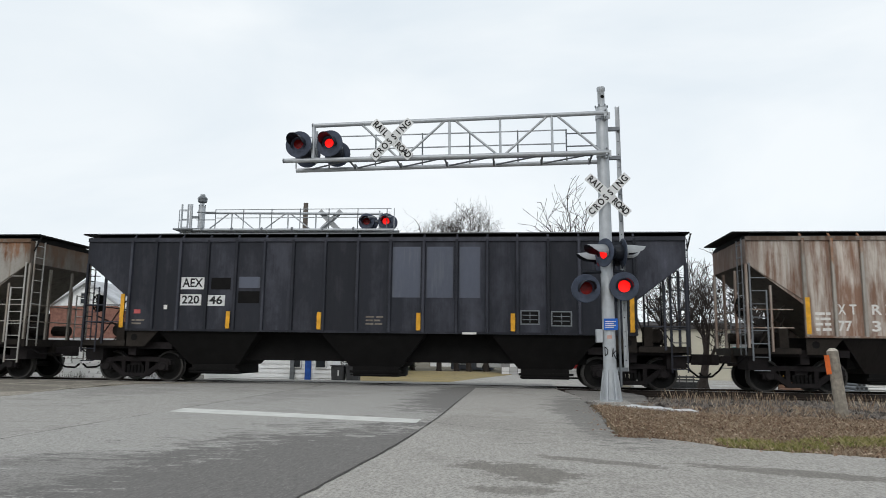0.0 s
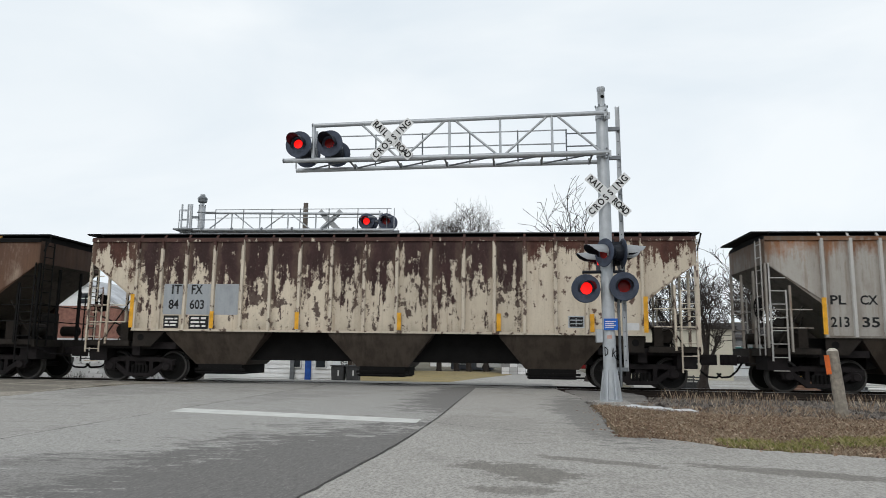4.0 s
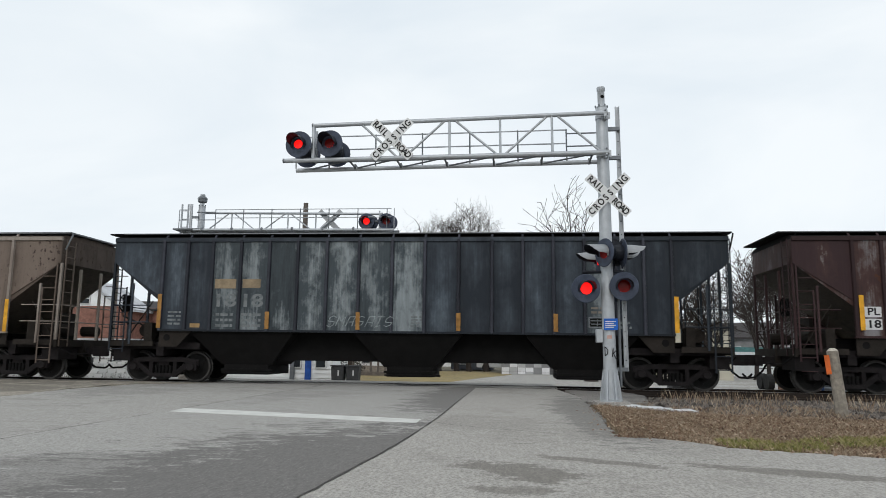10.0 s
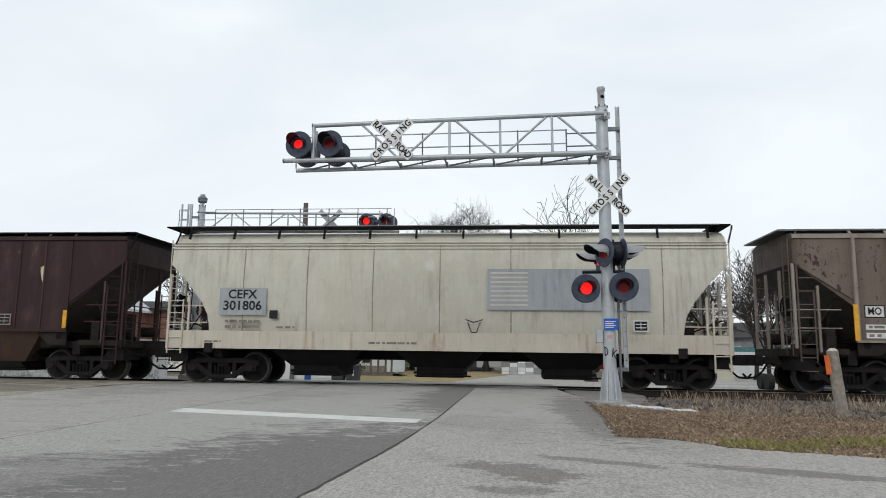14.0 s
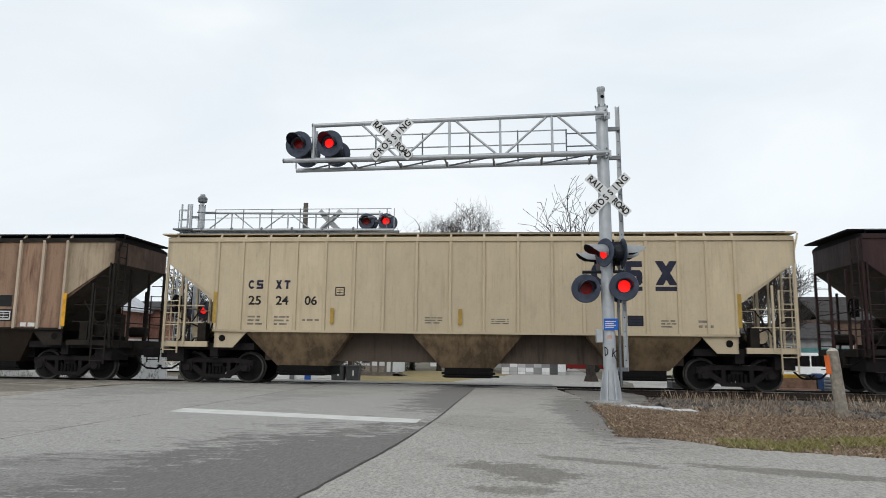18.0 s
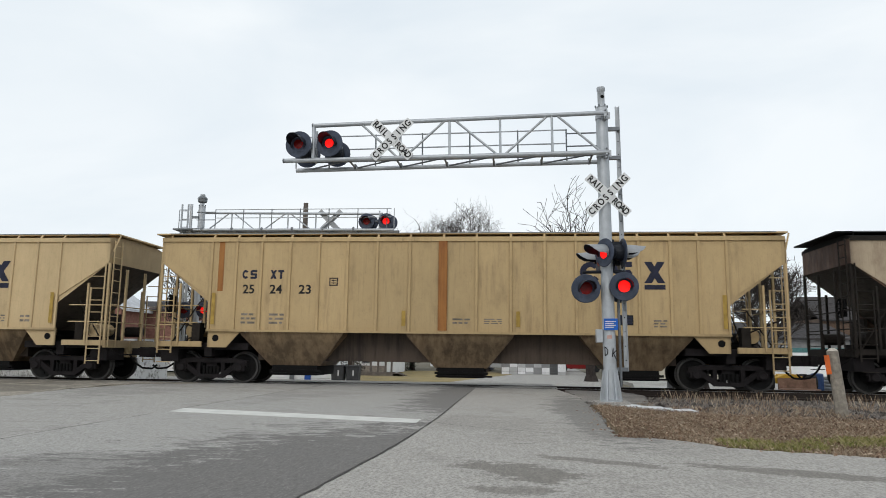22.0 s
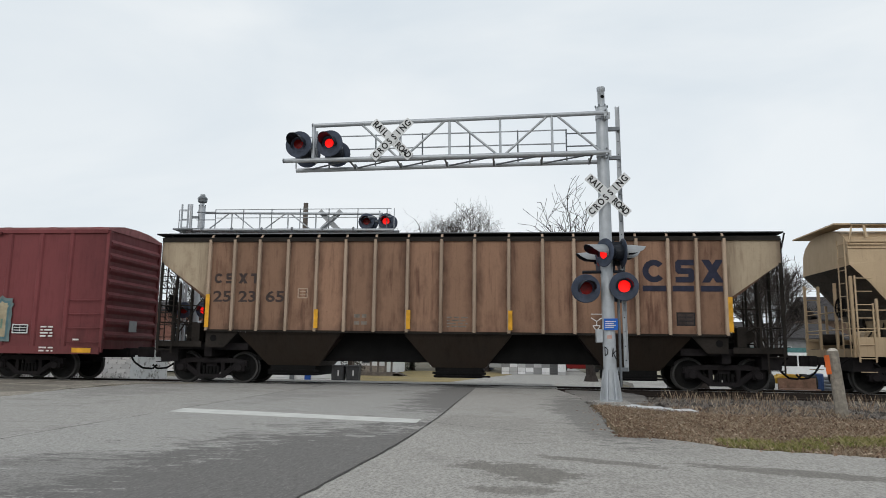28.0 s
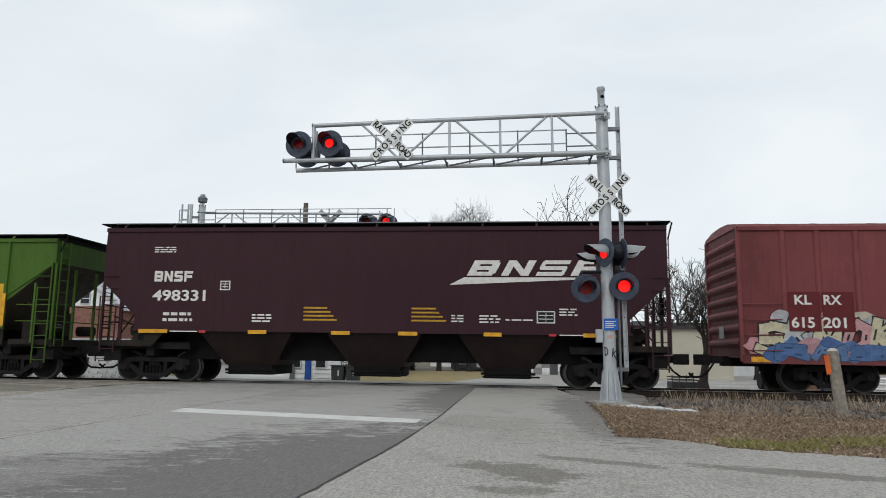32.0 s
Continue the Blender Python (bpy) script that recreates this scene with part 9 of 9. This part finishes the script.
# checkered block shed
ck = thing("patchwork_shed", "long low shed faced with grey and white blocks", "shed")
boxpart("wall", (-0.9, 3.95, 54.1, 60, -0.75, 0.92), M_GREYW, ck)
rng = random.Random(12)
cols = [plain("panel_grey", (v, v, v * 1.02, 1), 0.8, 0, 0.1, 2) for v in (0.10, 0.26, 0.48, 0.72, 0.82)]
for r in range(5):
    for k in range(8):
        boxpart("panel", (-0.86 + 0.6 * k, -0.29 + 0.6 * k, 54.02, 54.1, -0.72 + 0.325 * r, -0.41 + 0.325 * r), cols[rng.randrange(5)], ck)
boxpart("roof", (-1.1, 4.15, 53.7, 60.3, 0.92, 1.04), M_ROOFD, ck)

# beige store and grey sheds on the yard
st = thing("beige_store", "plain beige rendered store building", "building")
boxpart("wall", (7.2, 13.4, 45, 54, BASE - 0.1, 2.6), M_TAN, st)
boxpart("roof", (7.0, 13.6, 44.7, 54.2, 2.6, 2.8), M_ROOFD, st)
boxpart("red_door", (15.3, 15.7, 54.9, 55.0, BASE, 1.6), plain("dull_red_paint", (0.22, 0.03, 0.03, 1)), thing("sign_post", "dull red upright sign panel", "sign"))
sh = gable_house("grey_shed", "long grey shed with a snow-dusted roof", 9.2, 27, 60, 70, 2.6, 3.9, M_GREYW, M_ROOFD, windows=((12, 59.98, 0.8, 1.0, 1.0), (18, 59.98, 0.8, 1.0, 1.0), (22, 59.98, 0.8, 1.0, 1.0)))
boxpart("teal_band", (9.2, 27, 59.9, 59.98, 1.2, 1.7), plain("faded_teal", (0.10, 0.24, 0.24, 1)), sh)
boxpart("wall", (16.0, 24.0, 55, 58, BASE - 0.2, 1.3), M_SIDING, thing("white_shed", "low white shed in the yard", "shed"))
gable_house("brown_house", "dark brown house behind the yard", 27.5, 37, 66, 75, 4.4, 6.7, plain("brown_boarding", (0.13, 0.085, 0.06, 1)), M_ROOFD, windows=((29.5, 65.98, 1.2, 1.0, 1.5), (32.5, 65.98, 1.2, 1.0, 1.5)))

# crate, loader and pipes in the yard
cr = thing("wire_crate", "dark wire-mesh crate on the yard", "crate", m=pose(7.62, 33, -0.50))
for k in range(5):
    boxpart("slat", (-0.62, 0.62, -0.5, -0.46, 0.02 + 0.12 * k, 0.07 + 0.12 * k), M_BIN, cr)
    boxpart("slat", (-0.62, 0.62, 0.46, 0.5, 0.02 + 0.12 * k, 0.07 + 0.12 * k), M_BIN, cr)
for x in (-0.62, -0.3, 0.0, 0.3, 0.58):
    boxpart("upright", (x, x + 0.04, -0.52, -0.47, 0, 0.62), M_BIN, cr)
boxpart("floor_board", (-0.62, 0.62, -0.46, 0.46, 0.03, 0.30), M_BIN, cr)
ld = thing("yard_loader", "small yellow loader with a rusty front bucket", "loader", m=pose(12.4, 33.5, -0.50))
bm = bmesh.new()
bm_prism(bm, [(-0.75, 0.30), (0.55, 0.30), (0.55, 0.60), (0.15, 0.64), (0.10, 0.72), (-0.30, 0.72), (-0.75, 0.55)], -0.4, 0.5)
bmesh.ops.bevel(bm, geom=bm.edges[:], offset=0.03, segments=1, affect='EDGES')
part("body", bm, M_YEL, ld)
bm = bmesh.new()
bm_prism(bm, [(-1.25, 0.02), (-1.10, 0.0), (-0.72, 0.02), (-0.68, 0.50), (-0.74, 0.56), (-0.80, 0.12), (-1.20, 0.10)], -0.78, 0.82, 'x')
part("bucket", bm, plain("rusty_bucket", (0.17, 0.10, 0.07, 1), 0.8, 0, 0.35, 4), ld, "rusty front bucket")
for x in (-0.5, 0.35):
    bm = bmesh.new()
    bm_prism(bm, [(-0.70, 0.30), (-0.70, 0.42), (0.1, 0.72), (0.1, 0.60)], x - 0.05, x + 0.05, 'x')
    part("lift_arm", bm, M_YEL, ld)
for x in (-1.02, 0.80):
    for y in (-0.35, 0.55):
        bm = bmesh.new()
        bm_disc(bm, (x, y, 0.36), (1, 0, 0), [(-0.12, 0.18), (-0.13, 0.36), (0.13, 0.36), (0.12, 0.18)], 16)
        w = part("wheel", bm, M_RUBBER, ld)
        bm = bmesh.new()
        bm_disc(bm, (x, y, 0.36), (1, 0, 0), [(-0.10, 0.05), (-0.10, 0.17), (0.10, 0.17), (0.10, 0.05)], 12)
        part("wheel_rim", bm, M_STEEL_DARK, w)
bb = thing("plastic_drum", "blue plastic drum in the yard", "drum", m=pose(13.62, 33.6, -0.50))
bm = bmesh.new()
bm_disc(bm, (0, 0, 0), (0, 0, 1), [(0, 0.25), (0.04, 0.27), (0.25, 0.26), (0.5, 0.27), (0.72, 0.26), (0.76, 0.2)], 16)
part("shell", bm, plain("drum_blue", (0.03, 0.06, 0.15, 1)), bb)
for r in range(4):
    for k in range(4 - r):
        pt = thing("steel_pipe", "grey pipe in a small pyramid stack in the yard", "pipe", "stack of pipes", m=pose(14.05 + 0.17 * k + 0.085 * r, 31.0, -0.42 + 0.148 * r))
        bm = bmesh.new()
        bm_disc(bm, (0, 0, 0), (0, 1, 0), [(0, 0.055), (0, 0.083), (5, 0.083), (5, 0.055)], 14)
        part("pipe_wall", bm, M_STEEL_DARK, pt)
        bm = bmesh.new()
        bm_disc(bm, (0, -0.004, 0), (0, 1, 0), [(0, 0.052), (0.002, 0.052)], 14)
        part("bore", bm, M_BIN, pt, "dark open bore")
M_PIPE = plain("white_plastic", (0.80, 0.80, 0.79, 1), 0.4, 0, 0.05, 3)
rng = random.Random(31)
for r in range(5):
    for k in range(3):
        z = -0.44 + 0.115 * r
        a = 14.1 + rng.uniform(-0.25, 0.25)
        pt = thing("plastic_pipe", "long white plastic pipe lying in the yard", "pipe", "white pipes", m=pose(a, 34.6 + 0.12 * k + 0.06 * (r % 2), z))
        bm = bmesh.new()
        bm_tube(bm, (0, 0, 0), (5.6, 0, 0), 0.056, n=10)
        part("pipe_wall", bm, M_PIPE, pt)

# trees
for k, (x, y, h, r) in enumerate(((-3.7, 60, 15.3, 3.2), (-6.4, 61, 14.4, 2.5), (-2.3, 61, 14.4, 2.2), (-5.0, 63, 15.0, 2.8), (-8.7, 61, 14.9, 1.9), (-10.6, 64, 14.8, 1.8), (-12.2, 66, 15.6, 1.8))):
    tree("tall bare winter tree with a dense rounded crown behind the road", x, y, -0.85, h, 0.85, 61 + k, 0.24, 5 if k < 4 else 4, 0.0, 0.30, fine=0.0062, stem=0.60, rise=0.15, round_r=r, forks=(1, 2, 2))
tree("thick-limbed bare tree beside the beige store", 4.5, 42, -0.6, 12.4, 0.80, 44, 0.30, 3, 0.0, 0.30, fine=0.013, rise=0.10, round_r=4.6)
tree("slender bare tree beside the yard", 11.8, 52, -0.6, 8.4, 0.55, 29, 0.2, 4, fine=0.014)
tree("slender bare tree behind the yard", 15.4, 47, -0.6, 8.6, 0.6, 31, 0.16, 4, fine=0.014)
tree("slender bare tree behind the yard", 17.2, 50, -0.6, 8.2, 0.6, 37, 0.16, 4, fine=0.014)
tree("slender bare tree behind the yard", 20.5, 58, -0.6, 9.2, 0.6, 39, 0.2, 4, fine=0.014)
tree("small bare tree with a flared trunk by the block building", -15.1, 31.6, -0.46, 5.2, 0.6, 41, 0.22, 4)
tree("small bare tree beyond the far street", 6.0, 75, -0.7, 5.4, 0.75, 52, 0.12, 4, fine=0.012)
tree("small bare tree in the yard", 7.75, 30.2, -0.45, 4.6, 0.7, 43, 0.2, 4)
evergreen(-10.0, 60.0, -0.7, 7.6, 2.5, 3)

# poles and wires
pole(-11.2, 36.4, 8.9, 0.16, 0)
pole(1.3, 70, 6.1)
pole(3.75, 72, 5.9)
pole(-30, 72, 7.0)
pole(34, 72, 7.0)
for k, z in enumerate((4.9, 4.4, 3.9, 3.4)):
    wire((-30, 71 + 0.2 * k, z + 1.2), (1.3, 70, z), 0.5)
    wire((1.3, 70, z), (34, 72, z + 1.2), 0.5)


def brush():
    """Thin far woods and scrub along the horizon."""
    rng = random.Random(77)
    verts, faces = [], []
    for _ in range(5200):
        x, y = rng.uniform(-120, 160), rng.uniform(105, 150)
        h = rng.uniform(2.0, 7.0) * (0.7 + 0.5 * noise.noise((x * 0.05, 0, 1)))
        for _ in range(3):
            a, w = rng.gauss(0, 0.35), rng.uniform(0.02, 0.06)
            k = len(verts)
            verts += [(x - w, y, -1), (x + w, y, -1), (x + a * h, y + rng.uniform(-0.5, 0.5), h * rng.uniform(0.6, 1.1))]
            faces.append((k, k + 1, k + 2))
    me = bpy.data.meshes.new("far_woods")
    me.from_pydata(verts, [], faces)
    me.materials.append(plain("far_bare_woods", (0.14, 0.115, 0.10, 1), 0.95, 0, 0.3, 0.2))
    tagged(new("far_woods", me), "thin bare scrub and woods far beyond the town", "woods", kind="stuff")


brush()


def saloon(label, x, y, z, c, rz=0):
    t = thing("parked_car", label, "car", "cars in the street", m=pose(x, y, z, 0, 0, rz))
    bm = bmesh.new()
    bm_prism(bm, [(-2.2, 0.30), (2.2, 0.30), (2.25, 0.70), (1.9, 0.88), (1.15, 0.95), (0.55, 1.42), (-1.1, 1.45), (-1.75, 1.0), (-2.2, 0.92)], -0.85, 0.85)
    bmesh.ops.bevel(bm, geom=bm.edges[:], offset=0.06, segments=2, affect='EDGES')
    part("body", bm, plain("car_paint", c, 0.3, 0.3, 0.05, 3), t)
    for s in (-1, 1):
        bm = bmesh.new()
        bm_prism(bm, [(1.0, 0.96), (0.52, 1.34), (-1.05, 1.36), (-1.55, 1.0)], s * 0.86 - 0.01, s * 0.86 + 0.01)
        part("side_window", bm, M_GLASS, t)
        for q in (-1.4, 1.4):
            bm = bmesh.new()
            bm_disc(bm, (q, s * 0.78, 0.32), (0, 1, 0), [(-0.1, 0.2), (-0.1, 0.32), (0.1, 0.32), (0.1, 0.2)], 16)
            part("wheel", bm, M_RUBBER, t)
    return t


saloon("silver saloon car parked in the far street", -0.95, 62, -0.58, (0.50, 0.51, 0.52, 1))
saloon("dark red saloon car parked in the far street", 5.8, 64, -0.60, (0.22, 0.02, 0.02, 1))


# ---- what moves ----
RUN = [(0, 0.0), (0.5, 4.95), (1, 9.87), (2, 19.76), (3.5, 34.63), (5.5, 54.46), (6, 59.43), (7, 69.31), (8, 79.28), (9, 89.18), (9.1, 90.18), (9.4, 93.49),
       (10, 99.44), (11.5, 114.22), (12, 119.16), (13, 128.99), (14, 138.78), (14.5, 143.71), (16.5, 163.43), (18, 178.22), (19, 188.06), (20, 197.81),
       (21, 207.53), (22, 217.34), (23, 227.11), (24, 236.82), (24.5, 241.67), (27.5, 270.86), (28, 275.71), (29, 285.36), (30, 295.0), (31, 304.66), (32, 314.32)]
CYCLE, LEAD = 1.228, 0.060


def motions():
    times = [t for t, _ in RUN]
    way = [s for _, s in RUN]
    for car, place in CARS:
        walk(car, [(t, pose(place + s, TRACK_Y, 0)) for t, s in RUN])
    # wheels roll while their car is near the crossing
    for wheel, place, spot in WHEELSETS:
        ts = [k / 30 for k in range(0, 961, 2) if abs(place + np.interp(k / 30, times, way)) < 17.5]
        if not ts:
            continue
        rows = []
        for t in [0.0] * (ts[0] > 0) + ts + [32.0] * (ts[-1] < 32):
            q = min(max(t, ts[0]), ts[-1])
            angle = (np.interp(q, times, way) - np.interp(ts[0], times, way)) / 0.458
            rows.append((t, Matrix.Translation(spot) @ Matrix.Rotation(angle, 4, 'Y')))
        walk(wheel, rows)
    # the lamps turn their lit face forwards and away in turn
    for lamp, first in FLASHERS:
        rest = lamp.location.copy()
        rows, a = [], 0.0 if not first else 180.0
        rows.append((0.0, pose(*rest, 0, 0, a)))
        k = 0
        while LEAD + k * CYCLE / 2 < 31.8:
            t = LEAD + k * CYCLE / 2
            if t > 0.1:
                rows.append((t - 0.03, pose(*rest, 0, 0, a)))
            rows.append((t, pose(*rest, 0, 0, a)))
            rows.append((t + 1 / 90, pose(*rest, 0, 0, a + 60)))
            rows.append((t + 2 / 90, pose(*rest, 0, 0, a + 120)))
            a += 180
            rows.append((t + 1 / 30, pose(*rest, 0, 0, a)))
            rows.append((t + 1 / 30 + 0.03, pose(*rest, 0, 0, a)))
            k += 1
        rows.append((32.0, pose(*rest, 0, 0, a)))
        walk(lamp, rows)


motions()
